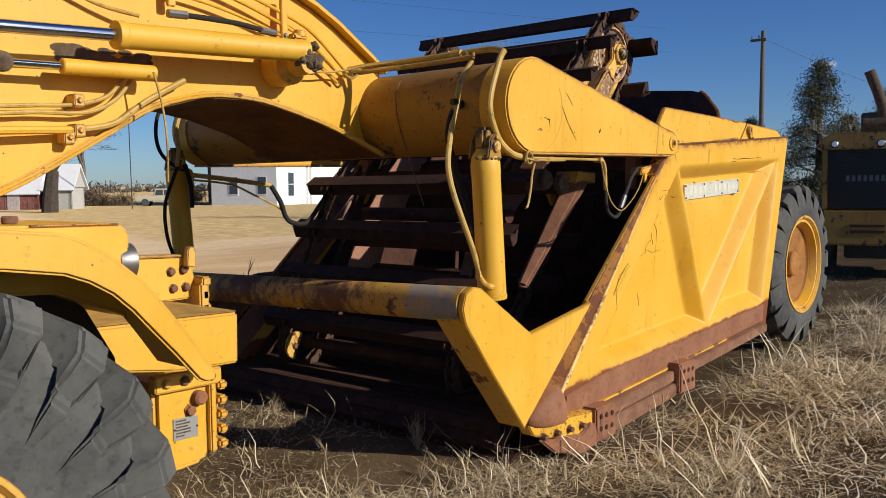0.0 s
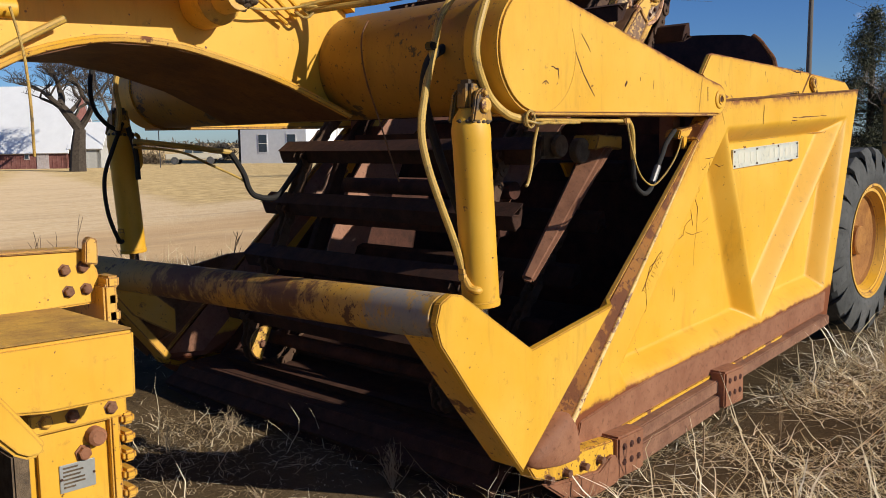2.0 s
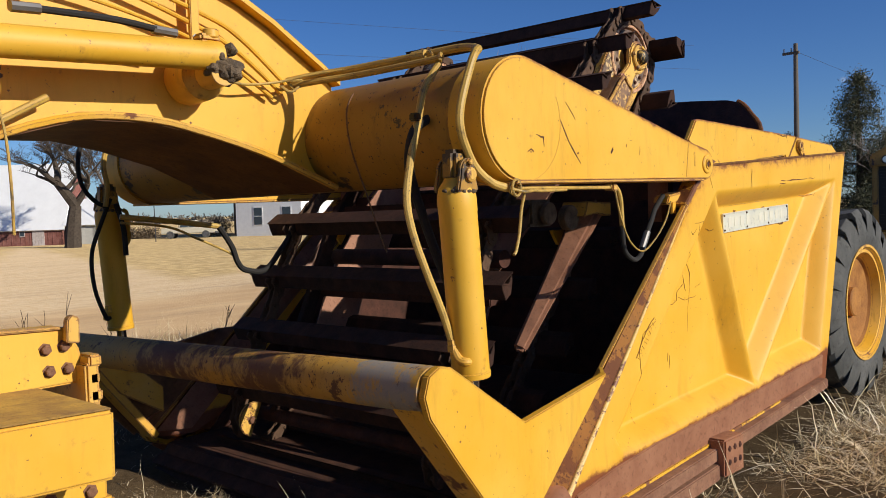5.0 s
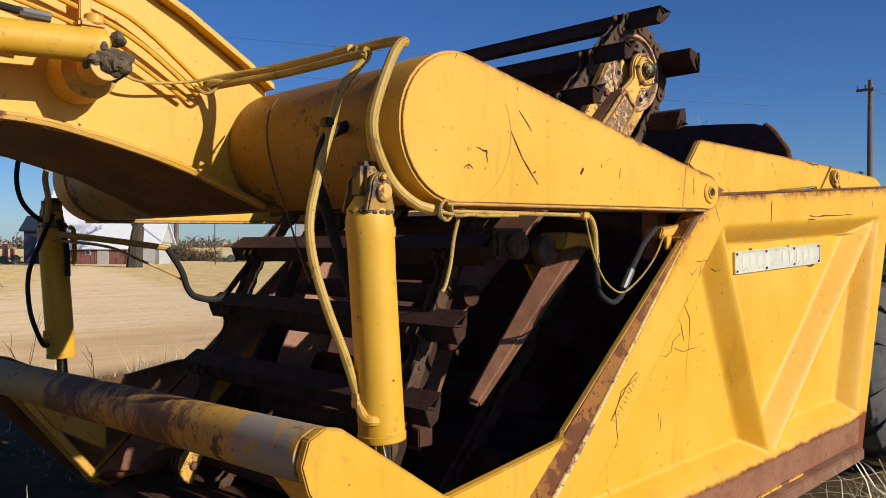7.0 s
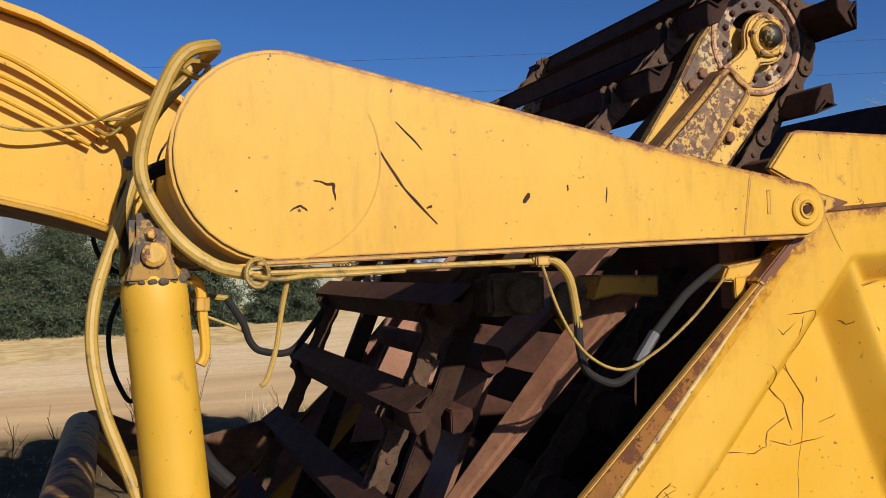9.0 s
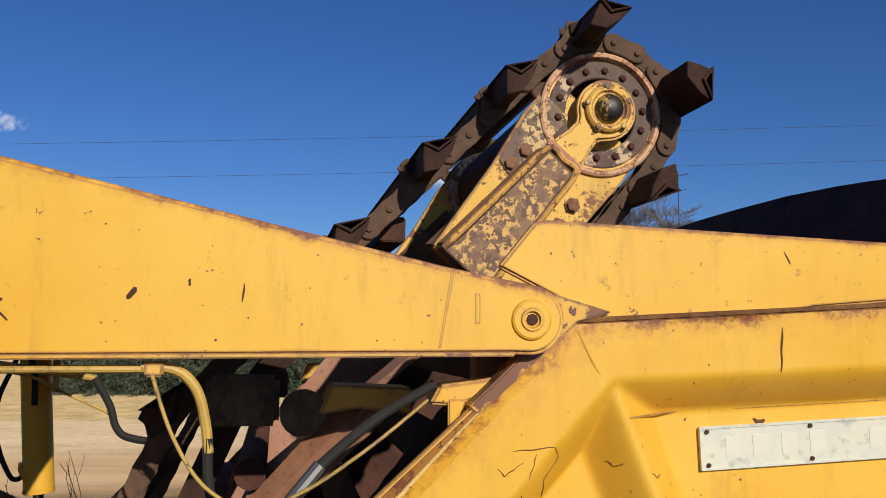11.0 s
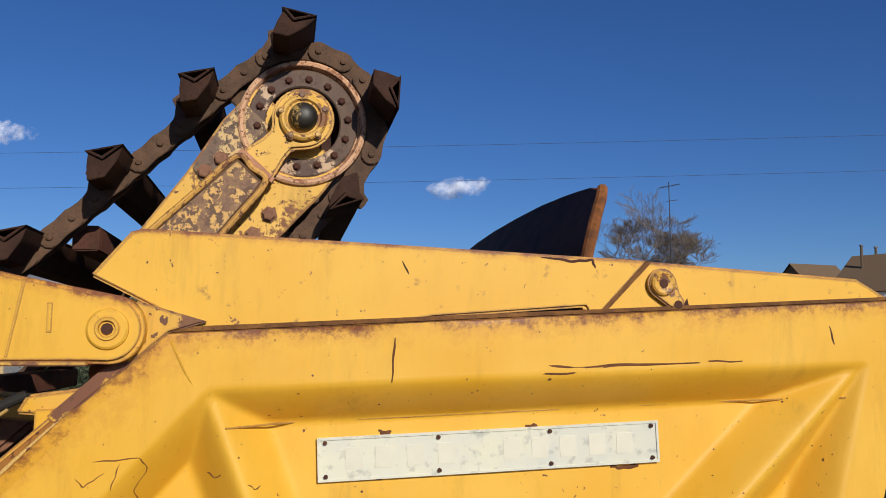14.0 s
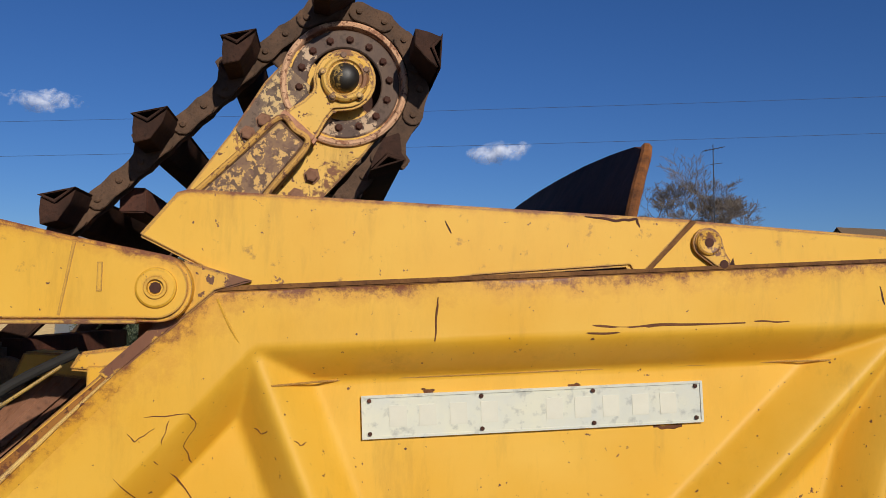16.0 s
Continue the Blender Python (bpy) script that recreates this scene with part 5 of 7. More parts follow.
for y, sgn in ((E_LO, -1), (E_HI, 1)):
    sp = part("sprocket", Shape().lathe((SX, y - sgn * 0.05, SZ), (SX, y + sgn * 0.05, SZ), [(0.0, 0.16), (0.0, 0.25), (0.07, 0.257), (0.086, 0.254), (0.092, 0.246), (0.090, 0.234), (0.082, 0.229), (0.062, 0.226), (0.062, 0.165), (0.0, 0.160)], 56, caps=False), rim_flake, elev, "sprocket with peeling pinkish rust rim", smooth=35)
    part("hub_disc", Shape().lathe((SX, y + sgn * 0.008, SZ), (SX, y + sgn * 0.04, SZ), [(0, 0.150), (0.0, 0.219), (0.014, 0.220), (0.02, 0.214), (0.02, 0.152), (0.014, 0.147), (0.0, 0.150)], 48, caps=False), hub_rust, sp, "flaking hub disc")
    for k in range(14):
        a = 2 * math.pi * k / 14 + 0.12
        bolt(sp, (SX + 0.18 * math.cos(a), y + sgn * 0.028, SZ + 0.18 * math.sin(a)), (0, sgn, 0), 0.013, 0.014, rust_dark)
    for k in range(9):
        a = 2 * math.pi * k / 9
        u, v = Vector((math.cos(a), math.sin(a))), Vector((-math.sin(a), math.cos(a)))
        c0 = Vector((SX, SZ))
        part("tooth", Shape().prism([tuple(c0 + u * 0.23 - v * 0.05), tuple(c0 + u * 0.325 - v * 0.014), tuple(c0 + u * 0.325 + v * 0.014), tuple(c0 + u * 0.23 + v * 0.05)], y - 0.012, y + 0.012), rust_chain, sp, bevel=0.004)
    # boxed bearing arm from the frame up to the hub
    box_arm, corners = Shape(), []
    for dy, wide in ((0.125, 0.0), (-0.20, 0.035)):
        corners += [(px_, y + sgn * dy, pz_) for px_, pz_ in (on_arm(-0.86, 0.125 + wide), on_arm(-0.275, 0.085 + wide), on_arm(-0.275, -0.085), on_arm(-0.86, -0.135))]
    box_arm.add(corners, [(0, 1, 2, 3), (7, 6, 5, 4), (0, 4, 5, 1), (1, 5, 6, 2), (2, 6, 7, 3), (3, 7, 4, 0)])
    arm = part("bearing_arm", box_arm, arm_rust, elev, "boxed bearing arm of bare brown rust", bevel=0.02)
    part("arm_face", Shape().prism([on_arm(-0.86, 0.098), on_arm(-0.30, 0.062), on_arm(-0.30, -0.064), on_arm(-0.86, -0.108)], y + sgn * 0.12, y + sgn * 0.129), arm_flake, arm, "flaked arm face", bevel=0.004)
    part("arm_bead", Shape().sweep([(p[0], y + sgn * 0.124, p[1]) for p in (on_arm(-0.86, 0.112), on_arm(-0.5, 0.088), on_arm(-0.292, 0.074), on_arm(-0.284, 0.0), on_arm(-0.292, -0.075), on_arm(-0.5, -0.092), on_arm(-0.86, -0.122))], 0.0125, 8, 5), bead_paint, arm)
    neck = [on_arm(-0.29, 0.078), on_arm(-0.23, 0.074), on_arm(-0.17, 0.060), on_arm(-0.12, 0.058)] + [(hubp.x + math.cos(a) * 0.122, hubp.y + math.sin(a) * 0.122) for a in [math.atan2(ad.y, ad.x) + radians(q) for q in range(145, -146, -14)]] + [on_arm(-0.12, -0.056), on_arm(-0.17, -0.060), on_arm(-0.23, -0.076), on_arm(-0.29, -0.080)]
    part("bearing_eye", Shape().prism(neck, y + sgn * 0.065, y + sgn * 0.105), eye_yellow, arm, "chipped yellow bearing housing", bevel=0.01)
    part("neck_collar", Shape().prism([on_arm(-0.285, 0.088), on_arm(-0.235, 0.082), on_arm(-0.235, -0.084), on_arm(-0.285, -0.090)], y + sgn * 0.06, y + sgn * 0.116), rust_orange, arm, "rusty weld collar", bevel=0.014)
    part("bearing_ring", Shape().lathe((hubp.x, y + sgn * 0.10, hubp.y), (hubp.x, y + sgn * 0.15, hubp.y), [(0, 0.094), (0.022, 0.092), (0.030, 0.084), (0.030, 0.072), (0.020, 0.066), (0.020, 0.04)], 36), eye_yellow, arm, "yellow bearing ring")
    part("hub_cap", Shape().lathe((hubp.x, y + sgn * 0.11, hubp.y), (hubp.x, y + sgn * 0.21, hubp.y), [(0, 0.056), (0.025, 0.056), (0.044, 0.048), (0.058, 0.032), (0.062, 0.012)], 28), cap_paint, arm, "greasy black hub cap", smooth=45)
    for k in range(5):
        a = 2 * math.pi * k / 5 + 0.4
        bolt(arm, (hubp.x + 0.088 * math.cos(a), y + sgn * 0.120, hubp.y + 0.088 * math.sin(a)), (0, sgn, 0), 0.013, 0.014, yellow_scabby)
    # cheek plates behind the rim, with big bolts
    ck = part("cheek_plate", Shape().prism([on_arm(-0.02, 0.235), on_arm(-0.21, 0.232), on_arm(-0.46, 0.185), on_arm(-0.86, 0.14), on_arm(-0.86, -0.25), on_arm(-0.15, -0.25), on_arm(-0.02, -0.235)], y - sgn * 0.04, y + sgn * 0.022), eye_yellow, elev, "flaking yellow cheek plate", bevel=0.006)
    part("lap_plate", Shape().prism([on_arm(-0.10, 0.228), on_arm(-0.21, 0.222), on_arm(-0.43, 0.180), on_arm(-0.455, 0.08), on_arm(-0.10, 0.08)], y + sgn * 0.02, y + sgn * 0.030), lap_flake, ck, "flaked lapped plate", bevel=0.003)
    for bx, bz in ((-0.33, 0.125), (-0.41, 0.135), (-0.36, -0.16), (-0.46, -0.17)):
        px_, pz_ = on_arm(bx, bz)
        bolt(ck, (px_, y + sgn * 0.028, pz_), (0, sgn, 0), 0.025, 0.022, rail_rust)

# inner struts, hydraulic motor and bracket inside the bowl mouth
for my in (lambda y: y, far_side):
    sv = []
    for (rx, rz), (lx, lz), back in (((-0.28, 1.64), (-0.50, 1.65), 0.62), ((-1.18, 0.80), (-1.235, 0.85), 0.56)):
        mx, mz = rx + (lx - rx) * 0.5, rz + (lz - rz) * 0.5
        sv += [(rx, my(0.50), rz), (mx, my(0.49), mz), (lx, my(back), lz), (rx, my(back + 0.04), rz)]
    st = part("strut", Shape().add(sv, [(0, 1, 5, 4), (1, 2, 6, 5), (2, 3, 7, 6), (3, 0, 4, 7), (3, 2, 1, 0), (4, 5, 6, 7)]), strut_rust, scraper, "bare rust-brown strut", bevel=0.045)
    part("strut_cap", Shape().prism([(-0.26, 1.60), (-0.26, 1.69), (-0.53, 1.70), (-0.57, 1.60), (-0.44, 1.62)], my(0.48), my(0.68)), yellow_worn, st, bevel=0.006)
    part("gusset", Shape().prism([(-0.48, 1.52), (-0.62, 1.52), (-0.55, 1.42)], my(0.70), my(0.73)), yellow, scraper, bevel=0.003)
motor = part("drive_motor", Shape().box((-0.95, 0.62, 1.55), (-0.70, 0.85, 1.72)), grimy, scraper, "oily hydraulic motor", bevel=0.02)
part("motor_flange", Shape().cyl((-0.82, 0.60, 1.63), (-0.82, 0.56, 1.63), 0.07, 18, bev=0.006), grimy, motor)
part("motor_flange", Shape().cyl((-0.62, 0.60, 1.60), (-0.62, 0.54, 1.60), 0.08, 18, bev=0.006), grimy, motor)
part("cross_member", Shape().box((0.02, 0.25, 1.70), (0.16, WIDE - 0.25, 1.82)), rust_dark, scraper, bevel=0.01)
part("cutting_edge", Shape().prism([(-2.04, -0.32), (-2.0, -0.26), (-1.88, -0.20), (-1.2, -0.14), (-1.2, -0.34)], 0.06, WIDE - 0.06), flight_rust, scraper, "dark rusted cutting edge", bevel=0.01)

# ---- the tractor unit in front ----
tractor = thing("tractor_unit", "yellow scraper tractor unit with a bolted rear gearcase", "tractor", at=(-4.4, 1.5, -0.55))
# chassis coloured dark for the shaded space behind the wheel
part("chassis", Shape().box((-6.2, 1.22, 0.20), (-4.25, 2.45, 0.86)), grimy, tractor, bevel=0.02)
step = part("step_box", Shape().prism([(-4.50, 0.888), (-3.64, 0.875), (-3.645, 0.585), (-4.02, 0.592), (-4.50, 0.66)], 0.77, 1.55), yellow, tractor, "yellow step box with a scuffed top", bevel=0.012)
part("step_top", Shape().prism([(-4.49, 0.892), (-3.65, 0.879), (-3.65, 0.885), (-4.49, 0.898)], 0.78, 1.54), rusty("scuffed_step", (0.22, 0.12, 0.045), (0.50, 0.30, 0.06), 0.7, 7), step)
bp = part("bolt_plate", Shape().prism([(-4.60, 1.19), (-3.53, 1.155), (-3.50, 1.16), (-3.44, 1.05), (-3.40, 0.88), (-4.60, 0.86)], 1.52, 1.58), yellow, tractor, bevel=0.01)
part("top_rail", Shape().prism([(-4.6, 1.20), (-3.53, 1.165), (-3.53, 1.150), (-4.6, 1.18)], 1.50, 1.62), yellow_worn, bp, bevel=0.006)
part("cleat", Shape().prism([(-3.53, 1.09), (-3.465, 1.08), (-3.462, 1.205), (-3.50, 1.222), (-3.522, 1.20)], 1.45, 1.50), yellow_worn, bp, bevel=0.006)
for x, z in ((-3.606, 1.062), (-3.518, 1.068), (-3.592, 0.955), (-3.503, 0.958)):
    bolt(bp, (x, 1.52, z), (0, -1, 0), 0.024, 0.03, rust_bolt)
for k in range(5):
    part("cover_lug", Shape().box((-3.44, 1.42, 0.62 + 0.085 * k), (-3.375 - 0.012 * (k % 2), 1.56, 0.68 + 0.085 * k)), yellow_worn, tractor, bevel=0.01)
part("rear_cover", Shape().box((-3.46, 1.42, 0.50), (-3.39, 2.2, 0.98)), yellow_worn, tractor, bevel=0.012)
gear = Shape()
gear.prism([(-3.95, 0.44), (-3.56, 0.44), (-3.55, 0.0), (-3.62, -0.08), (-3.86, -0.10), (-3.95, 0.02)], 1.17, 2.2)
gc = part("gearcase", gear, yellow, tractor, "oily yellow gearcase", bevel=0.03)
part("case_strap", Shape().box((-3.97, 1.12, 0.40), (-3.52, 1.20, 0.50)), yellow, gc, bevel=0.008)
for x in (-3.90, -3.78, -3.60):
    bolt(gc, (x, 1.12, 0.455), (0, -1, 0), 0.026, 0.024, yellow_worn if x < -3.85 else rust_bolt)
part("plug", Shape().lathe((-3.665, 1.17, 0.33), (-3.665, 1.10, 0.33), [(0, 0.045), (0.045, 0.044), (0.06, 0.03)], 14), rust_mid, gc)
bolt(gc, (-3.72, 1.165, 0.26), (0, -1, 0), 0.03, 0.03, rust_mid)
part("case_flange", Shape().box((-3.60, 1.13, -0.02), (-3.55, 1.6, 0.42)), yellow_worn, gc, bevel=0.01)
for k in range(5):
    part("cover_lug", Shape().box((-3.555, 1.10, 0.0 + 0.09 * k), (-3.49, 1.22, 0.055 + 0.09 * k)), yellow_worn, gc, bevel=0.014)
tag = part("data_plate", Shape().box((-3.835, 1.162, 0.095), (-3.67, 1.168, 0.225)), tag_metal, gc, "scratched metal data plate", bevel=0.002)
rnd = random.Random(3)
for k in range(6):
    part("print_bar", Shape().box((-3.82, 1.1595, 0.205 - 0.018 * k), (-3.82 + rnd.uniform(0.05, 0.13), 1.163, 0.213 - 0.018 * k)), grimy, tag)
for x in (-3.828, -3.677):
    part("screw", Shape().cyl((x, 1.164, 0.16), (x, 1.158, 0.16), 0.006, 8), rust_dark, tag)
part("guard_strip", Shape().box((-4.04, 1.15, -0.10), (-3.965, 1.35, 0.33)), grimy, tractor, bevel=0.01)
# added black sheet, stands in for shade between fender and tyre
part("wheel_well_shade", Shape().prism([(-6.2, 1.27), (-4.915, 1.20), (-4.71, 1.04), (-4.57, 0.79), (-4.57, 0.40), (-6.2, 0.40)], 0.44, 0.48), grease_and_shade, tractor, "black sheet standing in for the shaded wheel well")
part("bracket", Shape().prism([(-4.23, 0.575), (-4.10, 0.64), (-4.0, 0.60), (-3.97, 0.535)], 1.0, 1.05), yellow, tractor, bevel=0.006)
# fender: flat top and a broad strap curving down behind the wheel
fend = [(-6.01, 1.442), (-5.282, 1.433), (-5.069, 1.412), (-4.985, 1.385), (-4.915, 1.348), (-4.83, 1.293), (-4.744, 1.222), (-4.655, 1.130), (-4.564, 1.018), (-4.475, 0.898), (-4.385, 0.770)]
fs_ = Shape()
for i in range(len(fend) - 1):
    (x0, z0), (x1, z1) = fend[i], fend[i + 1]
    d = Vector((x1 - x0, z1 - z0)).normalized()
    c = Vector((d.y, -d.x))
    c = (c if c.y < 0 else -c) * 0.017
    vs_ = [(x0, -0.075, z0), (x1, -0.075, z1), (x1, 0.36, z1), (x0, 0.36, z0)]
    fs_.add(vs_ + [(x + c.x, y, z + c.y) for x, y, z in vs_], [(0, 1, 2, 3), (7, 6, 5, 4), (0, 4, 5, 1), (3, 2, 6, 7), (0, 3, 7, 4), (1, 5, 6, 2)])
fender = part("fender", fs_, yellow, tractor, "yellow strap fender", smooth=40)
skirt = fend + [(-4.375, 0.745), (-4.395, 0.722), (-4.435, 0.722), (-4.470, 0.741), (-4.58, 0.868), (-4.692, 0.989), (-4.77, 1.075), (-4.855, 1.151), (-4.95, 1.207), (-5.051, 1.245), (-5.282, 1.279), (-6.01, 1.288)]
part("fender_side", Shape().prism(skirt, -0.101, -0.067), yellow, fender, bevel=0.012)
deck = part("deck", Shape().prism([(-6.0, 1.44), (-4.60, 1.425), (-4.555, 1.385), (-4.555, 0.99), (-4.70, 1.05), (-4.90, 1.13), (-6.0, 1.18)], 0.30, 1.15), yellow, tractor, "yellow deck behind the fender", bevel=0.012)
part("deck_edge", Shape().prism([(-5.0, 1.430), (-4.62, 1.427), (-4.60, 1.421), (-5.0, 1.424)], 0.296, 0.36), lip_rusty, deck, "rust-bitten corner")
part("filler_cap", Shape().cyl((-4.98, 0.55, 1.43), (-4.98, 0.55, 1.465), 0.035, 16, bev=0.006), rust_bolt, deck)
lamp = part("headlamp", Shape().lathe((-4.60, 0.36, 1.245), (-4.505, 0.36, 1.245), [(0, 0.070), (0.045, 0.085), (0.075, 0.085), (0.08, 0.073)], 26), steel, tractor, "round lamp", smooth=40)
part("lens", Shape().lathe((-4.527, 0.36, 1.245), (-4.488, 0.36, 1.245), [(0, 0.073), (0.018, 0.06), (0.03, 0.026)], 26), lens_glass, lamp)
tyre_and_rim(tractor, -5.62, 0.21, -0.143, 0.37, 1.05, 0.36, 20, yellow_worn, 0.20, 0.34, 0.026)
tyre_and_rim(tractor, -5.62, 0.21, WIDE + 0.143, WIDE - 0.37, 1.05, 0.36, 20, yellow_worn, 0.20, 0.34, 0.026)
part("axle", Shape().cyl((-5.62, 0.3, 0.21), (-5.62, WIDE - 0.3, 0.21), 0.2, 20), yellow_worn, tractor)

tractor.location += Vector((0.023, -0.015, 0.004))

# ---- ground ----
def ground_z(x, y):
    r = math.hypot(x, y)
    dip = -0.60 * math.exp(-((x + 5.5) / 1.4) ** 2 - ((y - 0.3) / 1.4) ** 2)
    far = 0.45 * min(1.0, max(0.0, (r - 14) / 60.0)) ** 1.2
    hill = 6.0 * min(1.0, max(0.0, (r - 260) / 700.0)) ** 1.5 * max(0.0, math.sin(math.atan2(y, x) * 1.3 + 0.2))
    near = 0.06 * noise.noise((x * 0.35, y * 0.35, 0.0)) + 0.025 * noise.noise((x * 1.7, y * 1.7, 3.0)) if r < 40 else 0.0
    bank = 0.16 * math.exp(-((y + 3.2) / 1.4) ** 2) if -9 < x < 9 else 0.0
    return -0.25 + dip + far + hill + near + bank * max(0.0, 1 - (x / 9) ** 2)


def grid_axis(fine, step, far_to):
    a = [fine[0] + step * i for i in range(int((fine[1] - fine[0]) / step) + 1)]
    lo, hi, g = a[0], a[-1], step
    while hi < far_to:
        g *= 1.22
        hi += g
        a.append(hi)
    g = step
    while lo > -far_to:
        g *= 1.22
        lo -= g
        a.insert(0, lo)
    return a


gx, gy = grid_axis((-9, 9), 0.22, 3500), grid_axis((-6, 12), 0.22, 3500)
gm = bpy.data.meshes.new("ground")
gv = [(x, y, ground_z(x, y)) for y in gy for x in gx]
w_ = len(gx)
gm.from_pydata(gv, [], [(j * w_ + i, j * w_ + i + 1, (j + 1) * w_ + i + 1, (j + 1) * w_ + i) for j in range(len(gy) - 1) for i in range(w_ - 1)])
for f in gm.polygons:
    f.use_smooth = True
m, nt, b = nodes_of("dry_ground")
geo = nt.nodes.new("ShaderNodeNewGeometry")
wob = noise_node(nt, 0.22, 4, 0.6, geo)


def band(ax, ay, lo, hi, sway=7.0):
    """0 to 1 as ax*x + ay*y (metres, with a wavering edge) goes from lo to hi."""
    dot = nt.nodes.new("ShaderNodeVectorMath")
    dot.operation = "DOT_PRODUCT"
    nt.links.new(geo.outputs[0], dot.inputs[0])
    dot.inputs[1].default_value = (ax, ay, 0)
    ma = nt.nodes.new("ShaderNodeMath")
    ma.operation = "MULTIPLY_ADD"
    nt.links.new(wob.outputs[0], ma.inputs[0])
    ma.inputs[1].default_value = sway
    nt.links.new(dot.outputs["Value"], ma.inputs[2])
    mr = nt.nodes.new("ShaderNodeMapRange")
    mr.inputs["From Min"].default_value, mr.inputs["From Max"].default_value = lo + sway / 2, hi + sway / 2
    nt.links.new(ma.outputs[0], mr.inputs[0])
    return mr.outputs[0]


def join(op, p, q):
    nd = nt.nodes.new("ShaderNodeMath")
    nd.operation = op
    nt.links.new(p, nd.inputs[0])
    nt.links.new(q, nd.inputs[1])
    return nd.outputs[0]


# the drive runs past behind the machine, and a branch of it leads to the barn
drive = join("MULTIPLY", band(0.0, 1.0, 9.4, 10.8, 5.0), band(0.12, -1.0, -22.6, -21.0, 5.0))
branch = join("MULTIPLY", join("MULTIPLY", band(-1.0, 0.28, -3.9, -2.7, 3.0), band(1.0, -0.46, -10.0, -8.2, 3.0)), join("MULTIPLY", band(0.0, 1.0, 17.0, 18.0), band(0.0, -1.0, -67.0, -63.0)))
on_road = join("MAXIMUM", drive, branch)
gravelly = band(-0.35, 1.0, 14.6, 16.6, 3.0)
g1 = noise_node(nt, 1.3, 7, 0.7, geo)
g2 = noise_node(nt, 30, 4, 0.7, geo)
grass_c = mix(nt, ramp(nt, g1.outputs[0], [(0.3, 0.0), (0.7, 1.0)]).outputs[0], (0.05, 0.034, 0.018), (0.15, 0.105, 0.058))
grass_c = mix(nt, ramp(nt, g2.outputs[0], [(0.45, 0.0), (0.65, 0.7)]).outputs[0], grass_c, (0.11, 0.075, 0.04))
g3 = noise_node(nt, 60, 3, 0.7, geo)
g4 = noise_node(nt, 0.5, 5, 0.65, geo, (0.3, 1.6, 1.0))
road_c = mix(nt, ramp(nt, g4.outputs[0], [(0.35, 0.0), (0.68, 1.0)]).outputs[0], (0.42, 0.275, 0.145), (0.55, 0.385, 0.215))
road_c = mix(nt, ramp(nt, g3.outputs[0], [(0.5, 0.0), (0.75, 0.6)]).outputs[0], road_c, (0.63, 0.495, 0.32))
pebble = noise_node(nt, 5.0, 8, 0.85, geo)
road_c = mix(nt, join("MULTIPLY", gravelly, ramp(nt, pebble.outputs[0], [(0.42, 0.15), (0.62, 0.75)]).outputs[0]), road_c, (0.63, 0.515, 0.345))
rut = noise_node(nt, 0.8, 6, 0.7, geo, (0.22, 1.8, 1.0))
road_c = mix(nt, ramp(nt, rut.outputs[0], [(0.5, 0.0), (0.7, 0.5)]).outputs[0], road_c, (0.33, 0.24, 0.155))
field_c = mix(nt, ramp(nt, g1.outputs[0], [(0.3, 0.0), (0.7, 1.0)]).outputs[0], (0.37, 0.255, 0.115), (0.64, 0.475, 0.24))
g5 = noise_node(nt, 2.2, 7, 0.75, geo)
field_c = mix(nt, ramp(nt, g5.outputs[0], [(0.46, 0.0), (0.66, 0.75)]).outputs[0], field_c, (0.27, 0.20, 0.10))
grass_c = mix(nt, band(0.0, 1.0, 8.5, 18.5), grass_c, field_c)
nt.links.new(mix(nt, on_road, grass_c, road_c), b.inputs["Base Color"])
b.inputs["Roughness"].default_value, b.inputs["Specular IOR Level"].default_value = 0.95, 0.03
b.inputs["Diffuse Roughness"].default_value = 1.0
bump(nt, g2.outputs[0], b, 0.7, 0.03)
gm.materials.append(m)
tagged(new("ground", gm), "dry straw-coloured ground with a packed gravel drive", "ground", kind="structure")


def straw_mat(name, a, b_, c):
    m, nt, bs = nodes_of(name)
    geo = nt.nodes.new("ShaderNodeNewGeometry")
    r = ramp(nt, geo.outputs["Random Per Island"], [(0.0, a), (0.55, b_), (1.0, c)])
    nt.links.new(r.outputs[0], bs.inputs["Base Color"])
    bs.inputs["Roughness"].default_value, bs.inputs["Specular IOR Level"].default_value = 0.8, 0.15
    return m


straw = straw_mat("dry_straw", (0.36, 0.25, 0.12), (0.72, 0.57, 0.33), (0.92, 0.81, 0.58))
grey_straw = straw_mat("grey_straw", (0.10, 0.065, 0.035), (0.40, 0.29, 0.16), (0.72, 0.60, 0.40))
pale_straw = straw_mat("bleached_straw", (0.50, 0.39, 0.23), (0.82, 0.70, 0.47), (0.95, 0.88, 0.70))


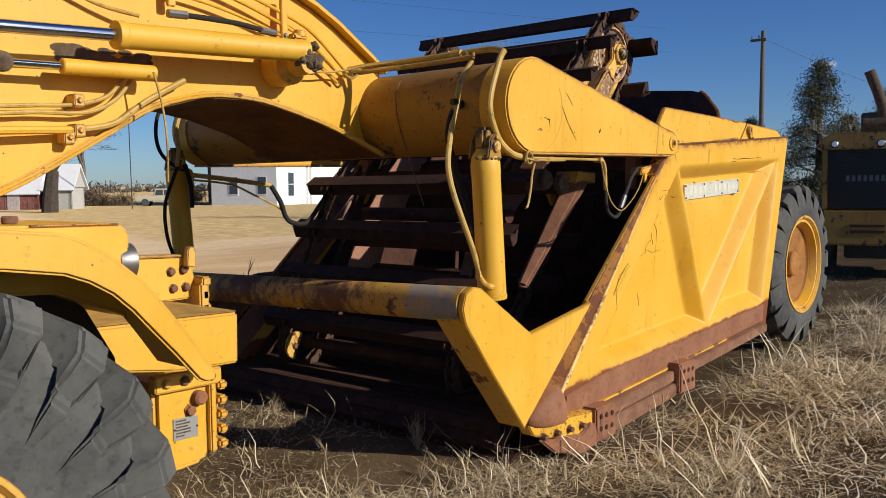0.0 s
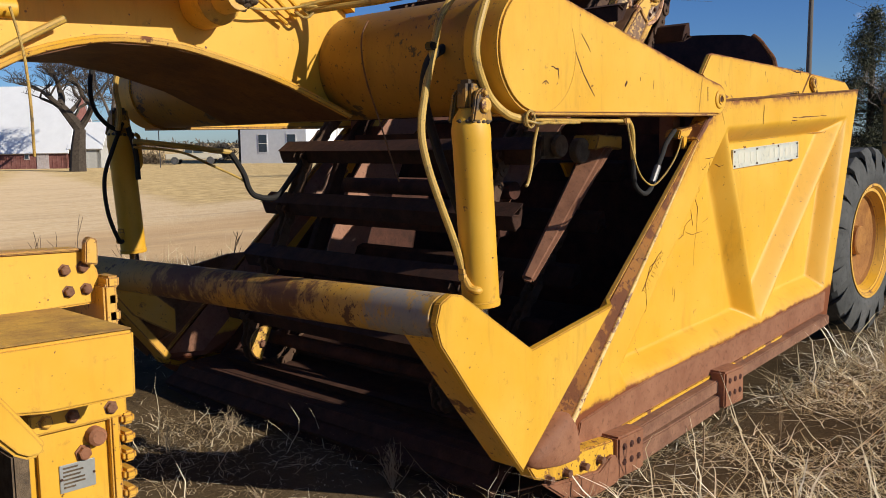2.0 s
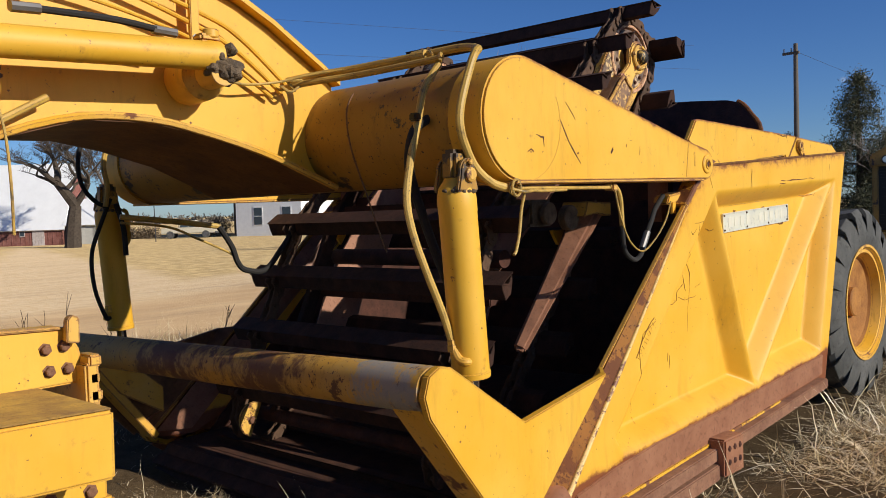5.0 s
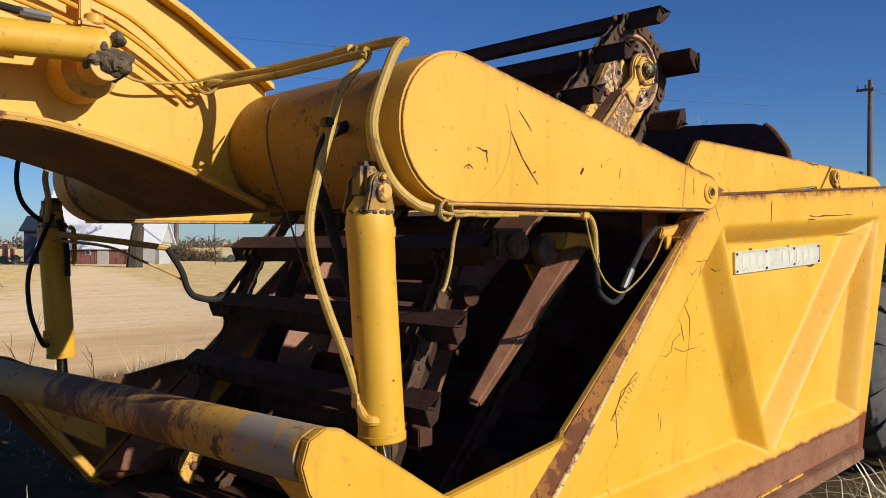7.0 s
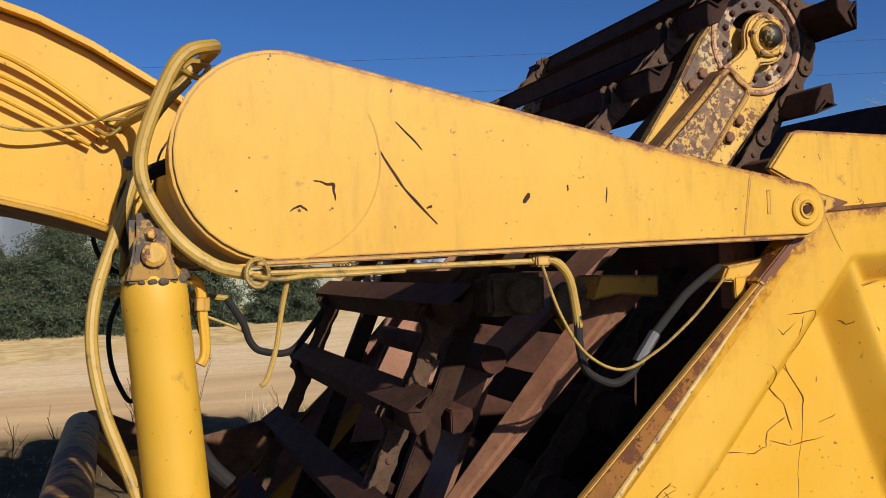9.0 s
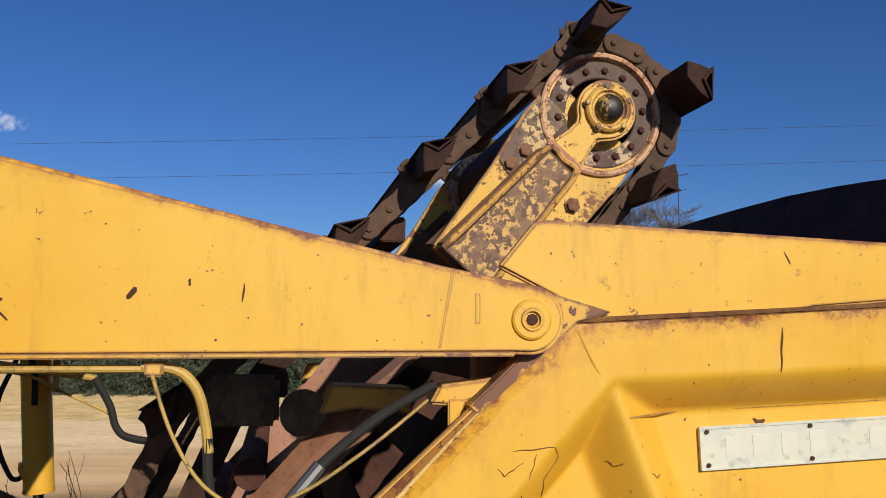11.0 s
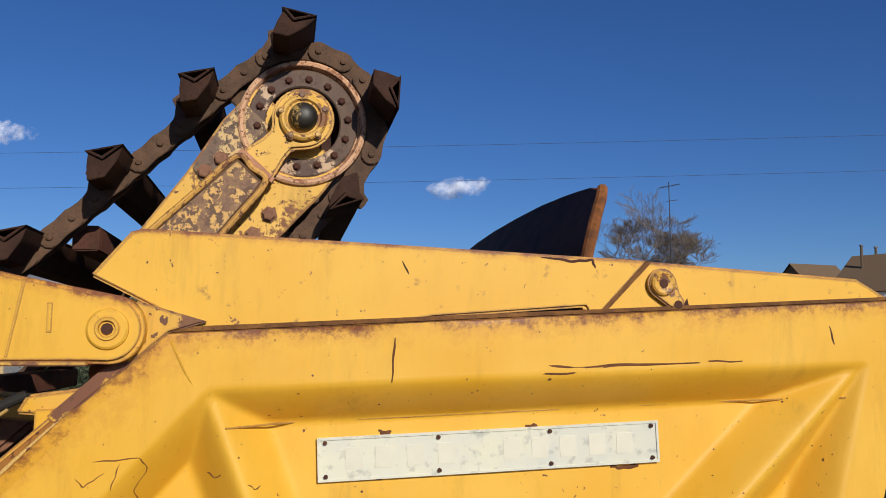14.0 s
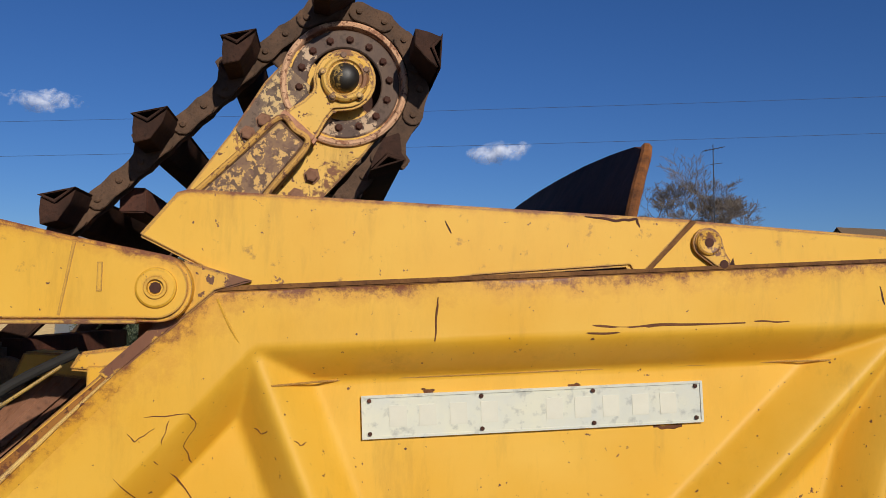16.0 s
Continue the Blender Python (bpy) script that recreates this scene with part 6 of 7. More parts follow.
def blades(name, count, region, height, width, lean, material, label, seed, keep=None, group="", tangle=0.45):
    """A mat of dead grass: every blade a bent tapering strip."""
    rng = np.random.default_rng(seed)
    x = rng.uniform(region[0], region[1], count)
    y = rng.uniform(region[2], region[3], count)
    cl = np.array([noise.noise((a * 1.1, b * 1.1, 7.0)) for a, b in zip(x, y)])
    ok = rng.uniform(-0.42, 0.38, count) < cl
    if keep is not None:
        ok &= np.array([keep(a, b) for a, b in zip(x, y)])
    x, y, cl = x[ok], y[ok], cl[ok]
    n = len(x)
    z = np.array([ground_z(a, b) for a, b in zip(x, y)])
    h = height * rng.lognormal(0, 0.45, n) * (0.75 + 0.6 * np.clip(cl, -0.3, 0.6))
    az = rng.uniform(0, 2 * np.pi, n)
    tilt = np.clip(np.abs(rng.normal(lean, 0.38, n)), 0.05, 1.45)
    wd = width * rng.uniform(0.6, 1.5, n)
    segs = 5
    pts = []
    p = np.stack([x, y, z - 0.02], 1)
    for k in range(segs + 1):
        if k:
            step = h / segs
            p = p + np.stack([np.cos(az) * np.sin(tilt) * step, np.sin(az) * np.sin(tilt) * step, np.cos(tilt) * step], 1)
            p[:, 2] = np.maximum(p[:, 2], z + 0.004)
            az = az + rng.normal(0, tangle, n)
            tilt = np.clip(tilt + rng.normal(0.14, 0.22, n), 0.0, 1.9)
        side = np.stack([-np.sin(az), np.cos(az), np.zeros(n)], 1)
        hw = (wd * (1.0 - 0.9 * (k / segs) ** 1.6))[:, None]
        pts += [p - side * hw, p + side * hw]
    v = np.stack(pts, 1).reshape(-1, 3)
    o = (np.arange(n) * 2 * (segs + 1))[:, None]
    f = np.concatenate([o + np.array((2 * k, 2 * k + 1, 2 * k + 3, 2 * k + 2))[None] for k in range(segs)], 0)
    me = bpy.data.meshes.new(name)
    me.from_pydata(v.tolist(), [], f.tolist())
    me.materials.append(material)
    return tagged(new(name, me), label, "grass", group, kind="stuff")


def open_ground(x, y):
    """True outside the footprints of machine and wheels."""
    if -1.9 < x < 2.7 and 0.0 < y < 3.6:
        return False
    if 2.7 < x < 4.5 and 0.15 < y < 3.6:
        return False
    if -4.3 < x < -1.9 and 1.25 < y < 4.2:
        return (x * 37.7 + y * 91.3) % 1.0 < 0.25
    if -2.95 < x < -1.9 and y > 0.1:
        return (x * 53.3 + y * 71.9) % 1.0 < 0.10
    return not (-6.5 < x < -4.6 and -0.1 < y < 3.7)


blades("dry_grass", 70000, (-7.5, 8.0, -2.6, 1.0), 0.12, 0.0030, 1.25, grey_straw, "matted grey-brown dead grass beside the scraper", 1, open_ground, "", 0.6)
blades("long_dry_grass", 32000, (-5.0, 8.0, -2.6, 0.8), 0.30, 0.0034, 1.42, straw, "tangled pale straw stalks lying over the ground", 6, open_ground, "", 0.42)
blades("dry_grass", 40000, (-6.5, 14.0, 0.0, 9.5), 0.11, 0.0034, 1.1, grey_straw, "dry tussocks between the machine and the drive", 2, open_ground)
blades("tall_dry_grass", 5200, (-1.8, 9.0, -2.2, 0.4), 0.56, 0.0050, 1.38, pale_straw, "long bleached stalks bent and lying over one another", 3, open_ground, "", 0.24)
blades("tall_dry_grass", 1800, (-4.2, -0.8, -1.5, 0.3), 0.22, 0.002, 0.8, straw, "ragged dead grass before the bowl", 4, open_ground)
blades("tangled_grass", 6500, (-4.6, -1.9, -0.7, 2.6), 0.26, 0.0026, 1.25, straw, "loose heap of dry stalks before the bowl", 8, open_ground, "", 0.5)

blades("dry_grass", 60000, (-11.0, 10.0, -7.5, -2.5), 0.12, 0.0034, 1.25, grey_straw, "thin dead grass on the open ground", 12, None, "", 0.6)
blades("dry_brush", 11000, (-0.8, 6.0, 4.8, 10.0), 0.34, 0.0036, 0.75, straw, "pale dry brush along the edge of the drive", 10, None, "", 0.5)
blades("litter", 9000, (-4.6, -1.9, -0.3, 3.2), 0.075, 0.0024, 1.4, grey_straw, "short broken grey litter on dark soil before the bowl", 9, None, "", 0.5)


def twig_weed(name, at, height, seed, material, label, spread=0.6, stems=1):
    rnd = random.Random(seed)
    s = Shape()

    def grow(p, d, L, r, depth):
        q = p + d * L
        mid = p + d * L * 0.5 + Vector((rnd.uniform(-1, 1), rnd.uniform(-1, 1), 0)) * L * 0.06
        s.sweep([p, mid, q], r, 4, 2, [r, r * 0.85, r * 0.6])
        if depth:
            for k in range(rnd.randint(2, 4)):
                t = rnd.uniform(0.35, 1.0)
                nd = (d + Vector((rnd.uniform(-1, 1), rnd.uniform(-1, 1), rnd.uniform(-0.2, 0.8))) * spread).normalized()
                grow(p + d * L * t, nd, L * rnd.uniform(0.35, 0.6), r * 0.55, depth - 1)
    x, y = at
    for k in range(stems):
        slant = 0.2 if stems == 1 else 0.6
        grow(Vector((x, y, ground_z(x, y) - 0.02)), Vector((rnd.uniform(-slant, slant), rnd.uniform(-slant, slant), 1)).normalized(), height * (1.0 if stems == 1 else rnd.uniform(0.5, 1.0)), height * 0.010 + 0.0015 if stems == 1 else 0.0022, 2)
    return solid(name, s, material, label, "weed", "dead weeds")


twig = plain("dead_stem", (0.34, 0.25, 0.15), 0.85, 0, 0.3, 20)
dark_twig = plain("dark_stem", (0.10, 0.07, 0.05), 0.9, 0, 0.3, 20)
for i, (x, y, h) in enumerate(((-3.0, -0.55, 0.30), (-2.75, -0.35, 0.25), (-3.35, 0.15, 0.28), (-2.2, -0.45, 0.20), (-3.1, 0.6, 0.30), (-3.7, 0.4, 0.22), (-1.9, -0.55, 0.22), (-2.9, -0.1, 0.2), (-1.0, -0.5, 0.45), (-0.2, -0.6, 0.3))):
    twig_weed("dead_weed", (x, y), h, 20 + i, twig, "small branching dead weed in the shade of the bowl", 0.8)
for i, (x, y, h, n_) in enumerate(((-2.17, 0.72, 0.22, 16), (-2.22, 2.24, 0.18, 8), (-2.72, 2.19, 0.18, 8), (-2.55, 0.35, 0.14, 6))):
    twig_weed("dead_weed", (x, y), h, 90 + i, twig, "bushy feathery dead weed on the bare soil before the bowl", 0.9, n_)
for i, (x, y, h) in enumerate(((-2.2, 5.2, 0.8), (-1.7, 5.6, 0.75), (-1.0, 6.4, 0.6), (-2.9, 5.8, 0.7), (-3.4, 6.5, 0.6), (-0.3, 5.0, 0.55), (0.3, 6.2, 0.7))):
    twig_weed("bare_sapling", (x, y), h, 50 + i, dark_twig, "leafless dark twiggy sapling by the drive", 0.55)

# ---- buildings ----
white_board = plain("white_boards", (0.85, 0.85, 0.82), 0.7, 0, 0.12, 3)
red_board = rusty("weathered_red_boards", (0.20, 0.07, 0.055), (0.34, 0.16, 0.13), 0.9, 3)
tin_roof = plain("white_tin_roof", (0.84, 0.84, 0.82), 0.6, 0.0, 0.12, 1.2)
stone = plain("pale_stone_wall", (0.52, 0.50, 0.44), 0.9, 0, 0.25, 3)
shingle = rusty("brown_shingles", (0.13, 0.085, 0.05), (0.21, 0.145, 0.09), 0.9, 8)
dark_tin = plain("dark_blue_tin", (0.035, 0.045, 0.075), 0.55, 0.2, 0.2, 2)
green_tin = plain("pale_green_siding", (0.47, 0.50, 0.37), 0.6, 0, 0.08, 2)
pane = plain("window_pane", (0.05, 0.07, 0.09), 0.1, 0, 0.2, 2)
galv = plain("galvanised_sheet", (0.45, 0.47, 0.48), 0.4, 0.7, 0.15, 3)


def wall_quad(p, q, z0, z1, thick=0.25, top=None):
    """An upright wall from plan point p to q; top: height at q if the top slopes."""
    p, q = Vector(p), Vector(q)
    d = (q - p).normalized()
    c = Vector((d.y, -d.x)) * -thick
    z2 = z1 if top is None else top
    s = Shape()
    s.add([(p.x, p.y, z0), (q.x, q.y, z0), (q.x, q.y, z2), (p.x, p.y, z1), (p.x + c.x, p.y + c.y, z0), (q.x + c.x, q.y + c.y, z0), (q.x + c.x, q.y + c.y, z2), (p.x + c.x, p.y + c.y, z1)],
          [(0, 1, 2, 3), (7, 6, 5, 4), (0, 4, 5, 1), (3, 2, 6, 7), (0, 3, 7, 4), (1, 5, 6, 2)])
    return s


def slab(a, b_, c, d, t=0.12):
    """A sloping slab through four corners."""
    pts = [Vector(p) for p in (a, b_, c, d)]
    n_ = (pts[1] - pts[0]).cross(pts[2] - pts[0]).normalized() * t
    return Shape().add(pts + [p - n_ for p in pts], [(0, 1, 2, 3), (7, 6, 5, 4), (0, 4, 5, 1), (1, 5, 6, 2), (2, 6, 7, 3), (3, 7, 4, 0)])


def gable_house(name, label, corner, along, across, eave, ridge, wall_m, roof_m, base=0.0, boards=0, windows=(), over=0.3, gable_m=None):
    """Corner nearest the viewer; along: vector of the ridge; across: vector of the gable side."""
    c, u, v = Vector(corner), Vector(along), Vector(across)
    h = thing(name, label, "building", at=(c.x, c.y, base))
    p = [c, c + u, c + u + v, c + v]
    for i in range(4):
        a, b2 = p[i], p[(i + 1) % 4]
        w = part("wall", wall_quad(a, b2, base - 0.3, eave), wall_m, h)
        if boards and i in (0, 3):
            n_ = int((b2 - a).length / boards)
            for k in range(1, n_):
                m_ = a.lerp(b2, k / n_)
                d = (b2 - a).normalized() * 0.035
                o = Vector((d.y, -d.x)).normalized() * 0.02
                q = [m_ - d, m_ + d]
                part("batten", wall_quad(q[0] + o, q[1] + o, base, eave - 0.02, 0.03), wall_m, w)
    mid = v / 2
    for a in (c, c + u):
        s = Shape()
        d = u.normalized() * 0.12
        tri = [(a.x, a.y, eave), (a.x + v.x, a.y + v.y, eave), (a.x + mid.x, a.y + mid.y, ridge)]
        s.add([(x - d.x, y - d.y, z) for x, y, z in tri] + [(x + d.x, y + d.y, z) for x, y, z in tri], [(0, 1, 2), (5, 4, 3), (0, 3, 4, 1), (1, 4, 5, 2), (2, 5, 3, 0)])
        part("gable", s, gable_m or wall_m, h)
    e = u.normalized() * over
    f = v.normalized() * over
    slope = (ridge - eave) / mid.length
    for a, sg in ((c, -1), (c + v, 1)):
        lo0, lo1 = a - e + f * sg, a + u + e + f * sg
        hi0, hi1 = c + mid - e, c + u + mid + e
        part("roof", slab((lo0.x, lo0.y, eave - over * slope + 0.1), (lo1.x, lo1.y, eave - over * slope + 0.1), (hi1.x, hi1.y, ridge + 0.1), (hi0.x, hi0.y, ridge + 0.1)), roof_m, h)
    for wall_i, t, z0, z1, w_m in windows:
        a, b2 = p[wall_i], p[(wall_i + 1) % 4]
        d = (b2 - a).normalized()
        o = Vector((d.y, -d.x)) * 0.03
        m_ = a.lerp(b2, t)
        win = part("window", wall_quad(m_ - d * (w_m / 2 + 0.08) + o, m_ + d * (w_m / 2 + 0.08) + o, z0 - 0.08, z1 + 0.08, 0.08), white_board, h)
        part("pane", wall_quad(m_ - d * (w_m / 2) + o * 1.4, m_ + d * (w_m / 2) + o * 1.4, z0, z1, 0.05), pane, win)
        part("glazing_bar", wall_quad(m_ - d * (w_m / 2) + o * 1.8, m_ + d * (w_m / 2) + o * 1.8, (z0 + z1) / 2 - 0.03, (z0 + z1) / 2 + 0.03, 0.04), white_board, win)
    return h


barn = gable_house("barn", "low barn with weathered red boards and a white tin roof", (20.0, 72.2), (5.0, -5.0), (4.6, 4.6), 1.65, 6.6, red_board, tin_roof, 0.0, 0.35, (), 0.25)
bu = Vector((0.7071, -0.7071))
bc = Vector((20.0, 72.2)) + Vector((-0.7071, -0.7071)) * 0.05
door_white = rusty("flaking_white_doors", (0.42, 0.34, 0.31), (0.66, 0.60, 0.56), 0.9, 5)
for k in range(4):
    part("door_board", wall_quad(bc + bu * (4.78 + 0.235 * k), bc + bu * (5.0 + 0.235 * k), 0.15, 1.46, 0.05), door_white, barn, "flaking white door board")
hatch = part("window", wall_quad(bc + bu * 3.80, bc + bu * 4.22, 0.88, 1.40, 0.06), door_white, barn)
part("pane", wall_quad(bc + bu * 3.87 - Vector((0.015, 0.015)), bc + bu * 4.15 - Vector((0.015, 0.015)), 0.95, 1.33, 0.05), pane, hatch)
gable_house("small_shed", "little whitewashed stone shed beside the barn", (25.4, 67.0), (1.5, -1.5), (2.2, 2.2), 1.9, 3.6, stone, tin_roof, 0.0)
gable_house("dark_shed", "dark blue tin shed by the barn", (19.2, 73.4), (1.6, -1.4), (1.6, 2.0), 3.0, 3.9, dark_tin, dark_tin, 0.0)
gable_house("long_shed", "pale green metal-sided shed behind the conifers", (6.0, 43.5), (-14.0, 6.5), (3.5, 8.0), 3.4, 6.0, green_tin, green_tin, 0.0, 0)
gable_house("farmhouse", "white boarded farmhouse with a brown shingle roof and dark gable", (42.9, 60.0), (13.6, 6.3), (-2.75, 5.9), 4.6, 7.8, white_board, shingle, 0.0, 0,
            ((0, 0.185, 1.0, 3.1, 1.1), (3, 0.345, 1.2, 2.7, 0.8), (3, 0.78, 1.2, 2.7, 0.8)), 0.35, shingle)
gable_house("gabled_wing", "white gabled wing of the farmhouse with dark shingles", (48.6, 62.35), (-2.1, 4.5), (7.43, 3.46), 7.1, 10.3, white_board, shingle, 0.0, 0, (), 0.4)
gable_house("rear_wing", "low brown-roofed wing behind the farmhouse", (48.9, 74.0), (5.0, 0.6), (-0.6, 4.6), 8.4, 10.3, shingle, shingle, 0.0, 0, (), 0.2)
vent = thing("roof_vent", "short metal vent pipe on the brown roof", "vent", "roof vents", at=(49.3, 66.58, 10.0))
part("pipe", Shape().cyl((49.3, 66.58, 8.2), (49.3, 66.58, 11.1), 0.11, 10), grimy, vent)
part("cap", Shape().cyl((49.3, 66.58, 11.1), (49.3, 66.58, 11.22), 0.17, 10), steel, vent)
copy_thing(vent, Matrix.Translation((51.2, 67.3, 10.0)))

dull_tin = plain("dull_tin", (0.30, 0.32, 0.30), 0.6, 0.25, 0.2, 2)
bin_ = thing("grain_bin", "galvanised grain bin with a conical roof", "grain bin", at=(-8.6, 40.0, 0))
prof = []
for k in range(53):
    prof.append((0.1 * k, 3.0 + (0.02 if k % 2 else -0.02)))
part("bin_wall", Shape().lathe((-8.6, 40, 0), (-8.6, 40, 10), prof, 40, caps=False), galv, bin_, smooth=60)
roof = part("bin_roof", Shape().lathe((-8.6, 40, 5.15), (-8.6, 40, 10), [(0, 3.15), (1.25, 0.4), (1.30, 0.42), (1.46, 0.4), (1.5, 0.05)], 36), dull_tin, bin_)
for k in range(18):
    a = 2 * math.pi * k / 18
    part("roof_seam", Shape().sweep([(-8.6 + 3.1 * math.cos(a), 40 + 3.1 * math.sin(a), 5.2), (-8.6 + 0.45 * math.cos(a), 40 + 0.45 * math.sin(a), 6.42)], 0.035, 5, 2), dull_tin, roof)

# ---- vehicles and farm things far off ----
truck_paint = plain("pale_truck_paint", (0.62, 0.56, 0.42), 0.35, 0, 0.06)


def pickup(at, yaw, size=1.0):
    t = thing("pickup_truck", "pale tan four-door pickup parked by the hedge", "truck", at=(at[0], at[1], at[2]))
    m = Matrix.Translation(at) @ Matrix.Rotation(yaw, 4, "Z") @ Matrix.Scale(size, 4)

    def P(s):
        s.v = [tuple(m @ Vector(p)) for p in s.v]
        return s
    part("body", P(Shape().prism([(-2.6, 0.5), (-2.6, 1.05), (-0.4, 1.08), (0.9, 1.08), (2.5, 1.0), (2.65, 0.75), (2.6, 0.5)], -0.9, 0.9)), truck_paint, t, bevel=0.05)
    cab = part("cab", P(Shape().prism([(-0.95, 1.05), (-0.75, 1.75), (0.75, 1.75), (1.35, 1.05)], -0.8, 0.8)), truck_paint, t, bevel=0.06)
    part("side_window", P(Shape().prism([(-0.75, 1.12), (-0.62, 1.62), (0.02, 1.64), (0.02, 1.12)], -0.815, 0.815)), pane, cab)
    part("side_window", P(Shape().prism([(0.12, 1.12), (0.12, 1.64), (0.66, 1.62), (1.05, 1.12)], -0.815, 0.815)), pane, cab)
    for x in (-1.7, 1.75):
        for y0, y1 in ((-0.95, -0.68), (0.68, 0.95)):
            wh = part("wheel", P(Shape().cyl((x, y0, 0.38), (x, y1, 0.38), 0.38, 20, bev=0.04)), rubber, t)
            part("rim", P(Shape().cyl((x, y0 - 0.01 if y0 < 0 else y1 - 0.05, 0.38), (x, y0 + 0.05 if y0 < 0 else y1 + 0.01, 0.38), 0.2, 16)), steel, wh)
    part("bumper", P(Shape().box((2.6, -0.85, 0.42), (2.75, 0.85, 0.62))), steel, t, bevel=0.03)
    return t


pickup((37.2, 68.9, 0.18), radians(-42), 0.9)
imp = thing("red_implement", "red farm implement beside the dark shed", "implement", at=(18.4, 74.6, 0.3))
red_paint = plain("red_enamel", (0.36, 0.06, 0.04), 0.5)
part("frame", Shape().box((17.6, 74.3, 0.5), (19.0, 74.9, 0.75)), red_paint, imp, bevel=0.04)
part("frame", Shape().box((18.0, 74.3, 0.7), (18.3, 74.9, 1.8)), red_paint, imp, bevel=0.04)
part("frame", Shape().box((18.6, 74.3, 0.7), (18.8, 74.9, 1.4)), red_paint, imp, bevel=0.04)
for x in (17.9, 18.8):
    part("wheel", Shape().cyl((x, 74.2, 0.55), (x, 74.0, 0.55), 0.35, 16), rubber, imp)
sand = Shape()
sand.lathe((14.9, 76.5, 0.0), (14.9, 76.5, 2.0), [(0, 2.4), (0.35, 1.7), (0.8, 0.8), (1.05, 0.25), (1.1, 0.02)], 24)
solid("sand_pile", sand, plain("pale_sand", (0.66, 0.56, 0.36), 0.95, 0, 0.15, 3), "heap of pale sand beyond the drive", "sand pile")

# a second machine parked behind
M2 = Matrix.Translation((10.95, 2.45, -0.2)) @ Matrix.Rotation(radians(16.5), 4, "Z") @ Matrix.Rotation(radians(-90), 4, "Z")
mach = thing("parked_grader", "yellow earthmover with a black radiator grille, parked behind", "earthmover", at=(10.95, 2.45, -0.2))


def Q(s):
    s.v = [tuple(M2 @ Vector(p)) for p in s.v]
    return s


# worn yellow, darkened in its base colour to stand in for shade
shade_yellow = paint("weathered_shaded_machine_paint", (0.30, 0.165, 0.025), (0.38, 0.22, 0.05), wear=0.58, rust=(0.05, 0.035, 0.028), streak=1.0, speck=0.66)
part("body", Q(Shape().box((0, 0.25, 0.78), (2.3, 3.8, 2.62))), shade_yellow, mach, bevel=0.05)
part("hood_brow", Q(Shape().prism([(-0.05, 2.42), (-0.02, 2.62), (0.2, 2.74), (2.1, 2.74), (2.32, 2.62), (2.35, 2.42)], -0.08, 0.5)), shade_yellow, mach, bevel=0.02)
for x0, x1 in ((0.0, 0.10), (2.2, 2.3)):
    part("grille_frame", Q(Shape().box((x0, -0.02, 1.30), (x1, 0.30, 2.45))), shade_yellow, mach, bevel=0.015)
gr_ = part("grille", Q(Shape().box((0.10, 0.08, 1.32), (2.2, 0.14, 2.44))), grease_and_shade, mach, "black radiator screen")
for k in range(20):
    part("slat", Q(Shape().box((0.10, 0.04, 1.36 + 0.054 * k), (2.2, 0.075, 1.375 + 0.054 * k))), grease_and_shade, gr_)
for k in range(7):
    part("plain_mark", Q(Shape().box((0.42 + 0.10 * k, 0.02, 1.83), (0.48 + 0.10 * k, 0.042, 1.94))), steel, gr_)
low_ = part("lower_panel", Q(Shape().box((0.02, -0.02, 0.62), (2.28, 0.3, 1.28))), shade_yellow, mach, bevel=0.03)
for z in (0.86, 0.97):
    part("plain_bar", Q(Shape().box((0.5, -0.03, z), (1.1, 0.0, z + 0.05))), rust_dark, low_)
for x in (0.22, 1.0, 1.9):
    lm = part("work_lamp", Q(Shape().cyl((x, 0.0, 2.53), (x, -0.10, 2.53), 0.075, 18, bev=0.01)), grease_and_shade, mach)
    part("lens", Q(Shape().cyl((x, -0.095, 2.53), (x, -0.11, 2.53), 0.055, 18, bev=0.006)), lens_glass, lm)
part("exhaust", Q(Shape().sweep([(1.08, 0.8, 2.7), (1.06, 0.8, 3.1), (0.95, 0.75, 3.5), (0.78, 0.7, 3.95)], 0.10, 14)), grimy, mach, "sooty exhaust stack")
part("muffler", Q(Shape().cyl((0.65, 0.9, 2.95), (1.6, 0.9, 2.95), 0.22, 18, bev=0.04)), grimy, mach)
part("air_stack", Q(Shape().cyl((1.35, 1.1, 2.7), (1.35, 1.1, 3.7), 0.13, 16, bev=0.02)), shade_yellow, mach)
for x0, x1 in ((-0.35, 0.25), (2.05, 2.65)):
    wh = part("wheel", Q(Shape().cyl((x0, 1.6, 0.72), (x1, 1.6, 0.72), 0.72, 32, bev=0.09)), rubber, mach)
part("belly", Q(Shape().box((0.4, 0.4, 0.35), (1.9, 3.4, 0.8))), grease_and_shade, mach, bevel=0.03)

# ---- trees ----
bark = rusty("grey_bark", (0.05, 0.036, 0.026), (0.13, 0.10, 0.072), 0.95, 6)
grey_twig = plain("grey_brown_twigs", (0.185, 0.147, 0.115), 0.9, 0, 0.3, 5)
pale_bark = plain("pale_twigs", (0.30, 0.25, 0.20), 0.9, 0, 0.3, 5)
needle = straw_mat("conifer_needles", (0.045, 0.050, 0.027), (0.095, 0.10, 0.055), (0.18, 0.17, 0.10))
needle_pale = straw_mat("dusty_conifer_needles", (0.036, 0.050, 0.028), (0.080, 0.100, 0.058), (0.155, 0.172, 0.10))


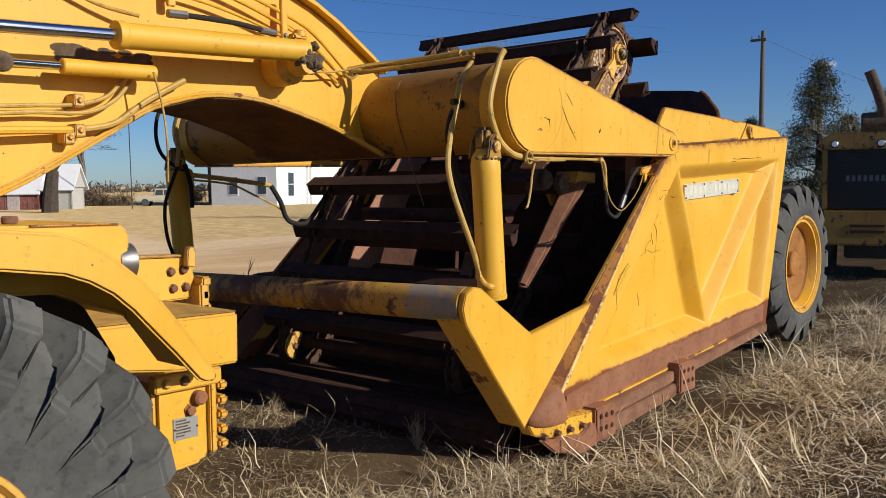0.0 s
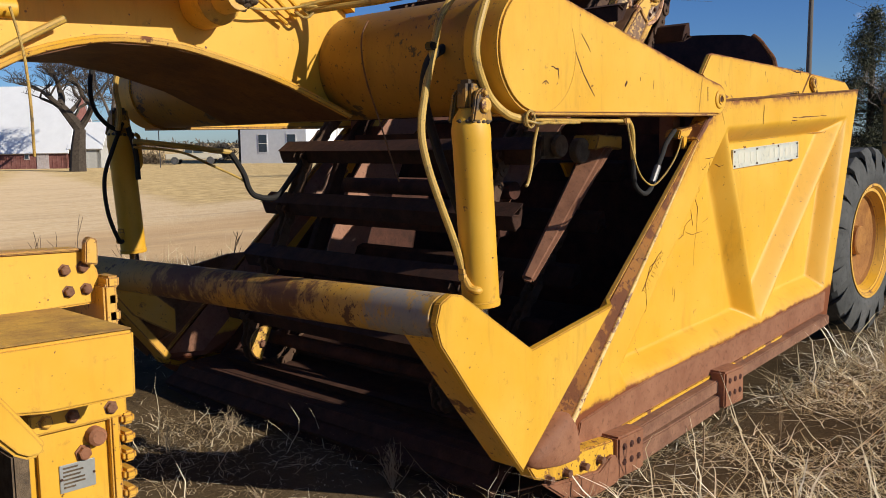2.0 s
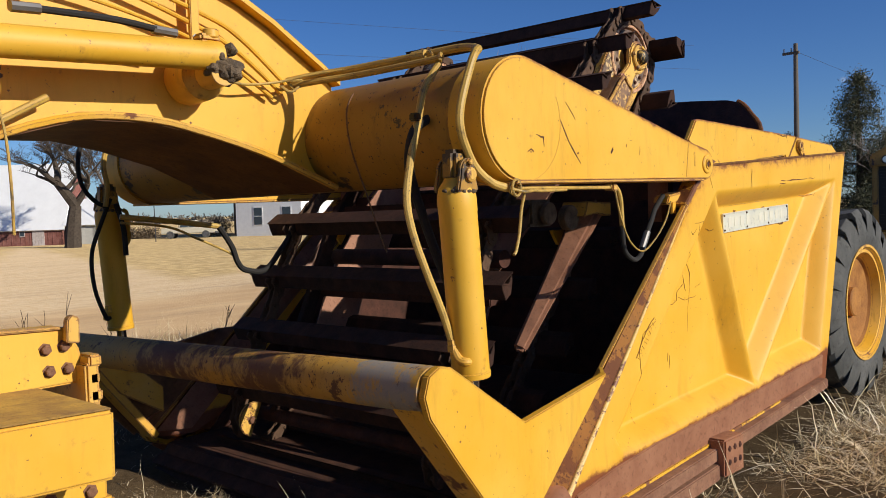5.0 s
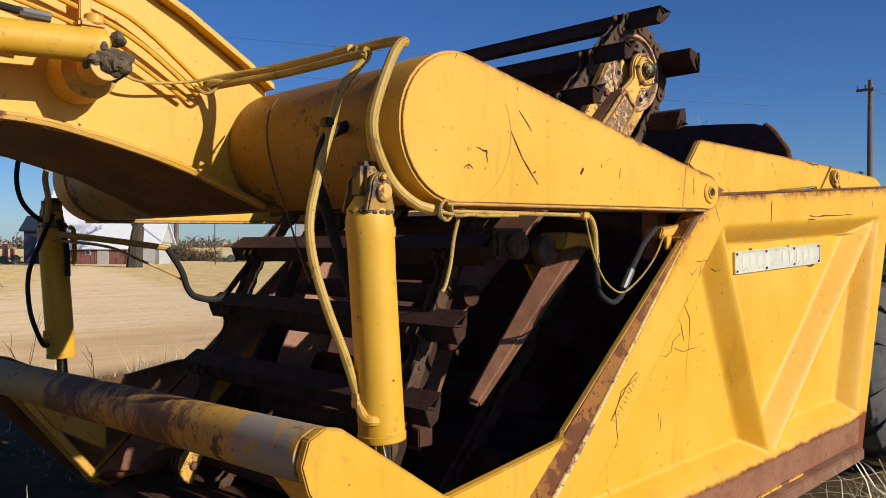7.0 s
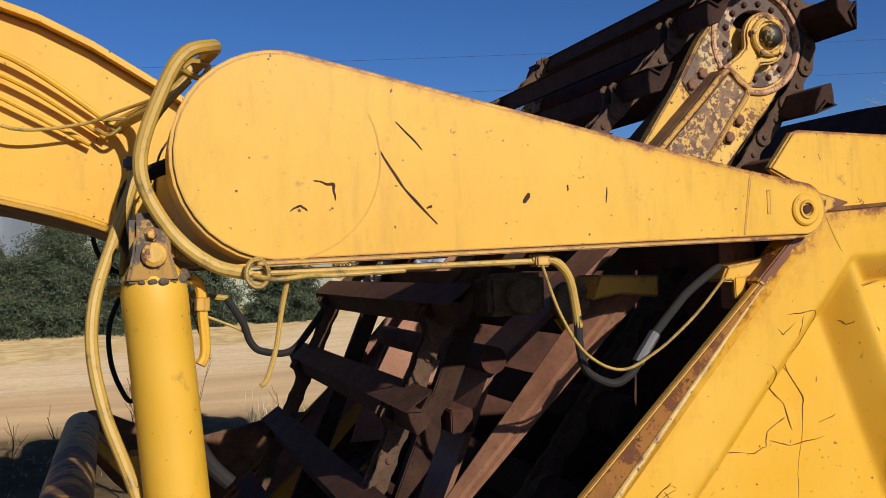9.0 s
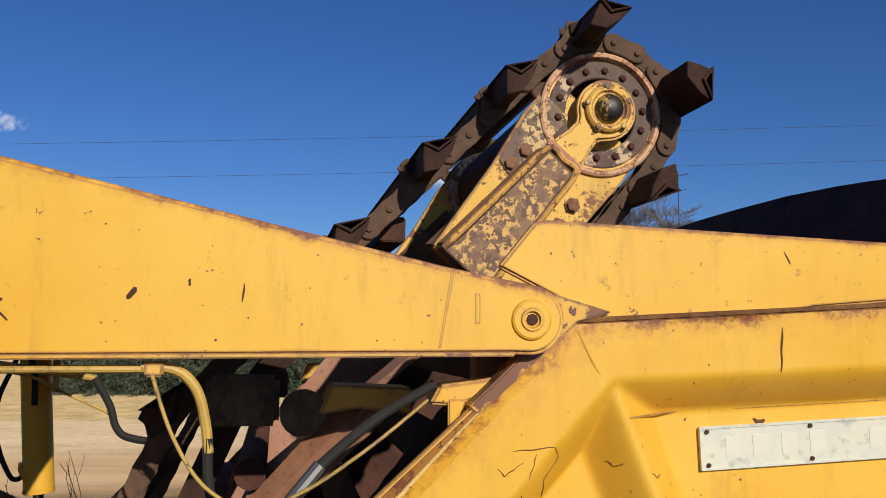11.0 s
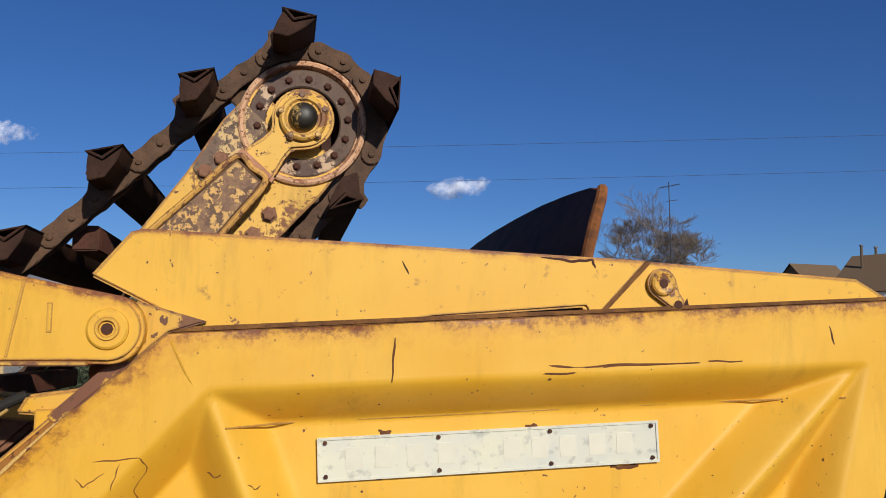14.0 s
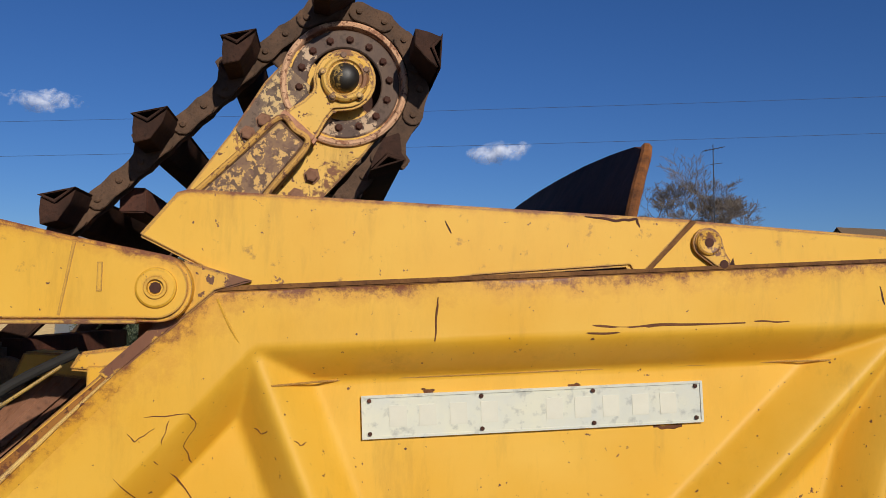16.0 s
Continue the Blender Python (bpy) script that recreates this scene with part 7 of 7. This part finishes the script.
def bare_tree(at, height, seed, label, trunk_r, depth=5, lean=(0, 0), spread=0.75, fork=0.28, material=None, limb=(0.62, 0.44)):
    rnd = random.Random(seed)
    x, y = at
    z = ground_z(x, y)
    t = thing("bare_tree", label, "tree", "leafless trees", at=(x, y, z))
    trunk, crown = Shape(), Shape()

    def grow(p, d, L, r, k):
        q = p + d * L
        mid = p + d * L * 0.5 + Vector((rnd.uniform(-1, 1), rnd.uniform(-1, 1), rnd.uniform(-0.5, 0.5))) * L * 0.09
        (trunk if k >= depth - 1 else crown).sweep([p, mid, q], r, 7 if k > 3 else 3, 3 if k > 3 else 1, [r, r * 0.85, r * 0.66])
        if k == 0:
            return
        if depth > 7 and depth - 3 <= k < depth:
            for i in range(4):
                a = rnd.uniform(0, 2 * math.pi)
                grow(p.lerp(q, rnd.uniform(0.15, 0.95)), Vector((math.cos(a), math.sin(a), rnd.uniform(-0.35, 0.35))).normalized(), L * 0.45, max(0.011, r * 0.14), 3)
        for i in range(3 if k > depth - 2 else rnd.randint(2, 3) + (1 if k < 4 else 0)):
            a = rnd.uniform(0, 2 * math.pi)
            nd = (d * rnd.uniform(0.7, 1.1) + Vector((math.cos(a), math.sin(a), rnd.uniform(-0.1, 0.45))) * spread).normalized()
            grow(q if i < 2 else p.lerp(q, rnd.uniform(0.45, 0.9)), nd, L * rnd.uniform(0.60, 0.84), max(0.0007 * height, r * limb[0 if i == 0 else 1]), k - 1)
    grow(Vector((x, y, z - 0.1)), Vector((lean[0], lean[1], 1)).normalized(), height * fork, trunk_r, depth)
    part("trunk", trunk, material or bark, t)
    part("crown", crown, material or bark, t)
    return t


def leaf_cloud(rng, centres, per, spread, size, drop=0.2, wide=0.30):
    """Small needle sprays round the branch ends."""
    c = np.repeat(centres, per, 0)
    n = len(c)
    p = c + rng.normal(0, 1, (n, 3)) * spread
    d = rng.normal(0, 1, (n, 3))
    d[:, 2] -= drop
    d /= np.linalg.norm(d, axis=1)[:, None]
    u = np.cross(d, rng.normal(0, 1, (n, 3)))
    u /= np.linalg.norm(u, axis=1)[:, None]
    L = size * rng.uniform(0.6, 1.5, n)[:, None]
    v = np.stack([p - u * L * 0.6 * wide, p + d * L * 0.55 - u * L * wide, p + d * L, p + d * L * 0.55 + u * L * wide, p + u * L * 0.6 * wide], 1).reshape(-1, 3)
    f = (np.arange(n) * 5)[:, None] + np.arange(5)[None]
    return v, f


def conifer(at, height, radius, seed, label, material, layers=16, skirt=0.02, gaps=0.25, per=11, taper=0.75):
    rnd = random.Random(seed)
    rng = np.random.default_rng(seed)
    x, y = at
    z = ground_z(x, y)
    t = thing("conifer", label, "tree", "conifers", at=(x, y, z))
    tr = Shape()
    tr.sweep([(x, y, z - 0.1), (x + 0.03, y, z + height * 0.5), (x, y + 0.03, z + height * 0.97)], 0.1, 7, 4, [height * 0.03, height * 0.02, 0.02])
    centres = []
    for i in range(layers):
        f = i / (layers - 1)
        hh = skirt + (0.97 - skirt) * f
        R = radius * (1 - f) ** taper * rnd.uniform(0.8, 1.15) + 0.08
        arms = max(4, int(11 * (1 - f) + 4))
        for k in range(arms):
            if rnd.random() < gaps:
                continue
            a = 2 * math.pi * (k + rnd.random()) / arms
            ln = R * rnd.uniform(0.65, 1.2)
            p0 = Vector((x, y, z + height * hh))
            p1 = p0 + Vector((math.cos(a) * ln, math.sin(a) * ln, -0.12 * ln + rnd.uniform(-0.1, 0.25)))
            tr.sweep([p0, p0.lerp(p1, 0.5) + Vector((0, 0, 0.06)), p1], 0.02, 4, 2, [0.03, 0.02, 0.008])
            for q in (0.35, 0.55, 0.72, 0.88, 1.0):
                centres.append(p0.lerp(p1, q))
    v, fcs = leaf_cloud(rng, np.array([tuple(c) for c in centres]), int(per * 3.6), 0.105 * radius / 1.6, 0.125, 0.2, 0.085)
    me = bpy.data.meshes.new("crown")
    me.from_pydata(v.tolist(), [], fcs.tolist())
    part("trunk", tr, bark, t)
    cr = part("crown", me, material, t)
    cr.location = (-x, -y, -z)
    return t


bare_tree((22.2, 59.0), 14.6, 11, "big leafless tree with a stout trunk beside the barn", 0.60, 7, (0.10, 0.0), 0.88, 0.21, None, (0.68, 0.44))
bare_tree((40.2, 90.3), 25.0, 23, "round-crowned leafless tree with fine grey twigs", 0.34, 8, (0.02, 0.0), 0.70, 0.22, grey_twig, (0.66, 0.52))
bare_tree((30.0, 25.0), 9.0, 31, "broken-topped leafless tree near the houses", 0.28, 5, (0, 0), 0.7, 0.34, pale_bark)
bare_tree((33.0, 24.2), 8.6, 35, "sparse leafless tree near the houses", 0.26, 4, (0, 0), 0.7, 0.36, pale_bark)
bare_tree((33.8, 9.2), 6.5, 41, "pale leafless tree among conifers", 0.14, 5, (-0.1, 0.1), 0.8, 0.3, pale_bark)
for i, (x, y, h, r) in enumerate(((-6.9, 31.5, 3.4, 2.2), (-4.4, 31.0, 3.9, 2.3), (-2.1, 31.2, 4.0, 2.1), (0.0, 31.0, 3.9, 1.7), (3.4, 31.4, 2.9, 1.5))):
    conifer((x, y), h, r, 60 + i, "bushy grey-green cedar growing down to the ground", needle_pale, 20, 0.02, 0.08, 22, 0.5)
for i, (x, y, h, r) in enumerate(((32.6, 9.9, 6.7, 2.7), (31.2, 12.3, 4.4, 1.8), (34.8, 7.8, 5.6, 2.4), (33.4, 9.0, 4.6, 2.2))):
    conifer((x, y), h, r, 80 + i, "ragged dark conifer with gaps in its crown", needle, 20, 0.04, 0.36, 19, 0.7)

rng = np.random.default_rng(9)
hx = rng.uniform(29.5, 36.9, 260)
hc = np.stack([hx, 112 - hx + rng.normal(0, 0.6, 260), rng.uniform(0.15, 1.65, 260) * (0.65 + 0.35 * np.sin(hx * 1.7))], 1)
hc = np.concatenate([hc, np.stack([rng.normal(41.4, 0.5, 25), rng.normal(70.6, 0.5, 25), rng.uniform(0.1, 1.4, 25)], 1)])
hv, hf = leaf_cloud(rng, hc, 60, 0.30, 0.30, -0.9, 0.07)
hm = bpy.data.meshes.new("hedge")
hm.from_pydata(hv.tolist(), [], hf.tolist())
hm.materials.append(straw_mat("bare_scrub", (0.09, 0.066, 0.042), (0.18, 0.13, 0.08), (0.31, 0.235, 0.145)))
tagged(new("hedge", hm), "brown leafless scrub hedge behind the drive", "hedge", kind="stuff")
fx = rng.uniform(-260, 420, 900)
fc = np.stack([fx, 330 + 0.25 * fx + rng.normal(0, 8, 900), rng.uniform(0.3, 2.6, 900)], 1)
fv, ff = leaf_cloud(rng, fc, 26, 1.2, 1.5, -0.5, 0.16)
fm = bpy.data.meshes.new("far_treeline")
fm.from_pydata(fv.tolist(), [], ff.tolist())
fm.materials.append(straw_mat("far_scrub", (0.10, 0.085, 0.065), (0.17, 0.145, 0.11), (0.25, 0.21, 0.16)))
tagged(new("far_treeline", fm), "thin brown line of scrub on the far fields", "treeline", kind="stuff")

# ---- pole, wires, aerial ----
pole_wood = plain("weathered_pole", (0.13, 0.11, 0.09), 0.9, 0, 0.2, 4)
wire_m = plain("wire", (0.06, 0.06, 0.065), 0.6, 0.5, 0.1)
pole = thing("utility_pole", "grey wooden utility pole leaning slightly", "utility pole", at=(37.7, 14.5, 0.2))
part("post", Shape().sweep([(37.6, 14.45, 0.0), (37.9, 14.55, 4.5), (38.2, 14.65, 9.3)], 0.13, 12, 4, [0.15, 0.13, 0.10]), pole_wood, pole)
part("crossarm", Shape().box((38.07, 14.45, 8.80), (38.19, 15.25, 8.92)), pole_wood, pole)
for y in (14.85, 15.2):
    part("insulator", Shape().cyl((38.13, y, 8.9), (38.13, y, 9.1), 0.04, 8), galv, pole)

pole2 = thing("utility_pole", "grey wooden utility pole carrying the power lines", "utility pole", at=(-60.0, 54.2, 0.2))
part("post", Shape().cyl((-60.0, 54.2, -0.1), (-60.0, 54.2, 11.0), 0.15, 12, 0.11), pole_wood, pole2)
part("crossarm", Shape().box((-60.06, 53.9, 8.78), (-59.94, 54.5, 8.9)), pole_wood, pole2)


def wire(a, b_, sag, r=0.008, label="thin dark power line against the sky"):
    a, b_ = Vector(a), Vector(b_)
    pts = [a.lerp(b_, k / 12) - Vector((0, 0, sag * 4 * (k / 12) * (1 - k / 12))) for k in range(13)]
    return solid("power_line", Shape().sweep(pts, r, 5, 2), wire_m, label, "wire", "power lines")


for dz, dy in ((0.0, 0.0), (1.9, 0.4)):
    wire((-60, 54 + dy, 8.9 + dz), (60, 31.0 + dy, 12.3 + dz), 0.6)
wire((38.13, 14.85, 9.05), (75.0, 8.0, 6.0), 0.8)
aerial = thing("tv_aerial", "thin rooftop aerial on a leaning mast", "aerial", at=(28.5, 59.4, 0.4))
part("mast", Shape().cyl((28.7, 59.4, 0.2), (28.3, 59.0, 14.4), 0.035, 8), wire_m, aerial)
part("boom", Shape().cyl((27.5, 59.0, 13.9), (29.1, 58.8, 14.25), 0.026, 6), wire_m, aerial)
for k in range(6):
    x = 27.6 + 0.28 * k
    part("rod", Shape().cyl((x - 0.08, 58.3 + 0.06 * k, 13.92 + 0.06 * k), (x + 0.08, 59.6 - 0.06 * k, 13.92 + 0.06 * k), 0.014, 5), wire_m, aerial)
part("boom", Shape().cyl((28.0, 58.8, 12.9), (28.9, 58.8, 13.05), 0.024, 6), wire_m, aerial)

# ---- clouds ----
cloud_m, nt, b = nodes_of("cloud_white")
b.inputs["Base Color"].default_value, b.inputs["Roughness"].default_value = (0.86, 0.87, 0.90, 1), 1.0
b.inputs["Specular IOR Level"].default_value = 0.0
tc = nt.nodes.new("ShaderNodeTexCoord")
puff = nt.nodes.new("ShaderNodeTexNoise")
puff.inputs["Scale"].default_value, puff.inputs["Detail"].default_value, puff.inputs["Roughness"].default_value = 0.028, 7, 0.62
nt.links.new(tc.outputs["Object"], puff.inputs["Vector"])
ball = nt.nodes.new("ShaderNodeVectorMath")
ball.operation = "MULTIPLY_ADD"
nt.links.new(tc.outputs["UV"], ball.inputs[0])
ball.inputs[1].default_value, ball.inputs[2].default_value = (2, 2, 0), (-1, -1, 0)
far_out = nt.nodes.new("ShaderNodeVectorMath")
far_out.operation = "DOT_PRODUCT"
nt.links.new(ball.outputs[0], far_out.inputs[0])
nt.links.new(ball.outputs[0], far_out.inputs[1])
thin = nt.nodes.new("ShaderNodeMath")
thin.operation = "MULTIPLY_ADD"
nt.links.new(far_out.outputs["Value"], thin.inputs[0])
thin.inputs[1].default_value = -0.55
nt.links.new(puff.outputs[0], thin.inputs[2])
nt.links.new(ramp(nt, thin.outputs[0], [(0.24, 0.0), (0.66, 0.66)]).outputs[0], b.inputs["Alpha"])


def cloud(c, L, h, tilt, seed):
    """A thin billowing sheet of vapour, thinning out towards its rim."""
    c = Vector(c)
    side = Vector((c.y, -c.x, 0)).normalized()
    back = Vector((c.x, c.y, 0)).normalized()
    nu, nv = 40, 16
    vs = []
    for j in range(nv + 1):
        for i in range(nu + 1):
            u, w = 2 * i / nu - 1, 2 * j / nv - 1
            swell = h * 0.5 * noise.noise((u * 3 + seed, w * 2, 0.5)) + h * 0.8 * (u * u + w * w)
            vs.append(side * u * L + back * swell + Vector((0, 0, w * h + u * L * tilt)))
    me = bpy.data.meshes.new("small_cloud")
    me.from_pydata([tuple(v) for v in vs], [], [(j * (nu + 1) + i, j * (nu + 1) + i + 1, (j + 1) * (nu + 1) + i + 1, (j + 1) * (nu + 1) + i) for j in range(nv) for i in range(nu)])
    uv = me.uv_layers.new()
    for lp, d in zip(me.loops, uv.data):
        d.uv = ((lp.vertex_index % (nu + 1)) / nu, (lp.vertex_index // (nu + 1)) / nv)
    for f in me.polygons:
        f.use_smooth = True
    me.materials.append(cloud_m)
    ob = tagged(new("small_cloud", me), "small thin white fair-weather cloud", "cloud", "clouds", "structure")
    ob.location = c
    return ob


cloud((368, 1935, 362), 105, 36, 0.10, 1)
cloud((-640, 2080, 470), 120, 38, 0.05, 2)
cloud((2071, 702, 266), 48, 18, 0.0, 3)
